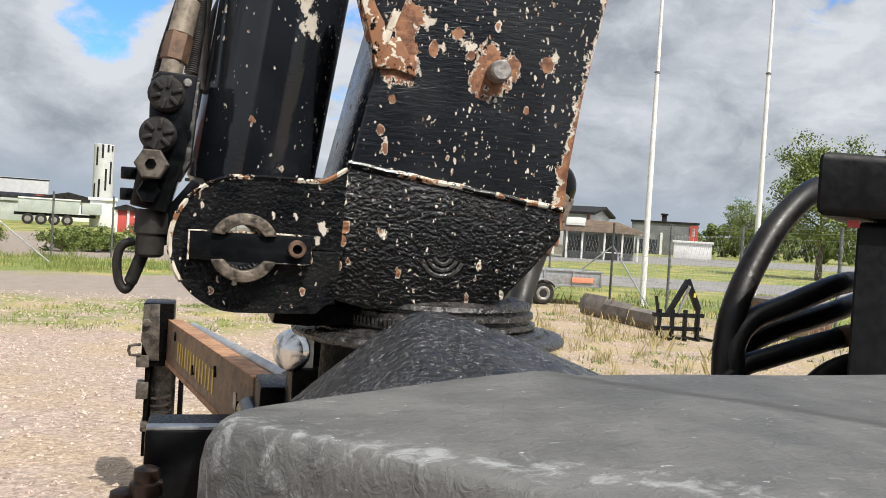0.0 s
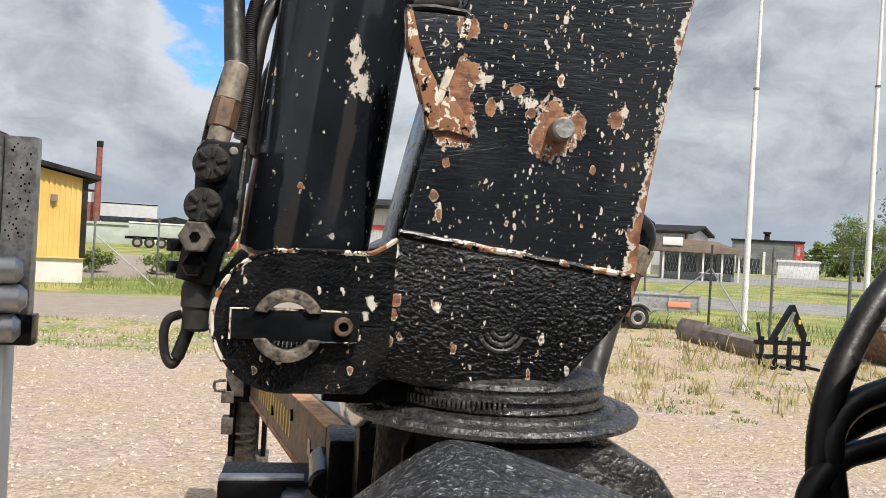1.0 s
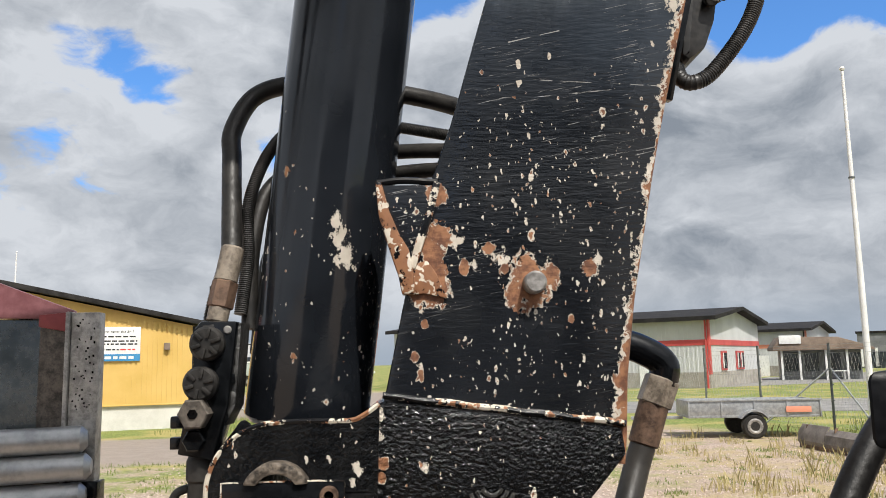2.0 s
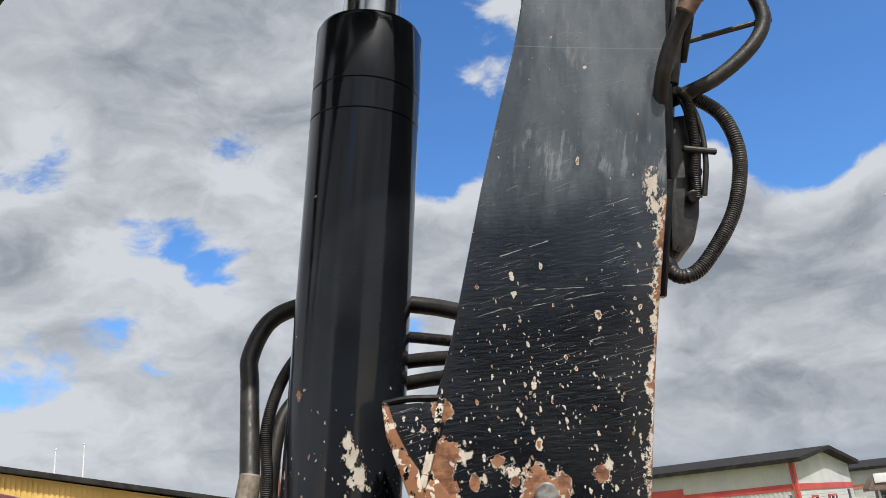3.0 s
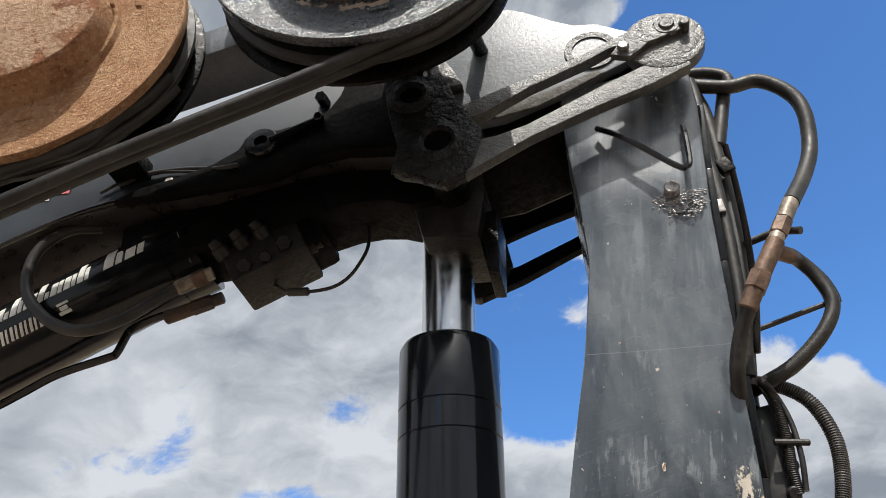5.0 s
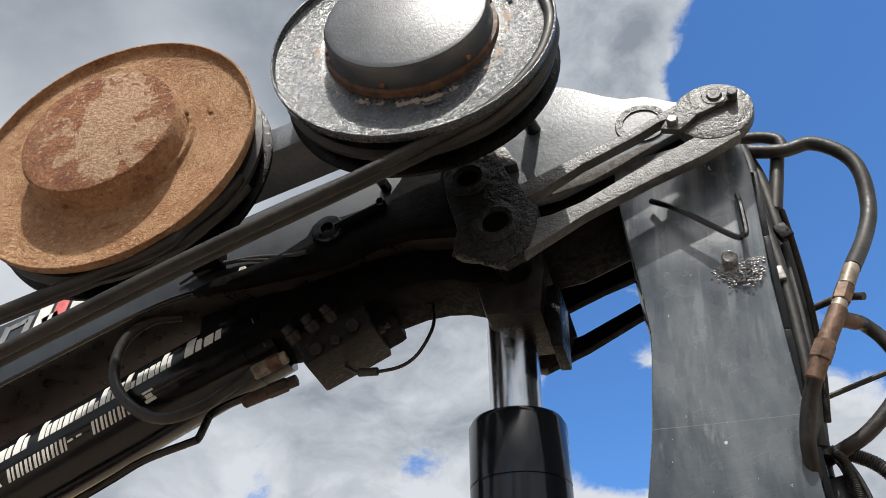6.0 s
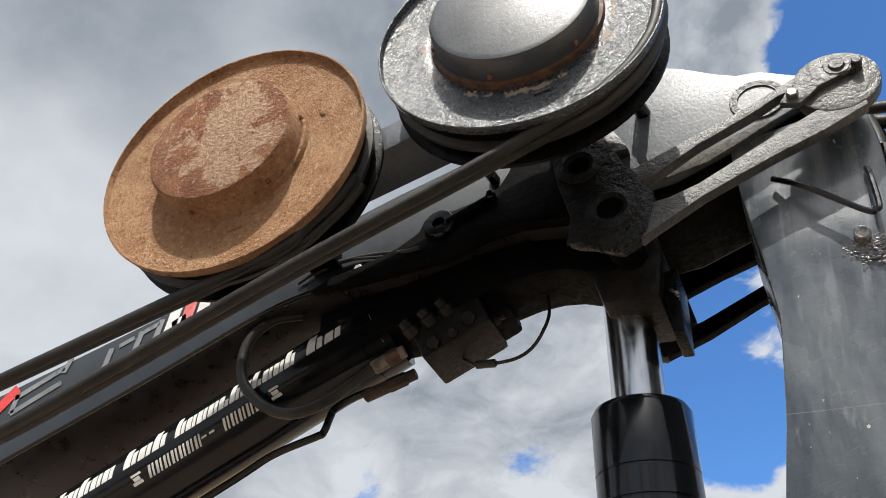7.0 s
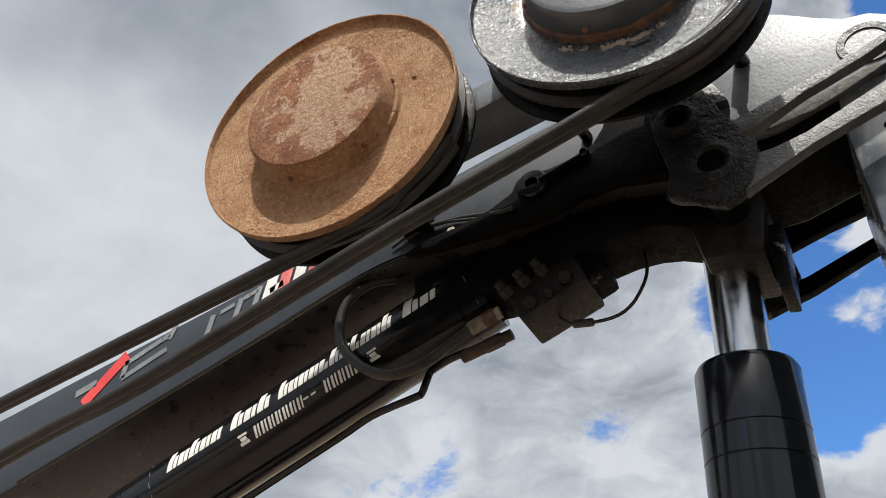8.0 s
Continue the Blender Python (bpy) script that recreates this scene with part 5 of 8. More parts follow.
def rust_disc():
    m, g, p, place = material("orange_rust")
    big = g.noise(place, 7.0, 6, 0.65)
    pits = g.noise(place, 75.0, 6, 0.74)
    fine = g.noise(place, 190.0, 4, 0.7)
    colour = g.mix(g.ramp(big, 0.35, 0.65), rgb(0.50, 0.250, 0.115), rgb(0.70, 0.415, 0.225))
    colour = g.mix(g.ramp(pits, 0.52, 0.68), colour, rgb(0.76, 0.53, 0.33))
    colour = g.mix(g.math("MULTIPLY", g.ramp(pits, 0.46, 0.33), 0.8), colour, rgb(0.23, 0.085, 0.038))
    colour = g.mix(g.math("MULTIPLY", g.ramp(fine, 0.40, 0.28), 0.7), colour, rgb(0.17, 0.065, 0.03))
    # red-brown hub with pale primer left on it, in flakes with a ragged border
    d = g.vmath("LENGTH", g.vmath("MULTIPLY", g.vmath("SUBTRACT", place, (-0.525, 0.855, 3.905)), (0.95, 0.3, 0.62)))
    face = g.ramp(g.math("ADD", g.vmath("LENGTH", g.vmath("SUBTRACT", place, (-0.560, 0.855, 3.892))), g.math("MULTIPLY", g.math("SUBTRACT", fine, 0.5), 0.03)), 0.214, 0.206)
    flake = g.math("ADD", g.math("MULTIPLY", g.noise(place, 15.0, 8, 0.66, 0.4), 0.75), g.math("MULTIPLY", g.noise(place, 70.0, 5, 0.7), 0.25))
    primer = g.math("MULTIPLY", g.ramp(g.math("SUBTRACT", flake, g.math("MULTIPLY", d, 1.35)), 0.342, 0.352), face)
    crumbs = g.math("MULTIPLY", g.ramp(g.noise(place, 58.0, 5, 0.62), 0.60, 0.62), face)
    primer = g.math("MAXIMUM", primer, g.math("MULTIPLY", crumbs, 0.8))
    hub = g.mix(g.ramp(g.noise(place, 24.0, 6, 0.7), 0.38, 0.62), rgb(0.27, 0.092, 0.040), rgb(0.46, 0.195, 0.082))
    colour = g.mix(g.math("MULTIPLY", face, g.ramp(g.noise(place, 6.0, 4), 0.30, 0.52, 0.45, 1.0)), colour, hub)
    colour = g.mix(g.math("MULTIPLY", primer, 0.95), colour, g.mix(g.ramp(pits, 0.4, 0.6), rgb(0.52, 0.31, 0.18), rgb(0.72, 0.49, 0.33)))
    g.put(p.inputs["Base Color"], colour)
    p.inputs["Roughness"].default_value = 0.86
    height = g.math("ADD", g.math("ADD", big, g.math("MULTIPLY", pits, 1.9)), g.math("ADD", g.math("MULTIPLY", fine, 0.7), g.math("MULTIPLY", primer, 0.30)))
    bumped(g, p, height, 1.0, 0.018)
    return m


RUST_DISC = rust_disc()
HUB_RING = plain("hub_ring_rust", (0.035, 0.018, 0.011), (0.15, 0.075, 0.04), 24, (0.5, 0.8), 0, 0.5, 80, 0.004)
RUST_DARK = plain("dark_rust", (0.09, 0.035, 0.018), (0.25, 0.11, 0.055), 20, (0.6, 0.85), 0, 0.6, 80, 0.004)
def reel_black():
    """Glossy black enamel with rust and filler left round the hub's foot."""
    m, g, p, place = material("reel_black_paint")
    big, fine = g.noise(place, 9.0, 5, 0.6), g.noise(place, 240.0, 3, 0.6)
    colour = g.mix(g.ramp(big, 0.36, 0.64), rgb(0.012, 0.016, 0.021), rgb(0.034, 0.041, 0.050))
    drops = g.noise(place, 95.0, 5, 0.68)
    d = g.vmath("LENGTH", g.vmath("SUBTRACT", place, (0.266, 0.955, 4.008)))
    ring = g.math("SUBTRACT", 1.0, g.math("DIVIDE", g.math("ABSOLUTE", g.math("SUBTRACT", d, 0.252)), 0.034))
    ragged = g.math("ADD", ring, g.math("MULTIPLY", g.math("SUBTRACT", g.noise(place, 16.0, 8, 0.75), 0.5), 3.4))
    bare = g.ramp(ragged, 0.92, 1.04)
    colour = g.mix(bare, colour, g.mix(g.noise(place, 45.0, 5, 0.7), rgb(0.14, 0.075, 0.045), rgb(0.50, 0.42, 0.34)))
    g.put(p.inputs["Base Color"], colour)
    g.put(p.inputs["Roughness"], g.math("ADD", g.ramp(drops, 0.35, 0.65, 0.15, 0.32), g.math("ADD", g.math("MULTIPLY", bare, 0.5), g.ramp(d, 0.21, 0.25, 0.16, 0.0))))
    p.inputs["Specular IOR Level"].default_value = 0.8
    # the flange carries a wet, pebbled skin; the hub's cover is smoother
    pebble = g.math("MULTIPLY", drops, g.ramp(d, 0.23, 0.26, 0.10, 1.0))
    bumped(g, p, g.math("ADD", g.math("MULTIPLY", big, 0.3), g.math("ADD", pebble, g.math("MULTIPLY", fine, 0.15))), 0.8, 0.005)
    return m


REEL_BLACK = reel_black()
RUST_C, BLACK_C = (-0.566, 0.920, 3.896), (0.266, 0.955, 4.008)
build_reel(RUST_C, (0.089, -1, -0.057), 0.394, True, "hose reel covered in bright orange rust")
build_reel(BLACK_C, (0.10, -1, -0.03), 0.375, False, "hose reel in glossy black paint with rust at the hub")


def build_reel_bracket():
    t = thing("reel_bracket", (-0.14, 1.2, 3.83), "painted steel arm that carries both hose reels", "bracket")
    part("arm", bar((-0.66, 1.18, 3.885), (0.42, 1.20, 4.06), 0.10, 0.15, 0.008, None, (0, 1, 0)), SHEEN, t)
    for x, z in ((-0.53, 3.893), (0.25, 4.010)):
        part("axle", rod((x, 1.05, z), (x, 1.14, z), 0.06, 24, 0.004), GREASE, t)
    for x in (-0.56, 0.28):
        part("stay", span((x - 0.05, 1.22, 3.94 + 0.16 * x), (x + 0.05, 1.445, 4.00 + 0.16 * x), 0.006), NEAR_BLACK, t)
    part("stop_pin", rod((0.50, 1.43, 4.02), (0.485, 1.32, 3.985), 0.022, 16, 0.004), BLACK, t)
    part("stop_arm", bar((0.52, 1.25, 4.06), (0.485, 1.32, 3.985), 0.02, 0.03, 0.004), BLACK, t)
    return t


build_reel_bracket()

# hoses that run along the boom onto the reels
for k in range(2):
    y = 0.985 + 0.034 * k
    q = -0.004 + 0.022 * k
    c = Vector((-0.560, y, 3.894))
    wrap = [c + Vector((0.362 * math.cos(radians(a)), 0.0008 * (a - 290), 0.362 * math.sin(radians(a)))) for a in (258, 272, 290, 306, 320, 334)]
    hose([(-3.2, y, 3.165 + q), (-1.735, y, 3.361 + q), (-1.193, y, 3.432 + q), (-0.80, y, 3.483 + q), (-0.522, y, 3.519 + q), (-0.40, y, 3.540 + q)] + wrap[3:], 0.0165, "long black hose leading onto the rusty reel", group="hoses along the boom")
    q = -0.008 + 0.016 * k
    c = Vector((0.272, y + 0.02, 4.008))
    wrap = [c + Vector((0.352 * math.cos(radians(a)), 0, 0.352 * math.sin(radians(a)))) for a in (286, 298, 314, 332, 352, 12)]
    hose([(-3.2, y, 2.80 + q), (-1.645, y, 3.176 + q), (-1.146, y, 3.268 + q), (-0.375, y, 3.470 + q), (0.08, y + 0.01, 3.586 + q)] + wrap, 0.0165, "long black hose leading onto the black reel", group="hoses along the boom")


# ---- hoses and junction box on the column's flank ----
def build_junction_box():
    t = thing("junction_box", (0.92, 1.66, 2.56), "black plastic junction cover on the column flank", "junction box")
    m = bmesh.new()
    slab([(0.862, 2.585), (0.880, 2.572), (0.915, 2.60), (0.938, 2.66), (0.968, 2.83), (0.975, 2.885), (0.955, 2.898), (0.905, 2.895)], 1.60, 1.74, 0.014, m)
    part("cover", m, CONDUIT, t)
    for z in (2.70, 2.755, 2.81):
        x = 0.935 + (z - 2.7) * 0.27
        part("cable_gland", rod((x - 0.01, 1.60, z), (x - 0.012, 1.575, z - 0.01), 0.014, 12, 0.003), RUBBER, t)
    part("tie_bar", rod((0.915, 1.56, 2.795), (0.985, 1.565, 2.782), 0.007, 10, 0.002), RUBBER, t)
    return t


build_junction_box()
G = "hoses on the column flank"
hose([(0.895, 1.66, 2.93), (0.93, 1.60, 2.945), (0.985, 1.60, 2.925), (1.03, 1.60, 2.875), (1.045, 1.60, 2.79), (1.025, 1.60, 2.70), (0.99, 1.60, 2.628), (0.925, 1.60, 2.548), (0.885, 1.60, 2.525), (0.862, 1.61, 2.535), (0.858, 1.63, 2.57)], 0.0165, "ribbed conduit in a wide bow beside the column", CONDUIT, 0.0016, "cable_conduit", "conduit", G)
hose([(0.885, 1.585, 2.94), (0.92, 1.575, 2.945), (0.945, 1.57, 2.92), (0.948, 1.57, 2.86), (0.945, 1.572, 2.80), (0.935, 1.575, 2.74), (0.932, 1.585, 2.69)], 0.012, "bent hose entering the junction cover", RUBBER, 0.0015, group=G)
hose([(0.90, 1.60, 3.01), (0.925, 1.58, 2.96), (0.952, 1.57, 2.91), (0.965, 1.57, 2.84), (0.960, 1.57, 2.76), (0.945, 1.575, 2.69)], 0.006, "thin grey cable beside the junction cover", name="signal_cable", category="cable", group=G)
hose([(0.90, 1.60, 2.985), (0.92, 1.58, 2.95), (0.938, 1.57, 2.90), (0.94, 1.57, 2.84)], 0.005, "thin grey cable beside the junction cover", name="signal_cable", category="cable", group=G)
hose([(0.99, 1.50, 3.815), (1.040, 1.52, 3.802), (1.129, 1.52, 3.766), (1.205, 1.52, 3.764), (1.262, 1.52, 3.700), (1.275, 1.52, 3.62), (1.247, 1.52, 3.505), (1.19, 1.49, 3.40), (1.110, 1.43, 3.285)], 0.0195, "thick grey hose bowing out from the column head", group=G)
hose([(1.0, 1.55, 3.88), (1.085, 1.55, 3.871), (1.140, 1.55, 3.838), (1.142, 1.55, 3.79)], 0.017, "short thick hose end at the column head", group=G)
solo("hose_stub", rod((1.125, 1.55, 3.79), (1.048, 1.55, 3.590), 0.019, 14, 0.005), RUBBER, "black capped hose stub hanging at the column head", "hose")
build_hose_end("hose_coupling", (1.030, 1.405, 3.170), (1.112, 1.432, 3.290), 0.019, "brass-coloured hose coupling beside the column")
t_piece = thing("tee_fitting", (0.98, 1.42, 3.03), "rusty tee fitting joining three hoses", "hose fitting")
part("body", rod((1.035, 1.40, 3.175), (0.975, 1.398, 3.095), 0.020, 16, 0.004), FITTING, t_piece)
part("nut", hexnut((0.978, 1.398, 3.10), (0.95, 1.40, 3.062), 0.024), FITTING, t_piece, "red-brown rusty nut")
part("ferrule", rod((0.953, 1.40, 3.066), (0.925, 1.41, 3.028), 0.020, 14, 0.003), FITTING, t_piece)
part("branch", rod((1.02, 1.41, 3.160), (1.075, 1.47, 3.170), 0.018, 14, 0.003), FITTING, t_piece)
hose([(0.930, 1.41, 3.032), (0.90, 1.44, 2.985), (0.875, 1.47, 2.92), (0.875, 1.54, 2.86), (0.90, 1.64, 2.82)], 0.0165, "black hose from the tee fitting to the column", group=G)
hose([(1.07, 1.465, 3.170), (1.105, 1.53, 3.195), (1.135, 1.55, 3.155), (1.143, 1.55, 3.08), (1.10, 1.55, 3.015), (1.02, 1.56, 2.957), (0.95, 1.58, 2.935), (0.88, 1.66, 2.94)], 0.0165, "hose bowing back from the tee fitting", group=G)
hose([(1.115, 1.55, 3.205), (1.148, 1.565, 3.165), (1.158, 1.565, 3.115), (1.157, 1.565, 3.085)], 0.012, "short ribbed sleeve on the bowed hose", CONDUIT, 0.0016, "cable_conduit", "conduit", G)
solo("tie_rod", rod((0.92, 1.58, 3.055), (1.150, 1.56, 3.088), 0.0065, 8, 0.001), RUBBER, "thin black stay between column and hose", "stay")
hose([(0.93, 1.66, 3.40), (0.96, 1.63, 3.34), (1.01, 1.55, 3.28), (1.06, 1.46, 3.235), (1.10, 1.42, 3.20)], 0.009, "thin ribbed conduit crossing to the tee fitting", CONDUIT, 0.002, "cable_conduit", "conduit", G)
for k, (pts, r, lab) in enumerate((
        ([(1.03, 1.50, 3.80), (1.027, 1.50, 3.722), (1.000, 1.50, 3.543), (0.984, 1.50, 3.377), (0.963, 1.50, 3.227), (0.935, 1.50, 3.07), (0.905, 1.52, 2.93)], 0.016, "thick grey hose running down the column flank"),
        ([(1.04, 1.55, 3.84), (1.050, 1.55, 3.72), (1.036, 1.55, 3.557), (1.012, 1.55, 3.370), (0.985, 1.55, 3.220), (0.95, 1.55, 3.084), (0.91, 1.57, 2.93)], 0.019, "thick grey hose running down the column flank"),
        ([(1.03, 1.62, 3.82), (1.035, 1.62, 3.62), (1.01, 1.62, 3.42), (0.98, 1.62, 3.22), (0.94, 1.62, 3.05), (0.91, 1.62, 2.9)], 0.018, "black hose running down the column flank"),
        ([(1.05, 1.50, 3.55), (1.035, 1.50, 3.42), (1.01, 1.50, 3.26), (0.975, 1.50, 3.10), (0.94, 1.52, 2.98)], 0.008, "thin ribbed cable running down the column flank"))):
    hose(pts, r, lab, CONDUIT if k == 3 else RUBBER, 0.0015 if k == 3 else 0.0, group=G)
solo("hose_clamp", bar((1.022, 1.50, 3.505), (1.034, 1.50, 3.462), 0.022, 0.034, 0.004), GREASE, "black clamp holding hoses to the column flank", "clamp")
solo("hose_clamp", span((0.96, 1.475, 3.335), (0.985, 1.60, 3.375), 0.006), STEEL, "steel clamp holding hoses to the column flank", "clamp")

# elbow fitting behind the column
t_elbow = thing("elbow_fitting", (0.9, 2.15, 1.72), "black elbow with a brass hose end behind the column", "hose fitting")
part("elbow", tube([(0.74, 2.12, 1.99), (0.845, 2.15, 2.012), (0.915, 2.15, 1.99), (0.958, 2.15, 1.955), (0.950, 2.15, 1.905)], 0.039, 16), BLACK, t_elbow)
part("nut", hexnut((0.952, 2.15, 1.922), (0.925, 2.15, 1.855), 0.046), BRASS, t_elbow, "olive brass nut")
part("ferrule", rod((0.927, 2.15, 1.86), (0.892, 2.15, 1.755), 0.039, 18, 0.004), FITTING, t_elbow)
hose([(0.895, 2.15, 1.765), (0.86, 2.13, 1.68), (0.80, 2.05, 1.55), (0.74, 1.9, 1.40)], 0.033, "thick hose below the elbow fitting")


# ---- truck parts close to the camera ----
def distance_to(p, poly):
    """Signed distance to a polygon: positive inside."""
    best, inside = 1e9, False
    k = len(poly)
    for i in range(k):
        (ax, ay), (bx, by) = poly[i], poly[(i + 1) % k]
        dx, dy = bx - ax, by - ay
        t = min(1, max(0, ((p[0] - ax) * dx + (p[1] - ay) * dy) / (dx * dx + dy * dy)))
        best = min(best, math.hypot(p[0] - ax - t * dx, p[1] - ay - t * dy))
        if (ay > p[1]) != (by > p[1]) and p[0] < (bx - ax) * (p[1] - ay) / (by - ay) + ax:
            inside = not inside
    return best if inside else -best


def prism(plan, z0, z1, bevel=0.0, bm=None):
    """A block with an outline in plan."""
    c = bmesh.new()
    lo = [c.verts.new((x, y, z0)) for x, y in plan]
    hi = [c.verts.new((x, y, z1)) for x, y in plan]
    c.faces.new(lo[::-1]), c.faces.new(hi)
    k = len(plan)
    for i in range(k):
        c.faces.new((lo[i], lo[(i + 1) % k], hi[(i + 1) % k], hi[i]))
    bmesh.ops.recalc_face_normals(c, faces=c.faces[:])
    rounded(c, None, bevel, 3)
    return into(bm, c)


TRUCK = thing("crane_truck", (0.6, 1.6, 0.0), "parked crane truck with grey mudguard and steel cabinet", "truck")


def build_mudguard():
    plan = [(0.004, 0.640), (0.015, 0.672), (0.055, 0.700), (0.125, 0.742), (0.26, 0.828), (0.43, 0.925), (0.56, 0.962), (0.70, 0.975), (1.0, 0.98), (1.6, 0.98), (1.62, 0.5), (1.6, -0.6), (1.2, -0.62), (0.72, -0.30), (0.40, 0.150), (0.185, 0.440), (0.06, 0.575), (0.02, 0.610)]
    ring = [(p.x, p.y) for p in smooth_line([(x, y, 0) for x, y in plan + plan[:1]], 6)[:-1]]
    cx, cy = 0.80, 0.40
    bm = bmesh.new()
    rows = []
    for q, drop in ((1.0, 0.55), (1.0, 0.060), (0.999, 0.034), (0.995, 0.018), (0.988, 0.008), (0.978, 0.002)) + tuple((0.968 - 0.014 * i, 0.0) for i in range(62)):
        row = []
        for x, y in ring:
            x, y = cx + (x - cx) * q, cy + (y - cy) * q
            # a shallow pressed channel crosses the top
            c = (y - 0.877) + 0.96 * (x - 0.425)
            start = 1 / (1 + math.exp(-(x - 0.395) * 90))
            press = start * (0.0115 / (1 + math.exp(-c * 36))) if drop < 0.05 else 0.0
            row.append(bm.verts.new((x, y, 1.645 + 0.005 * math.sin(x * 5 + 1) - drop - press)))
        rows.append(row)
    k = len(ring)
    for a, b in zip(rows, rows[1:]):
        for i in range(k):
            bm.faces.new((a[i], a[(i + 1) % k], b[(i + 1) % k], b[i]))
    bm.faces.new(rows[-1])
    # the guard stands close before the hood and rises a little to its far side
    for v in bm.verts:
        turn = v.co.x / max(v.co.y, 0.3)
        s = min(max(0.79 - 0.22 * (turn - 0.195), 0.66), 0.80)
        v.co = Vector((v.co.x * s, v.co.y * s, 1.8 + (v.co.z - 1.8) * s))
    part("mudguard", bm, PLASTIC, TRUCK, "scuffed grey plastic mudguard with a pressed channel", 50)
    w = part("wheel", rod((0.55, 0.15, 0.5), (1.0, 0.45, 0.5), 0.5, 32, 0.05), RUBBER, TRUCK)
    part("rim", rod((0.53, 0.137, 0.5), (0.56, 0.157, 0.5), 0.28, 24, 0.02), STEEL, w)
    # added unseen behind the camera so glossy black paint reflects something dark
    part("reflection_block", prism([(-1.5, -2.3), (2.1, -2.3), (2.1, -4.2), (-1.5, -4.2)], 0.55, 3.15, 0.05), BLACK, TRUCK, "unseen dark block behind the camera, added for dark reflections")
    part("chassis", span((0.20, 0.5, 0.62), (1.5, 3.3, 0.98), 0.02), BLACK, TRUCK)


def plastic(name, a, b, fleck=0.3, grain=150.0, band=None, channel=None, rough=(0.42, 0.60), spec=0.5, relief=(0.45, 0.005), lumps=95.0):
    """Moulded plastic with a leathery skin, dust flecks, rubbed patches, a scuffed band and a painted channel shade."""
    m, g, p, place = material(name)
    x, y, z = g.split(place)
    big = g.noise(place, 5.0, 6, 0.65)
    colour = g.mix(g.ramp(big, 0.35, 0.68), rgb(*a), rgb(*b))
    smear = g.noise(g.vmath("MULTIPLY", g.join(g.math("ADD", x, g.math("MULTIPLY", y, 0.5)), y, z), (1.0, 3.2, 1.6)), 24.0, 5, 0.65, 0.8)
    colour = g.mix(g.math("MULTIPLY", g.ramp(smear, 0.60, 0.76), 0.16), colour, rgb(*[0.12 + 1.15 * v for v in b]))
    colour = g.mix(g.math("MULTIPLY", g.ramp(smear, 0.42, 0.30), 0.35), colour, rgb(*[0.6 * v for v in a]))
    wander = g.add("ShaderNodeTexNoise", inputs={"Vector": place, "Scale": 60.0, "Detail": 3.0}).outputs["Color"]
    warped = g.vmath("ADD", place, g.vmath("MULTIPLY", wander, (0.02, 0.02, 0.02)))
    for scale, chance in ((grain, fleck), (grain * 2.2, fleck * 1.2)):
        v = g.add("ShaderNodeTexVoronoi", inputs={"Vector": g.vmath("MULTIPLY", warped, (0.38, 1.0, 1.7)), "Scale": scale})
        r, gg, bb = g.add("ShaderNodeSeparateColor", inputs={0: v.outputs["Color"]}).outputs[:3]
        grit = g.math("MULTIPLY", g.math("LESS_THAN", v.outputs["Distance"], g.math("MULTIPLY", gg, 0.26)), g.math("LESS_THAN", r, chance))
        colour = g.mix(g.math("MULTIPLY", grit, g.math("ADD", g.math("MULTIPLY", bb, 0.7), 0.1)), colour, rgb(0.50, 0.49, 0.48))
    if band:
        # a rubbed pale band along a line in plan
        (ax, ay), (dx, dy), width = band
        off = g.math("ADD", g.math("MULTIPLY", g.math("SUBTRACT", x, ax), -dy), g.math("MULTIPLY", g.math("SUBTRACT", y, ay), dx))
        near = g.math("SUBTRACT", 1.0, g.math("DIVIDE", g.math("ABSOLUTE", off), width))
        blot = g.noise(g.vmath("MULTIPLY", place, (1.0, 1.0, 0.6)), 62.0, 7, 0.68, 0.6)
        rub = g.ramp(g.math("ADD", near, g.math("MULTIPLY", g.math("SUBTRACT", blot, 0.5), 6.0)), 0.5, 1.7)
        rub = g.math("MULTIPLY", rub, g.math("GREATER_THAN", near, -1.6))
        colour = g.mix(g.math("MULTIPLY", rub, 0.42), colour, rgb(0.50, 0.52, 0.53))
        # the channel's shade is put into the colour: a darker strip along its line
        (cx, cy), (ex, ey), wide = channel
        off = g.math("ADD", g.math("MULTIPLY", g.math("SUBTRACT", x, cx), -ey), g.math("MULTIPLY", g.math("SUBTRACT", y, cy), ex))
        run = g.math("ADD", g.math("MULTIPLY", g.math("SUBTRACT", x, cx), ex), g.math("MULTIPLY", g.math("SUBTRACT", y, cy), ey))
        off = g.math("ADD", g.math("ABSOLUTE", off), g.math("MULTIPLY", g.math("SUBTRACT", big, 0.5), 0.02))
        dirt_shade = g.math("MULTIPLY", g.ramp(off, wide * 0.55, wide * 1.25, 1.0, 0.0), g.ramp(run, -0.02, 0.03))
        colour = g.mix(g.math("MULTIPLY", dirt_shade, 0.62), colour, rgb(0.055, 0.053, 0.050))
    g.put(p.inputs["Base Color"], colour)
    g.put(p.inputs["Roughness"], g.ramp(smear, 0.3, 0.7, rough[0], rough[1]))
    p.inputs["Specular IOR Level"].default_value = spec
    leather = g.noise(g.vmath("MULTIPLY", warped, (1.0, 1.0, 0.55)), lumps, 3, 0.6, 0.6)
    bumped(g, p, g.math("ADD", leather, g.math("MULTIPLY", g.noise(place, 210.0, 3), 0.3)), relief[0], relief[1])
    return m


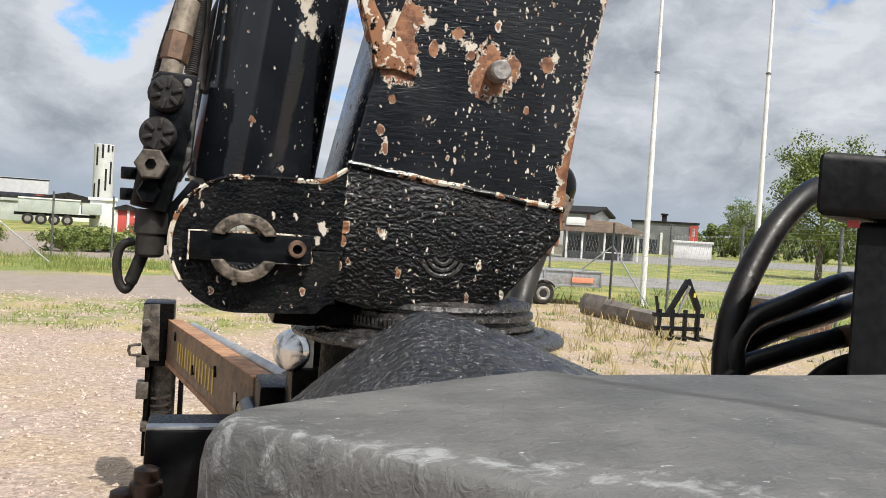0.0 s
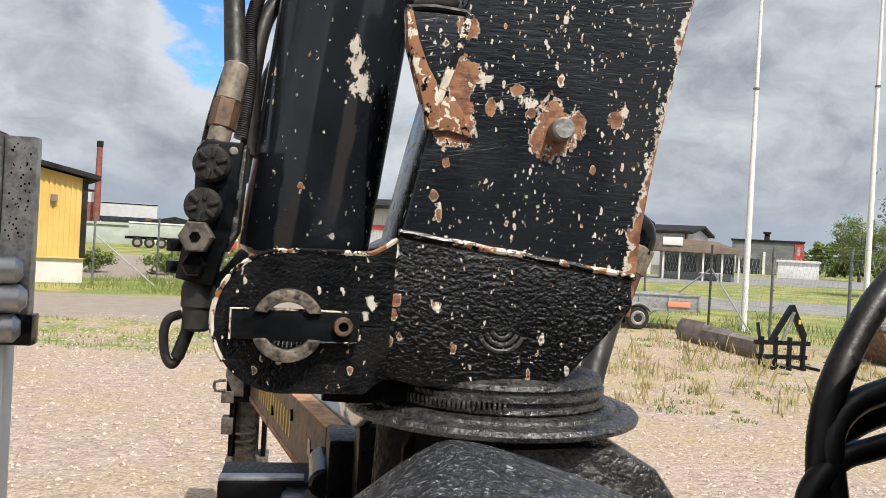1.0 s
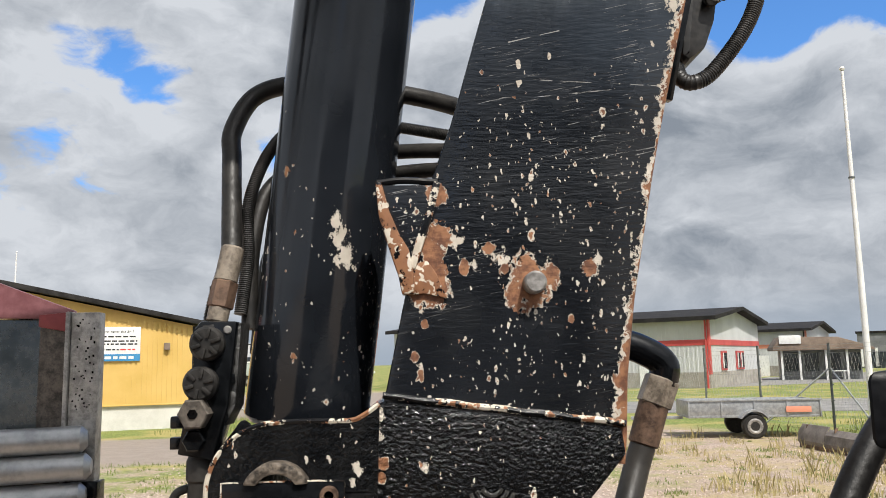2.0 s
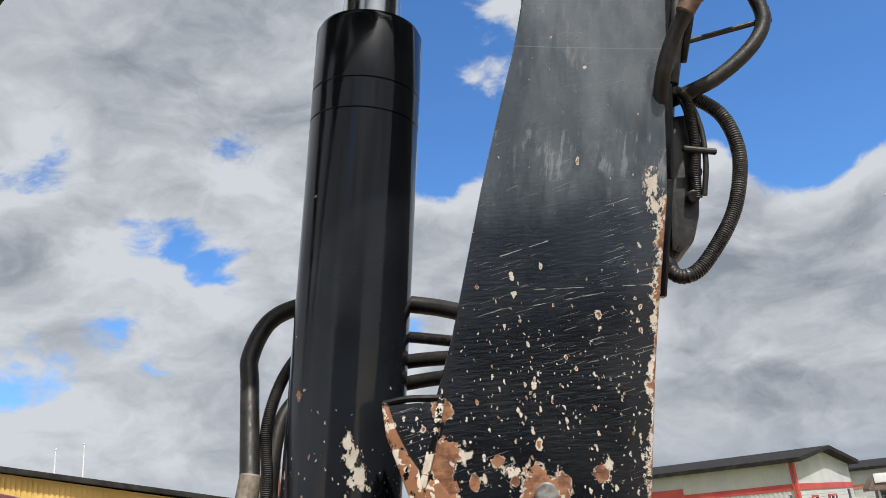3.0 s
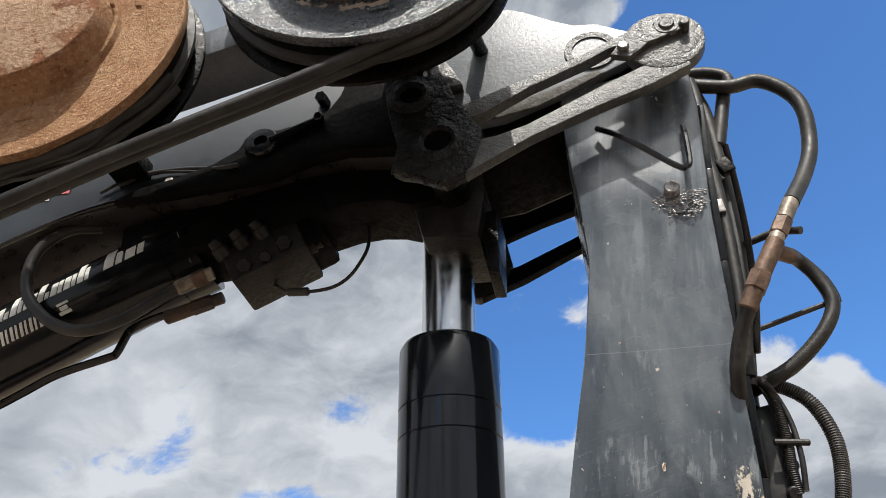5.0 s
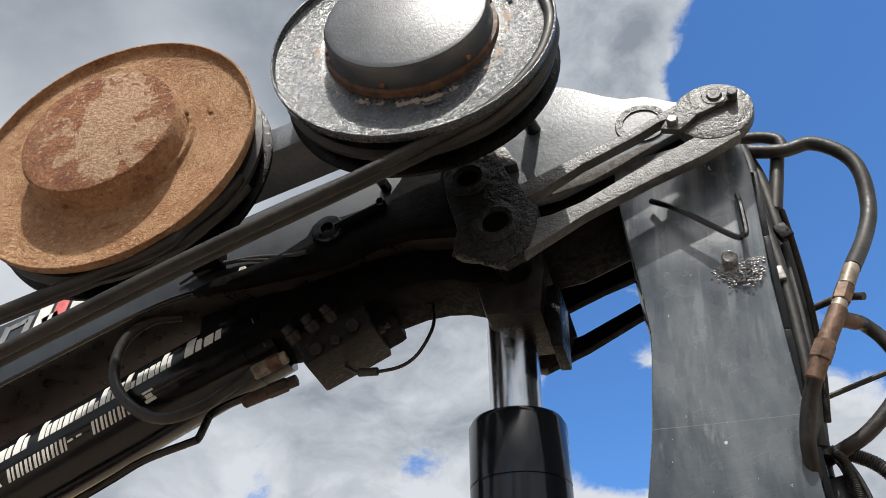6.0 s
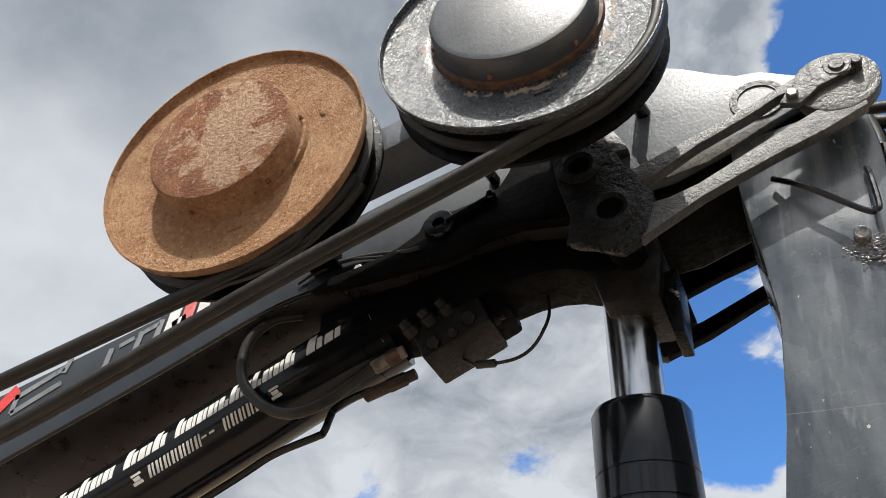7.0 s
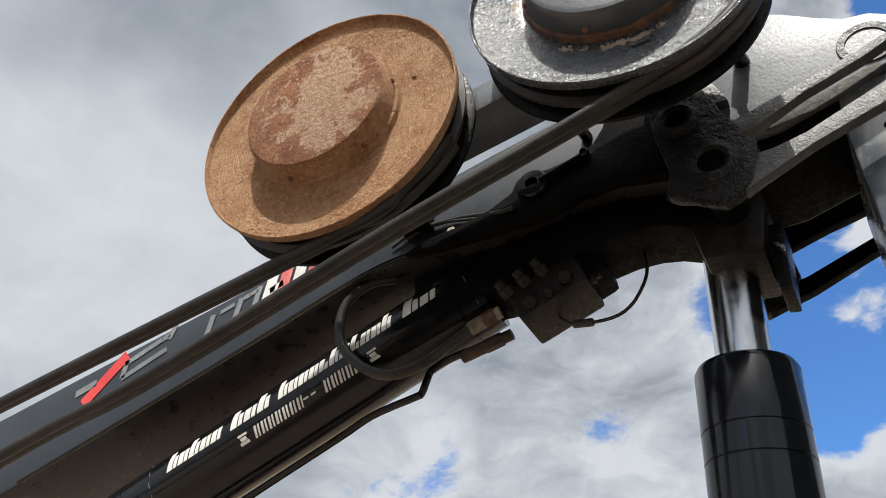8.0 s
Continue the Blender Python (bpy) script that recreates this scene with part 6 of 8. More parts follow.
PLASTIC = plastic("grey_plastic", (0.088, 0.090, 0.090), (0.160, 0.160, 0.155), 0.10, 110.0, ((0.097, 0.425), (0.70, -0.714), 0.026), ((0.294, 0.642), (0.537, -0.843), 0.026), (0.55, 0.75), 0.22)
DARK_PLASTIC = plastic("black_plastic", (0.007, 0.008, 0.011), (0.026, 0.029, 0.036), 0.85, 150.0, None, None, (0.20, 0.40), 0.8, (1.0, 0.012), 120.0)
build_mudguard()


def build_hood():
    """The black peaked cover between mudguard and crane."""
    bm = bmesh.new()
    cx, cy = 0.236, 0.862
    n, rings = 72, []
    for k in range(21):
        r = 0.40 * (k / 20) ** 1.3
        row = []
        for i in range(n):
            a = 2 * math.pi * i / n
            c, s = math.cos(a), math.sin(a)
            slope = (0.37 if c > 0 else 0.93) * c * c + (0.42 if s < 0 else 1.0) * s * s
            z = 1.7115 - slope * (math.sqrt(r * r + 0.0010) - 0.0316) + 0.0025 * math.sin(9 * a) * min(1.0, r * 8)
            row.append(bm.verts.new((max(cx + r * c, 0.092), min(max(cy + r * s, 0.60), 0.95), z)))
        rings.append(row)
    for a, b in zip(rings, rings[1:]):
        for i in range(n):
            bm.faces.new((a[i], a[(i + 1) % n], b[(i + 1) % n], b[i]))
    bm.faces.new(rings[0])
    low = [bm.verts.new((v.co.x, v.co.y, 1.20)) for v in rings[-1]]
    for i in range(n):
        bm.faces.new((rings[-1][i], rings[-1][(i + 1) % n], low[(i + 1) % n], low[i]))
    bmesh.ops.remove_doubles(bm, verts=bm.verts[:], dist=0.0005)
    return part("hood", bm, DARK_PLASTIC, TRUCK, "dusty black peaked rubber hood", 60)


build_hood()


def build_control_box():
    part("box_lid", prism([(0.862, 1.02), (1.60, 0.90), (1.80, 1.42), (1.34, 1.46)], 1.856, 1.952, 0.014), MATT_BLACK, TRUCK, "rounded black lid of the control box")
    part("box_body", prism([(0.952, 1.035), (1.60, 0.93), (1.78, 1.38), (1.44, 1.42)], 0.95, 1.853, 0.012), MATT_BLACK, TRUCK, "black control box")
    part("label_strip", prism([(0.930, 1.03), (0.952, 1.03), (0.955, 1.035), (0.935, 1.035)], 1.842, 1.853), RED, TRUCK)


build_control_box()
GH = "thick hoses at the control box"
solo("hose_sleeve", tube([(1.355, 1.36, 1.655), (1.30, 1.35, 1.651), (1.25, 1.34, 1.645), (1.20, 1.335, 1.636)], 0.0213, 14, 6), WORN_HOSE, "rust-stained brown sleeve on a thick hose", "hose sleeve")
hose([(1.22, 1.44, 1.935), (1.16, 1.42, 1.905), (1.09, 1.40, 1.845), (1.03, 1.38, 1.77), (0.985, 1.36, 1.70), (0.962, 1.35, 1.63), (0.955, 1.34, 1.55), (0.97, 1.34, 1.35)], 0.026, "thick ribbed black hose bowing down from the control box", BLACK_RUBBER, 0.0007, group=GH)
hose([(1.30, 1.42, 1.745), (1.22, 1.38, 1.735), (1.10, 1.36, 1.695), (1.02, 1.35, 1.668), (0.975, 1.34, 1.63), (0.965, 1.33, 1.57), (1.0, 1.33, 1.40)], 0.022, "thick black hose at the control box", BLACK_RUBBER, group=GH)
hose([(1.36, 1.46, 1.70), (1.26, 1.42, 1.68), (1.12, 1.40, 1.645), (1.05, 1.40, 1.615), (1.0, 1.40, 1.57), (0.99, 1.40, 1.45)], 0.022, "thick black hose at the control box", BLACK_RUBBER, group=GH)
hose([(1.36, 1.36, 1.655), (1.25, 1.34, 1.645), (1.14, 1.33, 1.622), (1.04, 1.33, 1.595), (0.98, 1.33, 1.575), (0.92, 1.32, 1.52), (0.92, 1.32, 1.40)], 0.020, "worn black hose with pale print at the control box", BLACK_RUBBER, group=GH)
hose([(1.36, 1.30, 1.60), (1.26, 1.30, 1.60), (1.15, 1.30, 1.57), (1.10, 1.30, 1.50), (1.12, 1.30, 1.35)], 0.022, "thick black hose at the control box", BLACK_RUBBER, group=GH)


def build_truck_side():
    t = TRUCK
    part("panel", span((-2.6, 3.02, 1.25), (-0.90, 3.06, 2.16), 0.004), MIRROR_STEEL, t, "polished steel panel that mirrors the yard")
    part("top_strip", slab([(-2.6, 2.70), (-1.24, 2.318), (-0.895, 2.185), (-0.895, 2.155), (-2.6, 2.20)], 3.0, 3.03, 0.003), MAROON, t, "faded maroon top strip")
    part("side_post", span((-0.990, 2.95, 1.52), (-0.897, 2.995, 2.125), 0.008), DIRT_STEEL, t, "dark dented steel post")
    part("red_corner", slab([(-0.992, 2.168), (-0.897, 2.176), (-0.897, 2.108), (-0.992, 2.126)], 2.944, 3.0, 0.004), RED_DULL, t, "faded red cap")
    part("strip", span((-0.878, 2.94, 1.52), (-0.780, 2.995, 2.174), 0.006), STRIP_STEEL, t, "stained perforated steel strip")
    rnd = random.Random(21)
    for k in range(46):
        x, z = rnd.uniform(-0.865, -0.795), rnd.uniform(1.84, 2.15)
        part("slot", rod((x, 2.9395, z), (x + 0.001, 2.9385, z), rnd.uniform(0.002, 0.0042), 8), HOLE, t)
    part("corner_post", span((-0.895, 2.93, 1.30), (-0.880, 3.04, 2.177), 0.004), STRIP_STEEL, t)
    for z, x in ((1.745, -0.79), (1.655, -0.775), (1.560, -0.79)):
        part("guard_tube", rod((-2.4, 2.55, z - 0.03), (x, 2.90, z), 0.045, 20, 0.02), GALV, t, "pale grey guard tube")
    part("lower_panel", span((-2.6, 2.95, 0.30), (-0.85, 3.05, 1.50), 0.006), WHITE_PAINT, t)
    part("post_base", span((-0.90, 2.93, 1.50), (-0.765, 3.0, 1.60), 0.004), BLACK, t)


MIRROR_STEEL = plain("polished_steel", (0.060, 0.066, 0.066), (0.15, 0.155, 0.15), 3, (0.16, 0.34), 1.0, 0.05, 30, 0.002)
STRIP_STEEL = plain("perforated_steel", (0.22, 0.21, 0.20), (0.52, 0.50, 0.47), 18, (0.3, 0.55), 0.2, 0.4, 90, 0.003)
RED_DULL = plain("faded_red_paint", (0.22, 0.035, 0.04), (0.32, 0.06, 0.06), 6, (0.35, 0.5), 0, 0.2, 40, 0.002)
MAROON = plain("faded_maroon", (0.14, 0.045, 0.05), (0.24, 0.10, 0.11), 4, (0.3, 0.5), 0, 0.2, 40, 0.002)
build_truck_side()

# ---- ground ----
def ground_material():
    m, g, p, place = material("yard_ground")
    x, y, z = g.split(place)
    wob = g.math("MULTIPLY", g.math("SUBTRACT", g.noise(place, 0.35, 5, 0.6), 0.5), 5.0)
    yy = g.math("ADD", y, wob)
    stone = g.add("ShaderNodeTexVoronoi", inputs={"Vector": place, "Scale": 16.0})
    tone = g.add("ShaderNodeSeparateColor", inputs={0: stone.outputs["Color"]}).outputs[0]
    small = g.add("ShaderNodeTexVoronoi", inputs={"Vector": place, "Scale": 45.0})
    tone2 = g.add("ShaderNodeSeparateColor", inputs={0: small.outputs["Color"]}).outputs[0]
    gravel = g.mix(g.math("ADD", g.math("MULTIPLY", tone, 0.45), g.math("MULTIPLY", tone2, 0.55)), rgb(0.20, 0.148, 0.120), rgb(0.49, 0.395, 0.335))
    gravel = g.mix(g.ramp(g.noise(place, 0.6, 6, 0.6), 0.4, 0.65), gravel, g.mix(tone2, rgb(0.25, 0.187, 0.122), rgb(0.45, 0.36, 0.255)))
    blade = g.noise(place, 9.0, 6, 0.7)
    grass = g.mix(g.ramp(blade, 0.35, 0.65), rgb(0.085, 0.125, 0.024), rgb(0.23, 0.27, 0.065))
    grass = g.mix(g.ramp(g.noise(place, 0.5, 4), 0.42, 0.66), grass, rgb(0.34, 0.29, 0.10))
    dirt_shade = g.mix(g.noise(place, 2.5, 6, 0.65), rgb(0.19, 0.155, 0.13), rgb(0.34, 0.29, 0.25))
    # where what lies: strips across the yard, differing left and right of the crane
    left = g.ramp(g.math("ADD", x, g.math("MULTIPLY", wob, 0.6)), 3.0, 6.0, 1.0, 0.0)

    def band(a, b, soft=0.8):
        return g.math("MULTIPLY", g.ramp(yy, a - soft, a + soft), g.ramp(yy, b - soft, b + soft, 1.0, 0.0))

    tufts = g.math("MULTIPLY", g.ramp(g.noise(place, 1.4, 7, 0.7), 0.50, 0.60), g.ramp(y, 8.0, 13.0))
    lt = g.math("MULTIPLY", band(13.5, 18.2), g.ramp(g.noise(place, 1.1, 6, 0.7), 0.38, 0.58))
    colour = g.mix(g.math("MULTIPLY", tufts, 0.55), gravel, grass)
    colour_l = g.mix(band(18.0, 24.5), g.mix(lt, gravel, grass), dirt_shade)
    colour_l = g.mix(band(24.5, 33.0), colour_l, grass)
    colour_l = g.mix(band(33.0, 60.0), colour_l, dirt_shade)
    colour_l = g.mix(g.ramp(yy, 58.0, 66.0), colour_l, grass)
    fence = g.math("ADD", g.math("MULTIPLY", x, 0.95), g.math("MULTIPLY", y, 0.55))
    straw = g.math("MULTIPLY", g.ramp(g.noise(place, 0.9, 6, 0.65), 0.44, 0.60), g.ramp(y, 6.0, 11.0, 0.0, 0.6))
    colour = g.mix(straw, colour, g.mix(blade, rgb(0.27, 0.20, 0.085), rgb(0.46, 0.37, 0.18)))
    colour_r = g.mix(g.ramp(g.math("ADD", fence, g.math("MULTIPLY", wob, 0.3)), 20.0, 22.0), colour, grass)
    colour_r = g.mix(g.ramp(yy, 24.5, 25.5), colour_r, grass)
    colour = g.mix(left, colour_r, colour_l)
    g.put(p.inputs["Base Color"], colour)
    p.inputs["Roughness"].default_value = 0.93
    h = g.math("ADD", g.math("SUBTRACT", 1.0, stone.outputs["Distance"]), g.math("MULTIPLY", blade, 0.6))
    bumped(g, p, h, 0.8, 0.03)
    return m


def build_ground():
    bm = bmesh.new()
    edge = [-2600, -600, -200, -80, -40, -20, -10, 0, 10, 20, 40, 80, 200, 600, 2600]
    rows = [[bm.verts.new((x, y, 0.0)) for x in edge] for y in edge]
    for a, b in zip(rows, rows[1:]):
        for i in range(len(edge) - 1):
            bm.faces.new((a[i], a[i + 1], b[i + 1], b[i]))
    return solo("ground", bm, ground_material(), "pinkish gravel yard with weeds, grass strips and worn dirt", "ground", kind="structure")


build_ground()
ASPHALT = plain("old_asphalt", (0.16, 0.155, 0.15), (0.27, 0.26, 0.25), 1.2, (0.8, 0.95), 0, 0.4, 25, 0.01)
GRASS_LEAF = plain("grass_blades", (0.090, 0.135, 0.025), (0.23, 0.27, 0.07), 3, (0.6, 0.8), 0, 0.1, 30, 0.002, vary=0.3)
DRY_LEAF = plain("dry_stalks", (0.27, 0.22, 0.085), (0.46, 0.39, 0.19), 3, (0.6, 0.8), 0, 0.1, 30, 0.002)
LEAF = plain("tree_leaves", (0.075, 0.115, 0.024), (0.20, 0.245, 0.060), 0.9, (0.45, 0.65), 0, 0.1, 9, 0.002)
BARK = plain("bark", (0.06, 0.048, 0.036), (0.15, 0.125, 0.10), 3, (0.8, 0.95), 0, 0.8, 20, 0.02)


def road(outline, name, label):
    bm = bmesh.new()
    f = bm.faces.new([bm.verts.new((x, y, 0.012)) for x, y in outline])
    r = bmesh.ops.extrude_face_region(bm, geom=[f])
    bmesh.ops.translate(bm, verts=[v for v in r["geom"] if isinstance(v, bmesh.types.BMVert)], vec=(0, 0, -0.05))
    return solo(name, bm, ASPHALT, label, "road", kind="structure")


road([(5, 31.5), (26, 27.5), (60, 24.0), (60, 33.0), (26, 37.0), (5, 40.0)], "road", "grey worn asphalt road beyond the fence")
road([(20, 55), (40, 64), (140, 92), (140, 112), (60, 100), (14, 62)], "pavement", "grey asphalt forecourt before the halls")
rnd = random.Random(21)


def tuft_field(name, spots, mat, label, height, count):
    """Many blades of grass, as one mesh."""
    verts, faces = [], []
    for cx, cy, rad in spots:
        for _ in range(count):
            a, r = rnd.uniform(0, 6.283), rad * math.sqrt(rnd.random())
            x, y = cx + r * math.cos(a), cy + r * math.sin(a)
            h, w = height * rnd.uniform(0.25, 1.1) * (1 - 0.7 * r / rad) * min(1.4, 0.35 + 2.2 * rad), rnd.uniform(0.004, 0.012)
            b = rnd.uniform(0, 6.283)
            dx, dy = math.cos(b), math.sin(b)
            lx, ly = rnd.uniform(-0.4, 0.4) * h, rnd.uniform(-0.4, 0.4) * h
            k = len(verts)
            verts += [(x - w * dx, y - w * dy, 0), (x + w * dx, y + w * dy, 0), (x + lx * 0.4 + w * 0.6 * dx, y + ly * 0.4 + w * 0.6 * dy, h * 0.6), (x + lx, y + ly, h)]
            faces += [(k, k + 1, k + 2), (k, k + 2, k + 3)]
    me = bpy.data.meshes.new(name)
    me.from_pydata(verts, [], faces)
    me.materials.append(mat)
    return tagged(new(name, me), label, "grass", kind="stuff")


spots = [(rnd.uniform(-7, 1.5), rnd.uniform(13.2, 18.0), rnd.uniform(0.12, 0.45)) for _ in range(70)]
spots += [(rnd.uniform(3.5, 11), rnd.uniform(9, 20), 0.06 + 0.36 * rnd.random() ** 2) for _ in range(110)]
tuft_field("weeds", spots, GRASS_LEAF, "low green weeds growing in gravel", 0.13, 40)
tuft_field("dry_grass", [(rnd.uniform(4.5, 11), rnd.uniform(9, 21), rnd.uniform(0.15, 0.5)) for _ in range(70)], DRY_LEAF, "dry yellow grass stalks in gravel", 0.42, 34)
tuft_field("grass_verge", [(rnd.uniform(-7, 2.5), rnd.uniform(25.5, 33), rnd.uniform(0.4, 1.1)) for _ in range(60)] + [(rnd.uniform(11.4, 26), rnd.uniform(12, 27), rnd.uniform(0.4, 1.0)) for _ in range(90)], GRASS_LEAF, "green grass verge beyond the yard", 0.28, 80)

# loose stones of the gravel yard
stones = bmesh.new()
sv, sf = [], []
for _ in range(15000):
    x, y = rnd.uniform(-4.5, 9.0), rnd.uniform(5.0, 19.0)
    s = 0.010 + 0.028 * rnd.random() ** 2
    k = len(sv)
    for dx, dy, dz in ((1, 0, 0.1), (0, 1, 0.1), (-1, 0, 0.1), (0, -1, 0.1), (0, 0, 0.9)):
        sv.append((x + s * dx * rnd.uniform(0.7, 1.2), y + s * dy * rnd.uniform(0.7, 1.2), s * dz * rnd.uniform(0.6, 1.0)))
    sf += [(k, k + 1, k + 4), (k + 1, k + 2, k + 4), (k + 2, k + 3, k + 4), (k + 3, k, k + 4)]
stones.free()
me = bpy.data.meshes.new("gravel_stones")
me.from_pydata(sv, [], sf)
me.materials.append(plain("gravel_stone", (0.20, 0.145, 0.115), (0.62, 0.51, 0.43), 30, (0.8, 0.95), 0, 0.3, 60, 0.004))
tagged(new("gravel_stones", me), "loose pinkish gravel stones on the yard", "gravel", kind="stuff")


# ---- fence, poles ----
def build_post(x, y, braces=(), h=2.3):
    t = thing("fence_post", (x, y, 0), "dark steel fence post of the yard fence", "fence post", "posts of the yard fence")
    part("post", rod((x, y, 0), (x, y, h), 0.035, 12, 0.006), POST, t)
    part("cap", rod((x, y, h), (x, y, h + 0.02), 0.04, 12, 0.006), POST, t)
    for k in range(5):
        part("clip", span((x - 0.05, y - 0.045, 0.35 + 0.42 * k), (x + 0.05, y - 0.030, 0.38 + 0.42 * k), 0.003), POST, t)
    for bx, by in braces:
        part("brace", rod((x, y, 1.65), (bx, by, 0.02), 0.024, 10, 0.004), GALV, t, "pale diagonal brace")
    return t


ROW_A = [(11.6, 22.1), (11.75, 19.2), (11.75, 16.2), (11.8, 13.2), (11.85, 10.2), (11.9, 7.2)]
ROW_B = [(11.6, 22.1), (11.0, 25.3), (10.45, 28.5), (9.8, 32.0), (9.2, 35.5)]
for p in ROW_A[1:] + ROW_B[1:]:
    build_post(*p)
build_post(11.6, 22.1, ((11.75, 20.1), (9.9, 22.9)))
ROW_L = [(-6.62, 28.3), (-5.05, 30.8), (-3.4, 33.4), (-1.8, 36.0), (-0.2, 38.6), (1.4, 41.2)]
build_post(-6.62, 28.3, ((-4.60, 28.1),))
for p in ROW_L[1:]:
    build_post(*p)


def build_wire(row, label):
    """Chain-link fence cloth: crossing wires strung between the posts."""
    t = bmesh.new()
    for (x0, y0), (x1, y1) in zip(row, row[1:]):
        length = math.hypot(x1 - x0, y1 - y0)
        for z in (0.08, 0.75, 1.42, 2.05, 2.18, 2.27):
            bar((x0, y0, z), (x1, y1, z), 0.005, 0.005, 0, t)
        n = int(length / 0.16)
        for k in range(n):
            a, b = k / n, (k + 5) / n
            for u, v in ((a, b), (b, a)):
                if max(u, v) <= 1:
                    bar((x0 + (x1 - x0) * u, y0 + (y1 - y0) * u, 0.06), (x0 + (x1 - x0) * v, y0 + (y1 - y0) * v, 2.05), 0.003, 0.003, 0, t)
    return solo("fence_wire", t, GALV, label, "fence wire", kind="stuff")


build_wire(ROW_A, "thin galvanised wire cloth of the yard fence")
build_wire(ROW_B, "thin galvanised wire cloth of the yard fence")


def build_flagpole(x, y, h, r):
    t = thing("flagpole", (x, y, 0), "tall white flagpole standing in grass", "flagpole", "white flagpoles")
    part("pole", lathe([(0, 0), (r, 0), (r * 0.92, h * 0.4), (r * 0.45, h), (0, h)], (x, y, 0), (x, y, 20), 20), WHITE_PAINT, t)
    part("ball", lathe([(0, 0), (0.05, 0.01), (0.07, 0.06), (0.05, 0.11), (0, 0.12)], (x, y, h), (x, y, h + 1), 14), WHITE_PAINT, t)
    part("cleat_ring", lathe([(r * 0.75, 0), (r * 0.75 + 0.02, 0.01), (r * 0.75 + 0.02, 0.05), (r * 0.75, 0.06)], (x, y, h * 0.69), (x, y, 30), 14), POST, t)
    return t


build_flagpole(12.0, 20.9, 9.55, 0.085)
build_flagpole(16.3, 21.75, 10.4, 0.085)
build_flagpole(-25.3, 54.3, 9.7, 0.09)
build_flagpole(-27.2, 54.3, 9.5, 0.09)


# ---- buildings ----
def cladding(name, a, b, pitch=0.2):
    m, g, p, place = material(name)
    colour = g.mix(g.ramp(g.noise(place, 0.7, 5), 0.35, 0.65), rgb(*a), rgb(*b))
    g.put(p.inputs["Base Color"], colour)
    p.inputs["Roughness"].default_value = 0.5
    bumped(g, p, g.noise(place, 20.0, 3), 0.1, 0.003)
    return m


YELLOW = cladding("yellow_cladding", (0.58, 0.385, 0.105), (0.66, 0.45, 0.145))
GREY_WALL = cladding("grey_cladding", (0.50, 0.51, 0.52), (0.57, 0.58, 0.59))
RED_WALL = cladding("red_cladding", (0.45, 0.06, 0.06), (0.55, 0.09, 0.08))
ORANGE_BAND = cladding("salmon_band", (0.62, 0.23, 0.14), (0.68, 0.28, 0.18))
PLINTH = plain("pale_plinth", (0.55, 0.53, 0.49), (0.66, 0.64, 0.60), 2, (0.8, 0.9), 0, 0.2, 30, 0.004)
BLOCK = plain("stone_block", (0.26, 0.24, 0.21), (0.42, 0.39, 0.35), 1.5, (0.8, 0.95), 0, 0.4, 20, 0.01, vary=0.5)
ROOF = plain("dark_roof", (0.012, 0.011, 0.011), (0.036, 0.034, 0.033), 2, (0.7, 0.9), 0, 0.2, 20, 0.005, spec=0.15)
BROWN_ROOF = plain("brown_roof", (0.15, 0.11, 0.085), (0.24, 0.18, 0.14), 2, (0.7, 0.9), 0, 0.3, 10, 0.01)
GLASS = plain("window_glass", (0.02, 0.025, 0.03), (0.05, 0.06, 0.07), 1, (0.05, 0.12), 0, 0.02, 10, 0.001)
DARK_WALL = cladding("dark_grey_cladding", (0.13, 0.135, 0.14), (0.19, 0.195, 0.20))
BROWN_WALL = cladding("brown_red_cladding", (0.19, 0.055, 0.05), (0.26, 0.09, 0.075))


def ribs(bm, p0, p1, z0, z1, pitch, proud=0.03):
    """Upright ribs of metal cladding between two plan points; z1 may vary along the wall."""
    (x0, y0), (x1, y1) = p0, p1
    length = math.hypot(x1 - x0, y1 - y0)
    n = int(length / pitch)
    for k in range(n):
        u = (k + 0.5) / n
        x, y = x0 + (x1 - x0) * u, y0 + (y1 - y0) * u
        top = z1(u) if callable(z1) else z1
        bar((x, y, z0), (x, y, top), pitch * 0.5, proud, 0, bm, (x1 - x0, y1 - y0, 0))


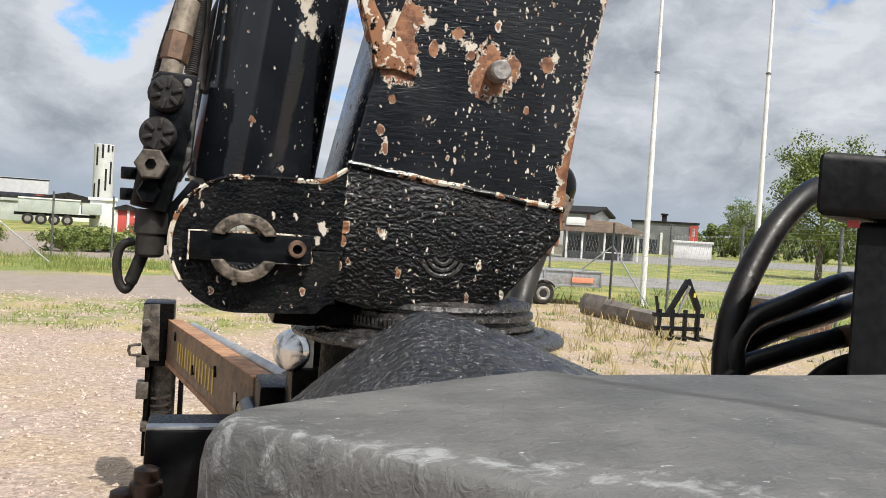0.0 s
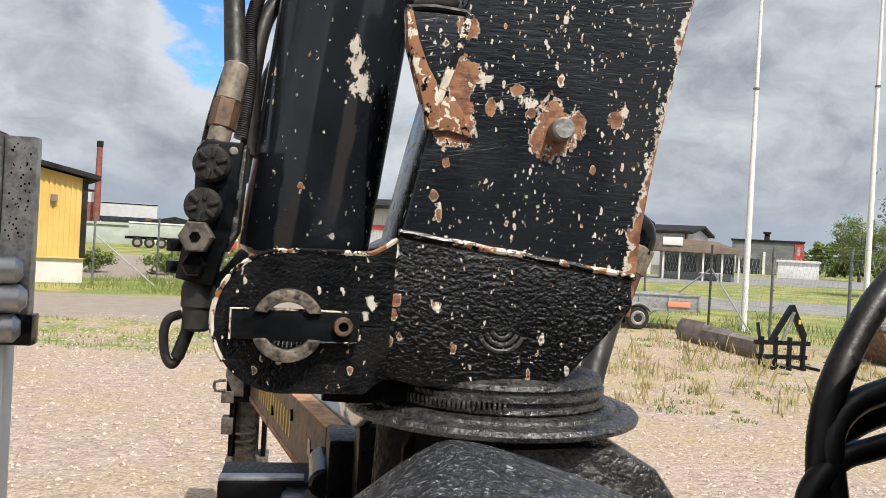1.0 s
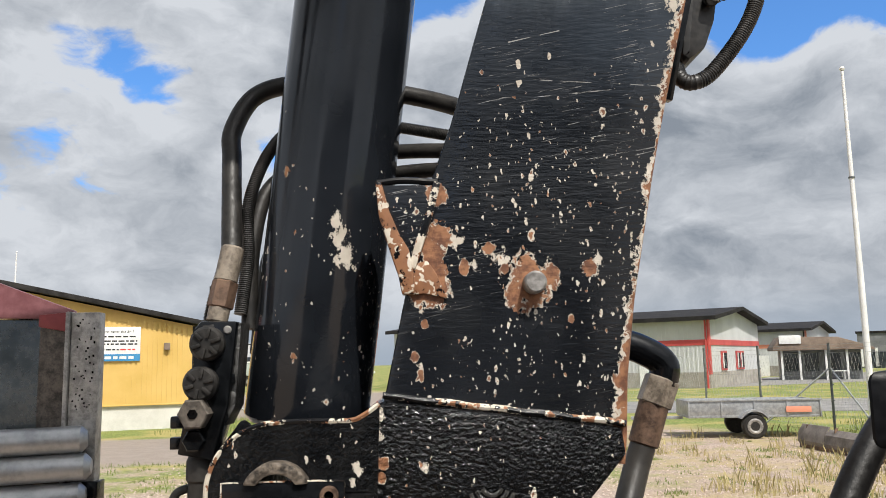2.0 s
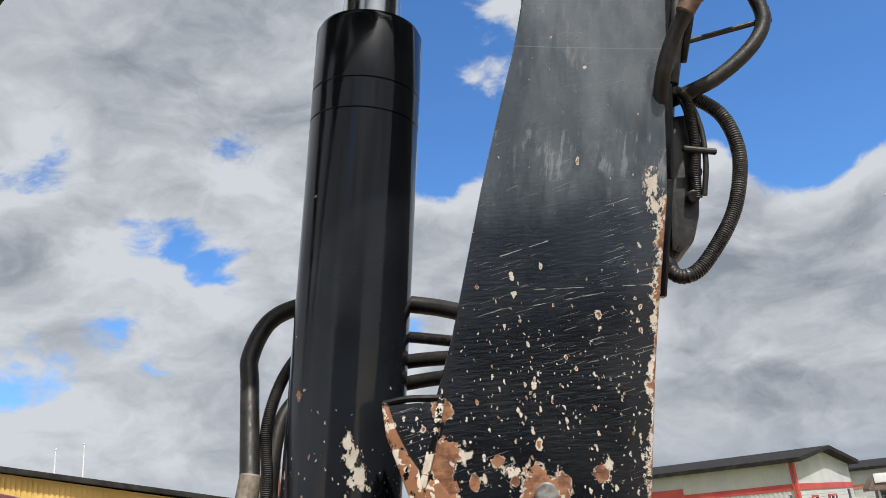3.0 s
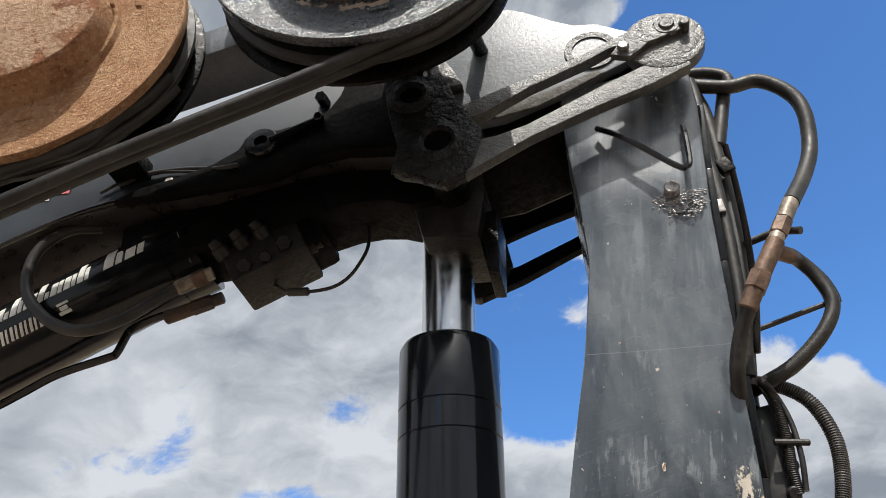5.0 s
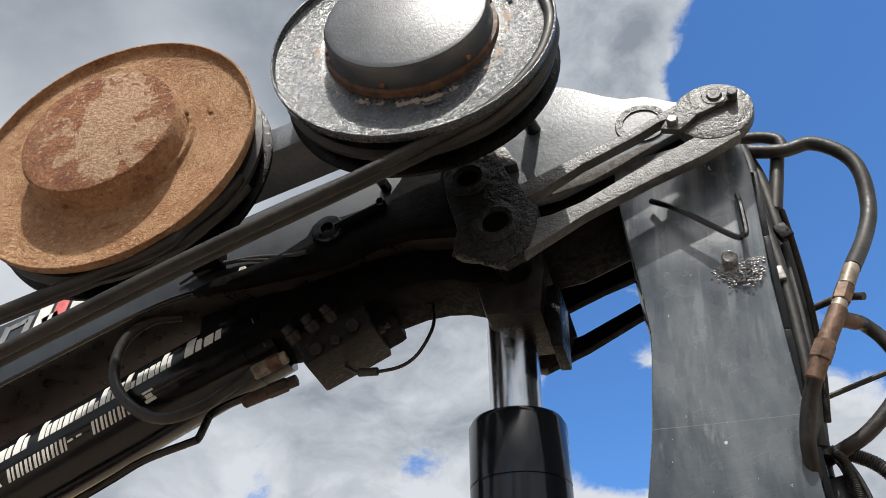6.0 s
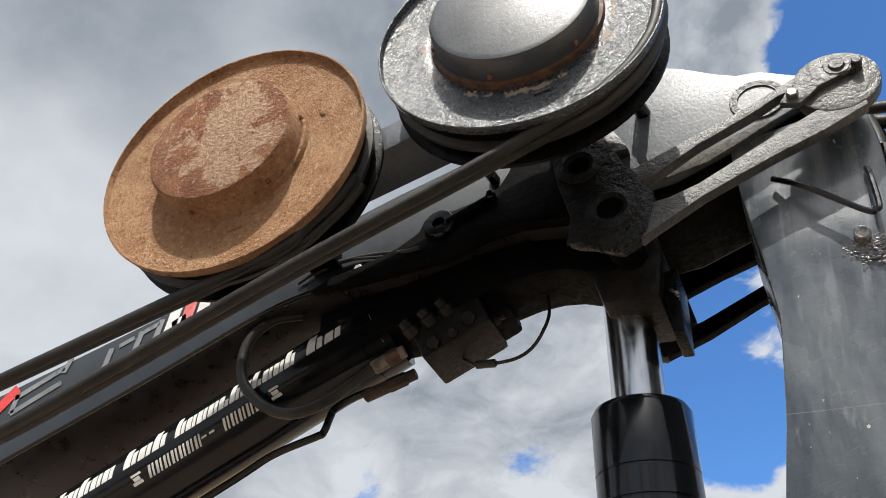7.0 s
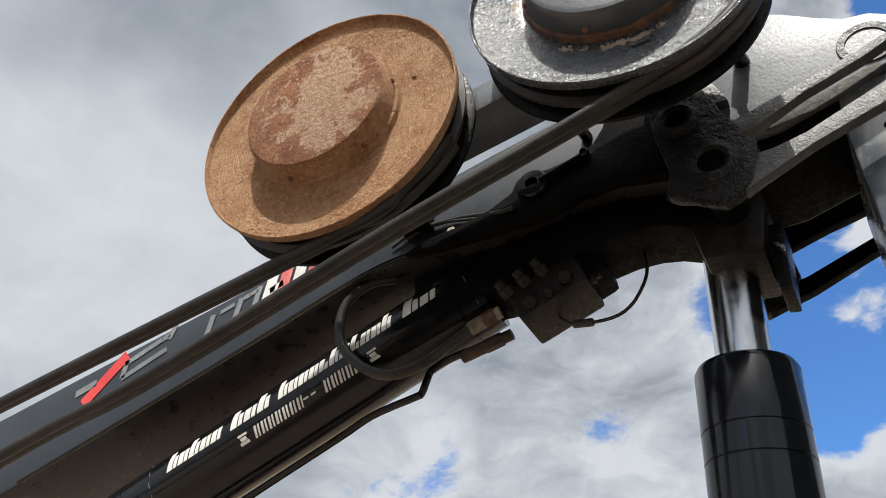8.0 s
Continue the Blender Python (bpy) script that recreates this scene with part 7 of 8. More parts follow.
def build_yellow_hall():
    t = thing("yellow_hall", (-15.0, 36.0, 0), "yellow corrugated hall with a pale plinth and black roof edge", "building")
    x1, y0 = 0.0, 0.0
    turn = pose(-7.1, 28.9, 0, 0, 0, 20)

    def local(bm):
        bmesh.ops.transform(bm, matrix=turn, verts=bm.verts[:])
        return bm

    eave, slope, xp, xl = 3.42, 0.209, -10.0, -20.0
    top = lambda x: eave + slope * (min(x1 - x, x1 - xp) - max(0.0, xp - x))
    xs = [x1, xp, xl]
    front = [(x, top(x)) for x in xs]
    body = slab([(x1, 0.82)] + front + [(xl, 0.82)], y0, y0 + 24, 0)
    part("wall", local(body), YELLOW, t)
    rb = bmesh.new()
    for k in range(118):
        x = x1 - 0.08 - 0.16 * k
        if x > xl + 0.1:
            span((x - 0.045, y0 - 0.03, 0.82), (x + 0.045, y0 + 0.01, top(x) - 0.08), 0, rb)
    part("cladding_ribs", local(rb), YELLOW, t)
    part("plinth", local(span((xl, y0 + 0.04, 0), (x1 + 0.02, y0 + 23.9, 0.82), 0)), PLINTH, t)
    part("base_trim", local(span((xl, y0 - 0.05, 0.79), (x1 + 0.04, y0 + 0.02, 0.84), 0.005)), YELLOW, t)
    part("corner_trim", local(span((x1 - 0.12, y0 - 0.05, 0.82), (x1 + 0.06, y0 + 0.1, top(x1)), 0.005)), ROOF, t)
    part("roof", local(slab([(x1 + 0.4, top(x1) - 0.02), (x1 + 0.4, top(x1) + 0.14), (xp, top(xp) + 0.20), (xl - 0.4, top(xl) + 0.14), (xl - 0.4, top(xl) - 0.02), (xp, top(xp) + 0.02)], y0 - 0.35, y0 + 24.3, 0.01)), ROOF, t, "black roof with a deep fascia")
    part("wall_lamp", local(span((-1.05, y0 - 0.16, 2.62), (-0.85, y0 - 0.03, 2.86), 0.02)), BROWN_ROOF, t)
    return t


build_yellow_hall()


def build_sign():
    y = -0.08
    turn = pose(-7.1, 28.9, 0, 0, 0, 20)

    def local(bm):
        bmesh.ops.transform(bm, matrix=turn, verts=bm.verts[:])
        return bm

    t = thing("wall_sign", tuple(turn @ Vector((-2.55, y, 2.25))), "white notice board with dark text and blue footer", "sign")
    part("board", local(span((-3.30, y, 2.27), (-1.80, y + 0.05, 3.40), 0.01)), WHITE_PAINT, t)
    part("footer", local(span((-3.30, y - 0.006, 2.27), (-1.80, y - 0.001, 2.50), 0)), BLUE, t, "blue band with white marks")
    cu = bpy.data.curves.new("headline", "FONT")
    cu.body, cu.size, cu.align_x, cu.extrude = "Kom som du är !", 0.155, "CENTER", 0.003
    hl = new("headline", cu)
    deps = bpy.context.evaluated_depsgraph_get()
    me = bpy.data.meshes.new_from_object(hl.evaluated_get(deps))
    bpy.data.objects.remove(hl)
    me.materials.append(INK)
    ob = new("headline", me)
    ob.parent = t
    ob.matrix_local = pose(0, 0, 0, 0, 0, 20) @ pose(0.0, -0.006, 3.20 - 2.25, 90, 0, 0)
    r = random.Random(5)
    for k, z in enumerate((3.08, 2.93, 2.83, 2.65)):
        x = -3.22
        while x < -1.94:
            w = r.uniform(0.07, 0.20)
            part("text_bar", local(span((x, y - 0.004, z - 0.025), (min(x + w, -1.90), y - 0.001, z + 0.025), 0)), RED if k == 3 and x > -2.52 else INK, t)
            x += w + 0.045
    x = -3.18
    while x < -1.97:
        w = r.uniform(0.10, 0.22)
        part("footer_bar", local(span((x, y - 0.009, 2.34), (min(x + w, -1.92), y - 0.0065, 2.43), 0)), WHITE, t)
        x += w + 0.06
    return t


BLUE = plain("sign_blue", (0.03, 0.20, 0.42), (0.05, 0.25, 0.48), 3, (0.4, 0.5), 0, 0.05, 30, 0.001)
INK = plain("sign_ink", (0.02, 0.02, 0.02), (0.04, 0.04, 0.04), 3, (0.5, 0.6), 0, 0.05, 30, 0.001)
build_sign()


def build_hall(corner, label, band_mat, windows=True):
    """A grey hall: a gable to the camera's right, a long wall to its left, a coloured band."""
    t = thing("grey_hall", corner + (0,), label, "building", "grey halls with a coloured band")
    cx, cy = corner
    g, l = Vector((0.59, 0.807, 0)), Vector((-0.807, 0.59, 0))
    c = Vector((cx, cy, 0))
    W, L, E, R = 13.5, 26.0, 4.5, 5.35
    m = Matrix(((g.x, l.x, 0, cx), (g.y, l.y, 0, cy), (0, 0, 1, 0), (0, 0, 0, 1)))

    def local(bm):
        bmesh.ops.transform(bm, matrix=m, verts=bm.verts[:])
        return bm

    wall = bmesh.new()
    v = [wall.verts.new(p) for p in ((0, 0, 0), (W, 0, 0), (W, 0, E), (W / 2, 0, R), (0, 0, E), (0, L, 0), (W, L, 0), (W, L, E), (W / 2, L, R), (0, L, E))]
    for f in ((0, 1, 2, 3, 4), (9, 8, 7, 6, 5), (0, 4, 9, 5), (1, 6, 7, 2), (4, 3, 8, 9), (3, 2, 7, 8)):
        wall.faces.new([v[i] for i in f])
    part("wall", local(wall), GREY_WALL, t)
    rb = bmesh.new()
    for k in range(int(L / 0.30)):
        span((-0.03, 0.15 + 0.30 * k, 1.1), (0.0, 0.28 + 0.30 * k, E - 0.05), 0, rb)
    part("cladding_ribs", local(rb), GREY_WALL, t)
    part("band", local(span((-0.05, -0.05, 2.82), (0.02, L, 3.20), 0)), band_mat, t)
    part("band", local(span((0, -0.05, 2.82), (W, 0.02, 3.20), 0)), band_mat, t)
    part("corner_trim", local(span((-0.08, -0.08, 0.9), (0.25, 0.05, E), 0)), band_mat, t)
    part("downpipe", local(span((-0.14, 0.10, 0), (-0.06, 0.2, E), 0)), band_mat if windows else ROOF, t)
    base = part("plinth", local(span((0.02, -0.04, 0), (W, 0.02, 1.05), 0)), BLOCK, t, "grey stone base")
    part("plinth", local(span((-0.06, -0.04, 0), (0.02, L, 1.05), 0)), BLOCK, t)
    roof = bmesh.new()
    o, th = 0.6, 0.22
    vv = [roof.verts.new(p) for y in (-0.7, L + 0.5) for p in ((-o, y, E - 0.05), (-o, y, E + th), (W / 2, y, R + th + 0.05), (W + o, y, E + th), (W + o, y, E - 0.05), (W / 2, y, R + 0.02))]
    for f in ((0, 1, 2, 5), (5, 2, 3, 4), (6, 11, 8, 7), (11, 10, 9, 8), (0, 6, 7, 1), (1, 7, 8, 2), (2, 8, 9, 3), (3, 9, 10, 4), (0, 5, 11, 6), (5, 4, 10, 11)):
        roof.faces.new([vv[i] for i in f])
    part("roof", local(roof), ROOF, t)
    for x, w in ((2.6, 1.3), (6.4, 2.0)):
        win = part("window", local(span((x, -0.10, 1.12), (x + w, -0.02, 2.45), 0)), band_mat, t, "window with a coloured frame")
        k = 1 if w < 1.5 else 2
        for j in range(k):
            part("pane", local(span((x + 0.14 + j * w / k, -0.13, 1.25), (x + w / k - 0.14 + j * w / k, -0.09, 2.32), 0)), GLASS, win)
            part("curtain", local(span((x + 0.14 + j * w / k, -0.145, 1.25), (x + 0.34 + j * w / k, -0.125, 2.32), 0)), WHITE_PAINT, win)
    part("door", local(span((-0.09, 3.6, 0.0), (-0.02, 4.8, 2.1), 0)), WHITE_PAINT, t, "white door")
    part("gate", local(span((-0.09, 7.4, 0.0), (-0.02, 11.4, 3.6), 0)), RED_WALL, t, "large red gate")
    return t


build_hall((19.9, 54.0), "grey metal-clad hall with a red band and stone base", RED_WALL)
build_hall((39.5, 81.0), "grey metal-clad hall with a faded salmon band", ORANGE_BAND, False)


def build_porch():
    t = thing("porch", (31.5, 68.5, 0), "low glazed porch with a brown roof and white posts", "porch")
    m = pose(31.0, 68.5, 0, 0, 0, -18)

    def local(bm):
        bmesh.ops.transform(bm, matrix=m, verts=bm.verts[:])
        return bm

    part("wall", local(span((0.4, 1.4, 0), (6.6, 4, 2.5), 0.02)), DARK_WALL, t)
    part("roof", local(slab([(-0.4, 2.45), (7.4, 2.45), (7.2, 2.65), (4.6, 3.5), (0.2, 3.6), (-0.4, 2.7)], -0.3, 4.4, 0.03)), BROWN_ROOF, t)
    for x in (0.2, 1.6, 3.6, 5.2, 6.6):
        part("post", local(span((x, 0.0, 0), (x + 0.16, 0.16, 2.45), 0.01)), WHITE_PAINT, t)
    for x in (0.6, 2.2, 3.9, 5.4):
        part("pane", local(span((x, 1.33, 0.7), (x + 1.1, 1.38, 2.2), 0.0)), GLASS, t)
    part("sign_board", local(span((0.1, -0.4, 3.0), (1.8, -0.32, 3.7), 0.01)), WHITE_PAINT, t)
    part("bench_top", local(span((3.2, -1.6, 0.70), (5.0, -0.9, 0.76), 0.01)), WHITE_PAINT, t)
    for x in (3.4, 4.7):
        part("bench_leg", local(span((x, -1.4, 0), (x + 0.08, -1.1, 0.70), 0)), WHITE_PAINT, t)
    return t


build_porch()


def polar(az, d):
    return Vector((d * math.sin(radians(az)), d * math.cos(radians(az)), 0))


def facing(az, d):
    """A pose on the ground at that bearing and distance, x to the right as seen from the yard."""
    p = polar(az, d)
    return pose(p.x, p.y, 0, 0, 0, -az)


def block(name, az, d, w, depth, h, wall, roof, label, windows=(), pitch=0.0, extra=()):
    t = thing(name, polar(az, d), label, "building")
    m = facing(az, d)

    def local(bm):
        bmesh.ops.transform(bm, matrix=m, verts=bm.verts[:])
        return bm

    part("wall", local(span((-w / 2, 0, 0), (w / 2, depth, h), 0.02)), wall, t)
    if pitch:
        part("roof", local(slab([(-w / 2 - 0.3, h), (-w / 2 - 0.3, h + 0.15), (0, h + pitch), (w / 2 + 0.3, h + 0.15), (w / 2 + 0.3, h)], -0.3, depth + 0.3, 0)), roof, t)
    else:
        part("roof", local(span((-w / 2 - 0.2, -0.2, h), (w / 2 + 0.2, depth + 0.2, h + 0.3), 0.02)), roof, t)
    for x0, z0, x1, z1, mat, nm in windows:
        part(nm, local(span((x0, -0.12, z0), (x1, 0.05, z1), 0)), mat, t)
    return t


# left: factory, chimney, silo tower, trailer, sheds
block("factory", -12.4, 250, 24, 30, 8.6, BROWN_WALL, ROOF, "distant brown and grey factory building",
      [(-12.05, 5.0, 12.05, 9.0, GREY_WALL, "upper_band"), (-10, 3.8, 9, 5.0, GLASS, "window_band"), (-12.1, 2.4, 12.1, 3.8, GREY_WALL, "lower_band"), (1, 1.0, 4, 2.3, WHITE_PAINT, "window")])
block("factory_annex", -14.8, 245, 14, 30, 11.6, BROWN_WALL, ROOF, "tall brown part of the distant factory", [(-7.05, 8.5, 7.05, 11.2, GREY_WALL, "upper_band")])
block("long_shed", -10.6, 235, 20, 12, 3.6, DARK_WALL, ROOF, "low dark shed in front of the factory")
ch = thing("chimney", polar(-13.3, 240), "tall dark red factory chimney", "chimney")
p = polar(-13.3, 240)
part("stack", lathe([(0, 0), (0.95, 0), (0.72, 24.6), (0, 24.6)], p, p + Vector((0, 0, 9)), 20), BROWN_WALL, ch)
part("crown", lathe([(0.8, 0), (0.85, 0.1), (0.85, 1.6), (0, 1.6)], p + Vector((0, 0, 23.2)), p + Vector((0, 0, 99)), 20), ROOF, ch)
tw = thing("silo_tower", polar(-6.52, 200), "pale grey round tower with dark upright slits", "tower")
p = polar(-6.52, 200)
part("shaft", lathe([(0, 0), (2.15, 0), (2.15, 16.2), (2.05, 16.3), (0, 16.3)], p, p + Vector((0, 0, 9)), 28), GREY_WALL, tw)
for ang, z0, z1 in ((-40, 11.5, 15.6), (-8, 13.2, 16.2), (22, 14.5, 16.2), (50, 14.8, 16.0), (-52, 2.0, 7.5), (-22, 3.0, 8.5), (14, 6.0, 10.8), (42, 7.5, 12.5), (-30, 1.0, 2.6)):
    q = polar(-6.52, 200)
    a = radians(ang)
    f = facing(-6.52, 200)
    part("slit", box((0.42, 0.10, z1 - z0), f @ pose(2.16 * math.sin(a), -2.16 * math.cos(a), (z0 + z1) / 2, 0, 0, math.degrees(a)), 0), ROOF, tw)
block("white_house", -8.5, 120, 9, 8, 2.6, WHITE_PAINT, ROOF, "small white house with a dark gabled roof", pitch=1.2)
block("white_container", -6.45, 90, 2.4, 5, 2.7, WHITE_PAINT, WHITE_PAINT, "plain white site container")
block("red_kiosk", -5.05, 74, 1.6, 2.2, 1.85, RED_WALL, ROOF, "small red kiosk with white trims", [(-0.8, 0, -0.62, 1.85, WHITE_PAINT, "trim"), (0.1, 0, 0.3, 1.85, WHITE_PAINT, "trim")], pitch=0.5)
block("red_kiosk", -3.4, 70, 2.2, 2.2, 1.3, RED_WALL, WHITE_PAINT, "low red shed with a pale roof", pitch=0.35)


def leaf_cloud(name, centre, size, clumps, leaves, leaf, seed, mat):
    """A crown of many small leaves gathered in clumps, with gaps."""
    r = random.Random(seed)
    verts, faces = [], []
    for _ in range(clumps):
        while True:
            u = Vector((r.uniform(-1, 1), r.uniform(-1, 1), r.uniform(-1, 1)))
            if 0.25 < u.length < 1:
                break
        u = u * (0.72 + 0.35 * r.random())
        c = Vector(centre) + Vector((u.x * size[0], u.y * size[1], u.z * size[2]))
        rad = r.uniform(0.16, 0.30) * size[0]
        for _ in range(leaves):
            d = Vector((r.gauss(0, 0.5), r.gauss(0, 0.5), r.gauss(0, 0.38))) * rad
            q = c + d
            a = Vector((r.uniform(-1, 1), r.uniform(-1, 1), r.uniform(-1, 1))).normalized() * leaf * r.uniform(0.6, 1.3)
            b = a.cross(Vector((r.uniform(-1, 1), r.uniform(-1, 1), r.uniform(-1, 1)))).normalized() * leaf * 0.5
            k = len(verts)
            verts += [q - a, q + b, q + a, q - b]
            faces += [(k, k + 1, k + 2), (k, k + 2, k + 3)]
    return verts, faces


def build_dump_trailer():
    t = thing("dump_trailer", polar(-9.3, 88), "parked grey-green tipper trailer with four axles", "trailer")
    m = facing(-9.3, 88)

    def local(bm):
        bmesh.ops.transform(bm, matrix=m, verts=bm.verts[:])
        return bm

    part("body", local(slab([(-3.0, 1.15), (2.2, 1.15), (2.4, 2.55), (-3.1, 2.55)], 0, 2.4, 0.04)), PALE_GREEN, t)
    for k in range(5):
        part("rib", local(span((-2.7 + 1.15 * k, -0.06, 1.15), (-2.58 + 1.15 * k, 0.0, 2.5), 0)), PALE_GREEN, t)
    part("rail", local(span((-3.1, -0.08, 2.45), (2.4, 0.0, 2.58), 0)), WHITE_PAINT, t)
    part("bulk_load", local(slab([(2.5, 1.2), (4.3, 1.2), (4.3, 2.3), (2.5, 2.3)], 0.1, 2.3, 0.05)), PALE_GREEN, t)
    part("chassis", local(span((-3.4, 0.4, 0.85), (3.8, 2.0, 1.12), 0.02)), ROOF, t)
    for x in (-2.2, -1.05, 0.1, 1.25):
        w = part("wheel", local(rod((x, 0.02, 0.52), (x, 0.32, 0.52), 0.52, 24, 0.05)), RUBBER, t)
        part("rim", local(rod((x, 0.0, 0.52), (x, 0.04, 0.52), 0.28, 18, 0.02)), STEEL, w)
    return t


PALE_GREEN = plain("pale_green_paint", (0.33, 0.37, 0.34), (0.44, 0.48, 0.45), 1, (0.5, 0.7), 0, 0.1, 10, 0.004)
build_dump_trailer()
block("green_container", -12.3, 105, 8, 5, 2.2, PALE_GREEN, PALE_GREEN, "pale green container beside the factory road")
bv, bf = [], []
for k, a in enumerate((-8.9, -8.3, -7.7, -7.1, -6.5, -6.0, -13.2, -4.2)):
    hh = 0.95 + 0.25 * math.sin(k * 2.1)
    v, f = leaf_cloud("bush", polar(a, 39 + 2 * math.sin(a * 3)) + Vector((0, 0, hh * 0.50)), (0.85, 0.8, hh * 0.52), 34, 90, 0.055, 90 + k, LEAF)
    o = len(bv)
    bv += [tuple(q) for q in v]
    bf += [tuple(i + o for i in q) for q in f]
me = bpy.data.meshes.new("bush")
me.from_pydata(bv, [], bf)
me.materials.append(LEAF)
tagged(new("bush", me), "low green bushes along the fence", "bush", kind="stuff")

# right: dark hall, trees
block("dark_hall", 31.0, 140, 10.5, 14, 5.2, DARK_WALL, ROOF, "dark grey hall with a white gable frame", [(-5, 0.2, -4.6, 3.0, WHITE_PAINT, "post"), (-3.0, 0.2, -2.6, 3.0, WHITE_PAINT, "post"), (4.0, 0, 5.3, 5.0, RED_WALL, "red_panel"), (4.3, 3.2, 4.8, 4.6, WHITE_PAINT, "sign_board"), (-0.6, 0, -0.2, 3.6, WHITE_PAINT, "post"), (-4.4, 0, -1, 2.4, GLASS, "window")])
block("vent_stack", 30.95, 141, 0.8, 0.8, 6.5, ROOF, ROOF, "small dark vent on the dark hall")
block("white_van", 32.9, 118, 5.0, 2.0, 2.1, WHITE_PAINT, WHITE_PAINT, "parked white box van on the forecourt")


def build_tree(az, d, h, spread, seed, label):
    base = polar(az, d)
    t = thing("tree", base, label, "tree", "trees beyond the road")
    r = random.Random(seed)
    th = h * 0.45
    trunk = lathe([(0.0, 0), (0.24, 0), (0.17, th * 0.5), (0.12, th), (0.05, h * 0.8), (0, h * 0.8)], base, base + Vector((0.1, 0, 9)), 12)
    for k in range(9):
        a = k * 2.4 + r.random()
        z = th * r.uniform(0.55, 1.3)
        e = base + Vector((math.cos(a) * spread * 0.7, math.sin(a) * spread * 0.7, z + h * r.uniform(0.15, 0.35)))
        rod(base + Vector((0, 0, z)), e, 0.08, 8, 0, 0.02, trunk)
    part("trunk", trunk, BARK, t)
    v, f = leaf_cloud("crown", base + Vector((0, 0, h * 0.60)), (spread, spread, h * 0.42), 85, 190, 0.105, seed, LEAF)
    me = bpy.data.meshes.new("crown")
    me.from_pydata([p - base for p in v], [], f)
    me.materials.append(LEAF)
    ob = new("crown", me)
    ob.parent = t
    return t


build_tree(40.6, 60, 10.2, 3.4, 2, "broad green leafy tree standing in mown grass")
build_tree(45.5, 62, 9.0, 3.2, 5, "broad green leafy tree standing in mown grass")
build_tree(36.4, 120, 8.6, 3.8, 8, "dark green tree near the forecourt")
vv, ff = [], []
for k in range(34):
    a = 32.2 + 0.42 * k + 0.1 * math.sin(k * 3)
    d = 165 + 12 * math.sin(k * 2.3)
    hh = 5.0 + 1.5 * math.sin(k * 1.7) + (1.5 if k > 7 else 0)
    v, f = leaf_cloud("woods", polar(a, d) + Vector((0, 0, hh * 0.5)), (2.6, 2.6, hh * 0.5), 16, 60, 0.42, 40 + k, LEAF)
    o = len(vv)
    vv += [tuple(q) for q in v]
    ff += [tuple(i + o for i in q) for q in f]
me = bpy.data.meshes.new("far_woods")
me.from_pydata(vv, [], ff)
me.materials.append(LEAF)
tagged(new("far_woods", me), "row of green trees on the horizon", "woods", kind="stuff")


# ---- yard things ----
def build_flat_trailer():
    t = thing("flat_trailer", (8.7, 20.6, 0), "small galvanised flatbed trailer with an orange reflector board", "trailer")
    m = pose(8.72, 20.35, 0, 0, 0, -7)

    def local(bm):
        bmesh.ops.transform(bm, matrix=m, verts=bm.verts[:])
        return bm

    part("bed", local(span((-1.6, 0.0, 0.50), (1.6, 1.5, 0.56), 0.01)), GALV, t)
    for y in (0.0, 1.47):
        part("side_board", local(span((-1.6, y, 0.56), (1.6, y + 0.03, 0.92), 0.006)), GALV, t)
    for x in (-1.6, 1.57):
        part("end_board", local(span((x, 0.03, 0.56), (x + 0.03, 1.47, 0.92), 0.006)), GALV, t)
    for k in range(5):
        part("stanchion", local(span((-1.6 + 0.79 * k, -0.03, 0.50), (-1.56 + 0.79 * k, 0.0, 0.94), 0.004)), GALV, t)
    part("rail", local(span((-1.62, -0.035, 0.90), (1.62, 0.0, 0.95), 0.006)), GALV, t)
    part("reflector_board", local(span((0.75, -0.045, 0.62), (1.35, -0.032, 0.76), 0.002)), ORANGE_BAND, t, "orange board with pale marks")
    wheel = part("wheel", local(rod((-0.05, -0.18, 0.30), (-0.05, 0.02, 0.30), 0.30, 26, 0.04)), RUBBER, t)
    part("rim", local(lathe([(0.0, 0.02), (0.07, 0.02), (0.15, -0.01), (0.19, 0.0), (0.19, 0.02)], (-0.05, -0.185, 0.30), (-0.05, 1, 0.30), 18)), STEEL, wheel)
    part("wheel", local(rod((-0.05, 1.48, 0.30), (-0.05, 1.68, 0.30), 0.30, 26, 0.04)), RUBBER, t)
    part("mudguard", local(slab(arc(-0.05, 0.30, 0.40, 150, 30, 10) + arc(-0.05, 0.30, 0.36, 30, 150, 10), -0.22, 0.0, 0)), GALV, t)
    part("drawbar", local(span((-2.9, 0.7, 0.44), (-1.6, 0.8, 0.52), 0.008)), GALV, t)
    part("jockey_leg", local(rod((-2.6, 0.75, 0.0), (-2.6, 0.75, 0.6), 0.035, 10, 0.005)), GALV, t)
    return t


build_flat_trailer()


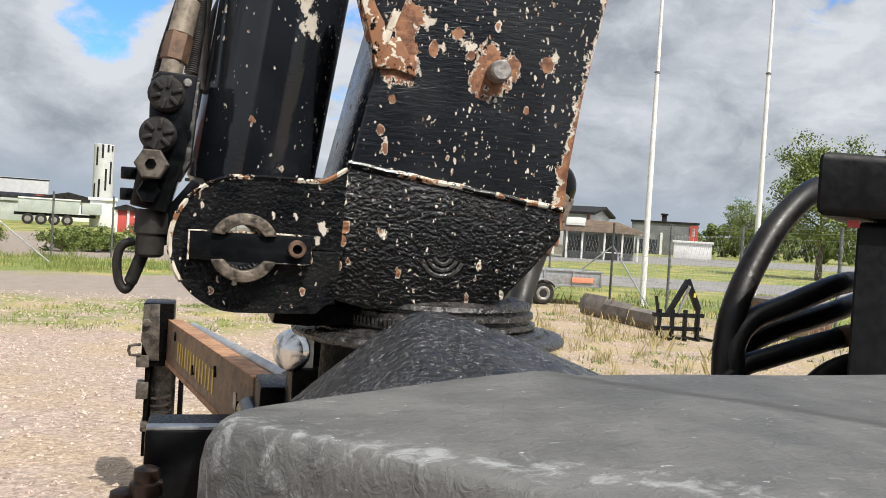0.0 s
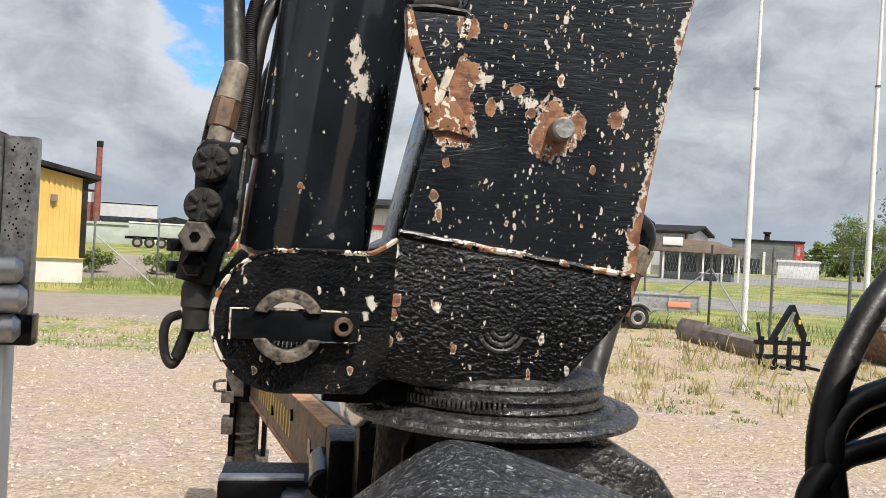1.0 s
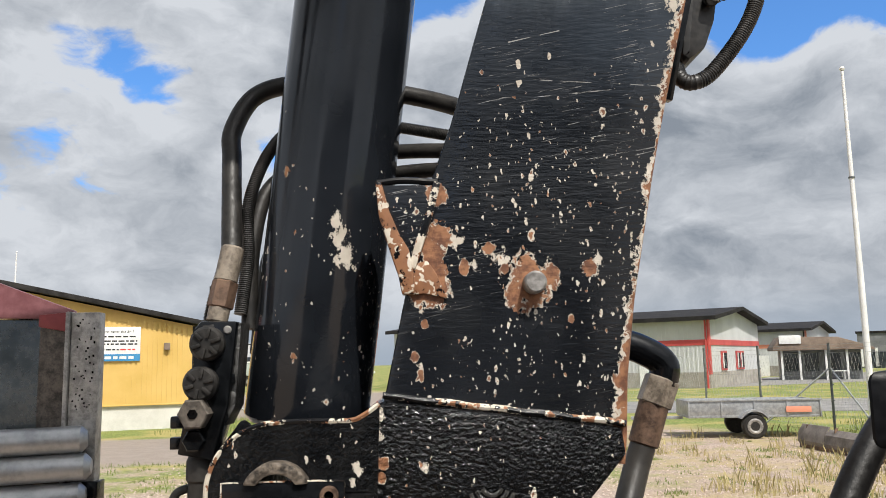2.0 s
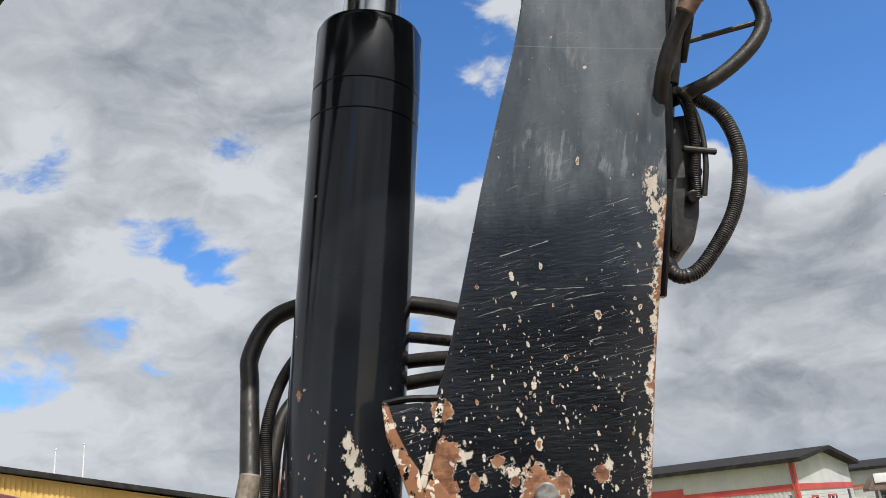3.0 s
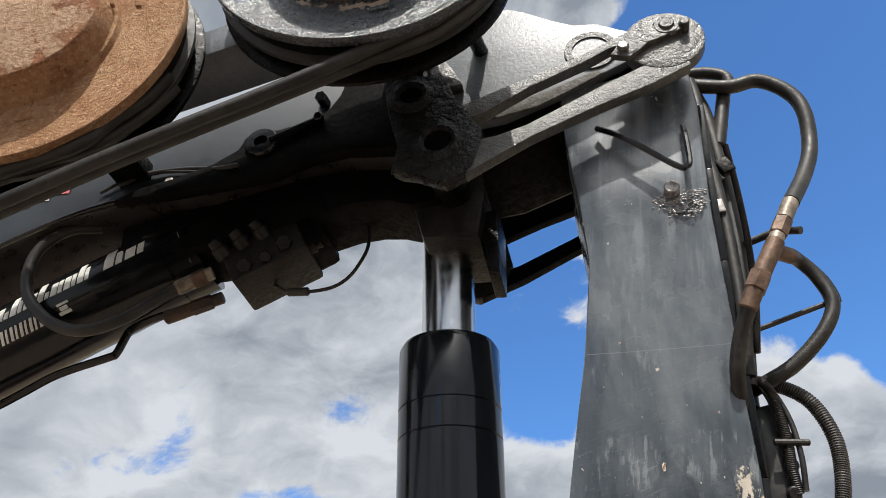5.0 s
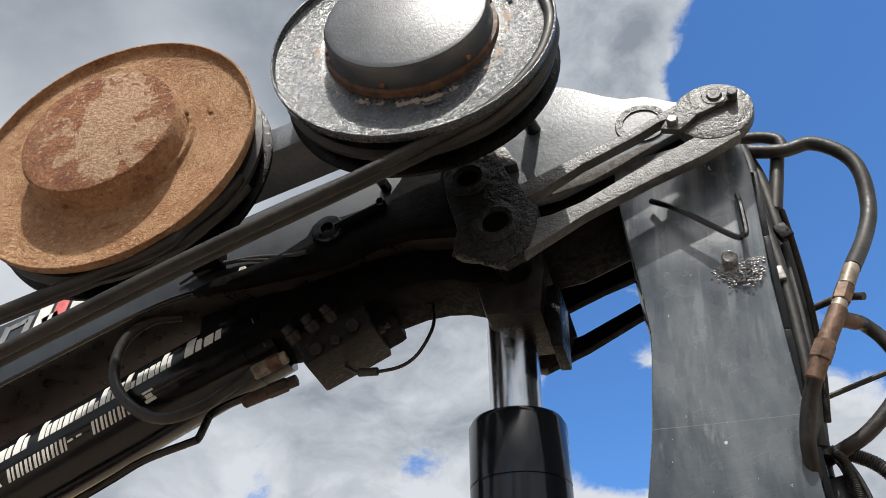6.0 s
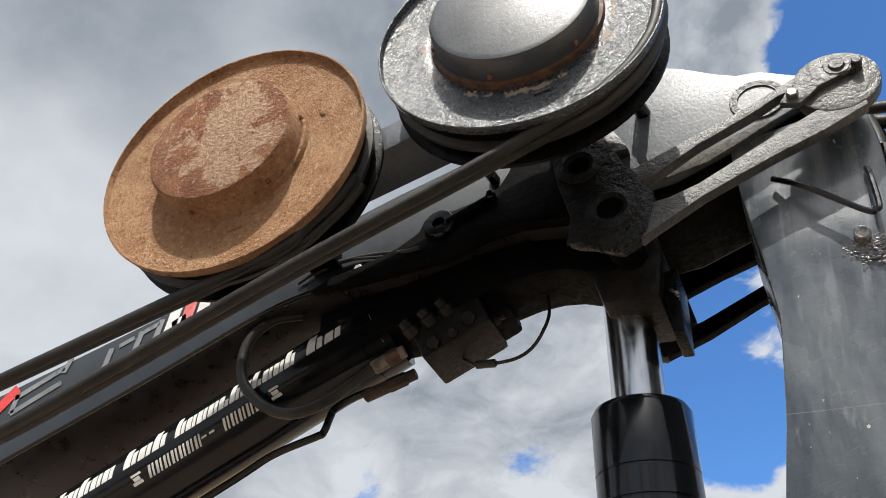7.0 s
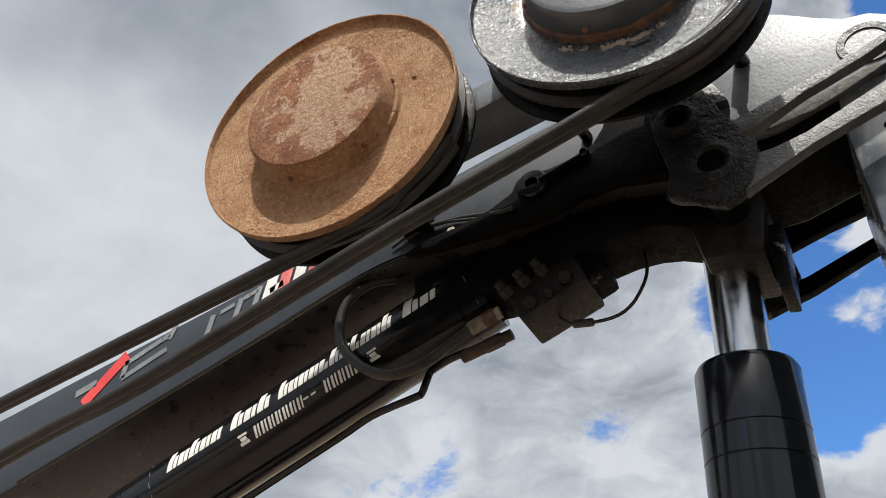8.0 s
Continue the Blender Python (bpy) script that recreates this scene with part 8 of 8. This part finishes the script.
def build_blade():
    t = thing("plough_blade", (8.85, 16.6, 0), "rusty grey plough blade lying in gravel", "plough blade")
    a, b = Vector((8.85, 18.25, 0)), Vector((8.95, 14.9, 0))
    d = (b - a).normalized()
    n = Vector((-0.999, 0.0, 0))
    for k in range(3):
        p, q = a + d * (1.12 * k), a + d * (1.12 * k + 1.10)
        bm = bmesh.new()
        prof = [(0.0, 0.0), (0.08, 0.16), (0.05, 0.34), (-0.06, 0.50 - 0.05 * k)]
        rows = []
        for e in (p, q):
            rows.append([bm.verts.new(e + n * x + Vector((0, 0, z))) for x, z in prof] + [bm.verts.new(e + n * (x - 0.03) + Vector((0, 0, z))) for x, z in prof[::-1]])
        k2 = len(rows[0])
        for i in range(k2):
            bm.faces.new((rows[0][i], rows[0][(i + 1) % k2], rows[1][(i + 1) % k2], rows[1][i]))
        bm.faces.new(rows[0]), bm.faces.new(rows[1][::-1])
        part("blade_section", bm, BLADE, t)
    part("cutting_edge", bar(a + Vector((-0.02, 0, 0.05)), b + Vector((-0.02, 0, 0.05)), 0.04, 0.10, 0.004), BEAM, t, "rust-brown cutting edge")
    for k in (0.25, 1.4):
        p = a + d * k
        part("rib", bar(p + Vector((-0.03, 0, 0.02)), p + Vector((0.05, 0, 0.50)), 0.03, 0.06, 0.004), BEAM, t)
    return t


BLADE = plain("dull_grey_rust", (0.10, 0.085, 0.075), (0.24, 0.21, 0.19), 3, (0.55, 0.8), 0, 0.4, 30, 0.006)
build_blade()


def build_grapple():
    t = thing("pallet_fork", (8.85, 14.0, 0), "black fork attachment with a folding arm on gravel", "fork attachment")
    x, y = 8.85, 14.0
    for dx in (-0.42, -0.14, 0.14, 0.42):
        part("tine", span((x + dx - 0.03, y - 0.04, 0.0), (x + dx + 0.03, y + 0.04, 0.55), 0.006), BLACK, t)
        part("tine_foot", span((x + dx - 0.03, y - 0.5, 0.0), (x + dx + 0.03, y, 0.05), 0.006), BLACK, t)
    part("crossbar", span((x - 0.55, y - 0.03, 0.40), (x + 0.55, y + 0.06, 0.48), 0.008), BLACK, t)
    part("crossbar", span((x - 0.50, y - 0.03, 0.14), (x + 0.50, y + 0.06, 0.22), 0.008), BLACK, t)
    part("arm", bar((x - 0.25, y, 0.45), (x + 0.15, y, 1.12), 0.07, 0.10, 0.01), BLACK, t)
    part("ram", rod((x - 0.05, y - 0.06, 0.48), (x + 0.16, y - 0.06, 1.02), 0.03, 12, 0.004), STEEL, t)
    part("boom", bar((x + 0.13, y, 1.13), (x + 0.42, y, 0.55), 0.08, 0.12, 0.012), BLACK, t)
    part("hook", bar((x + 0.42, y, 0.56), (x + 0.40, y, 0.12), 0.06, 0.08, 0.01), BLACK, t)
    part("lever", bar((x - 0.45, y, 0.45), (x - 0.52, y, 0.80), 0.05, 0.05, 0.008), BLACK, t)
    part("mark", span((x + 0.26, y - 0.062, 0.80), (x + 0.31, y - 0.058, 0.88), 0), YELLOW_TEXT, t)
    return t


build_grapple()


def build_bin():
    t = thing("open_skip", (12.3, 15.0, 0), "dark rusty open bin near the fence", "bin")
    part("body", slab([(11.4, 0.05), (12.6, 0.05), (12.9, 0.75), (11.1, 0.75)], 14.3, 15.3, 0.02), BEAM, t)
    part("rim", span((11.05, 14.25, 0.72), (12.95, 15.35, 0.80), 0.01), BLADE, t)
    for x in (11.5, 12.4):
        part("foot", span((x, 14.4, 0), (x + 0.12, 15.2, 0.06), 0), BLADE, t)
    return t


build_bin()
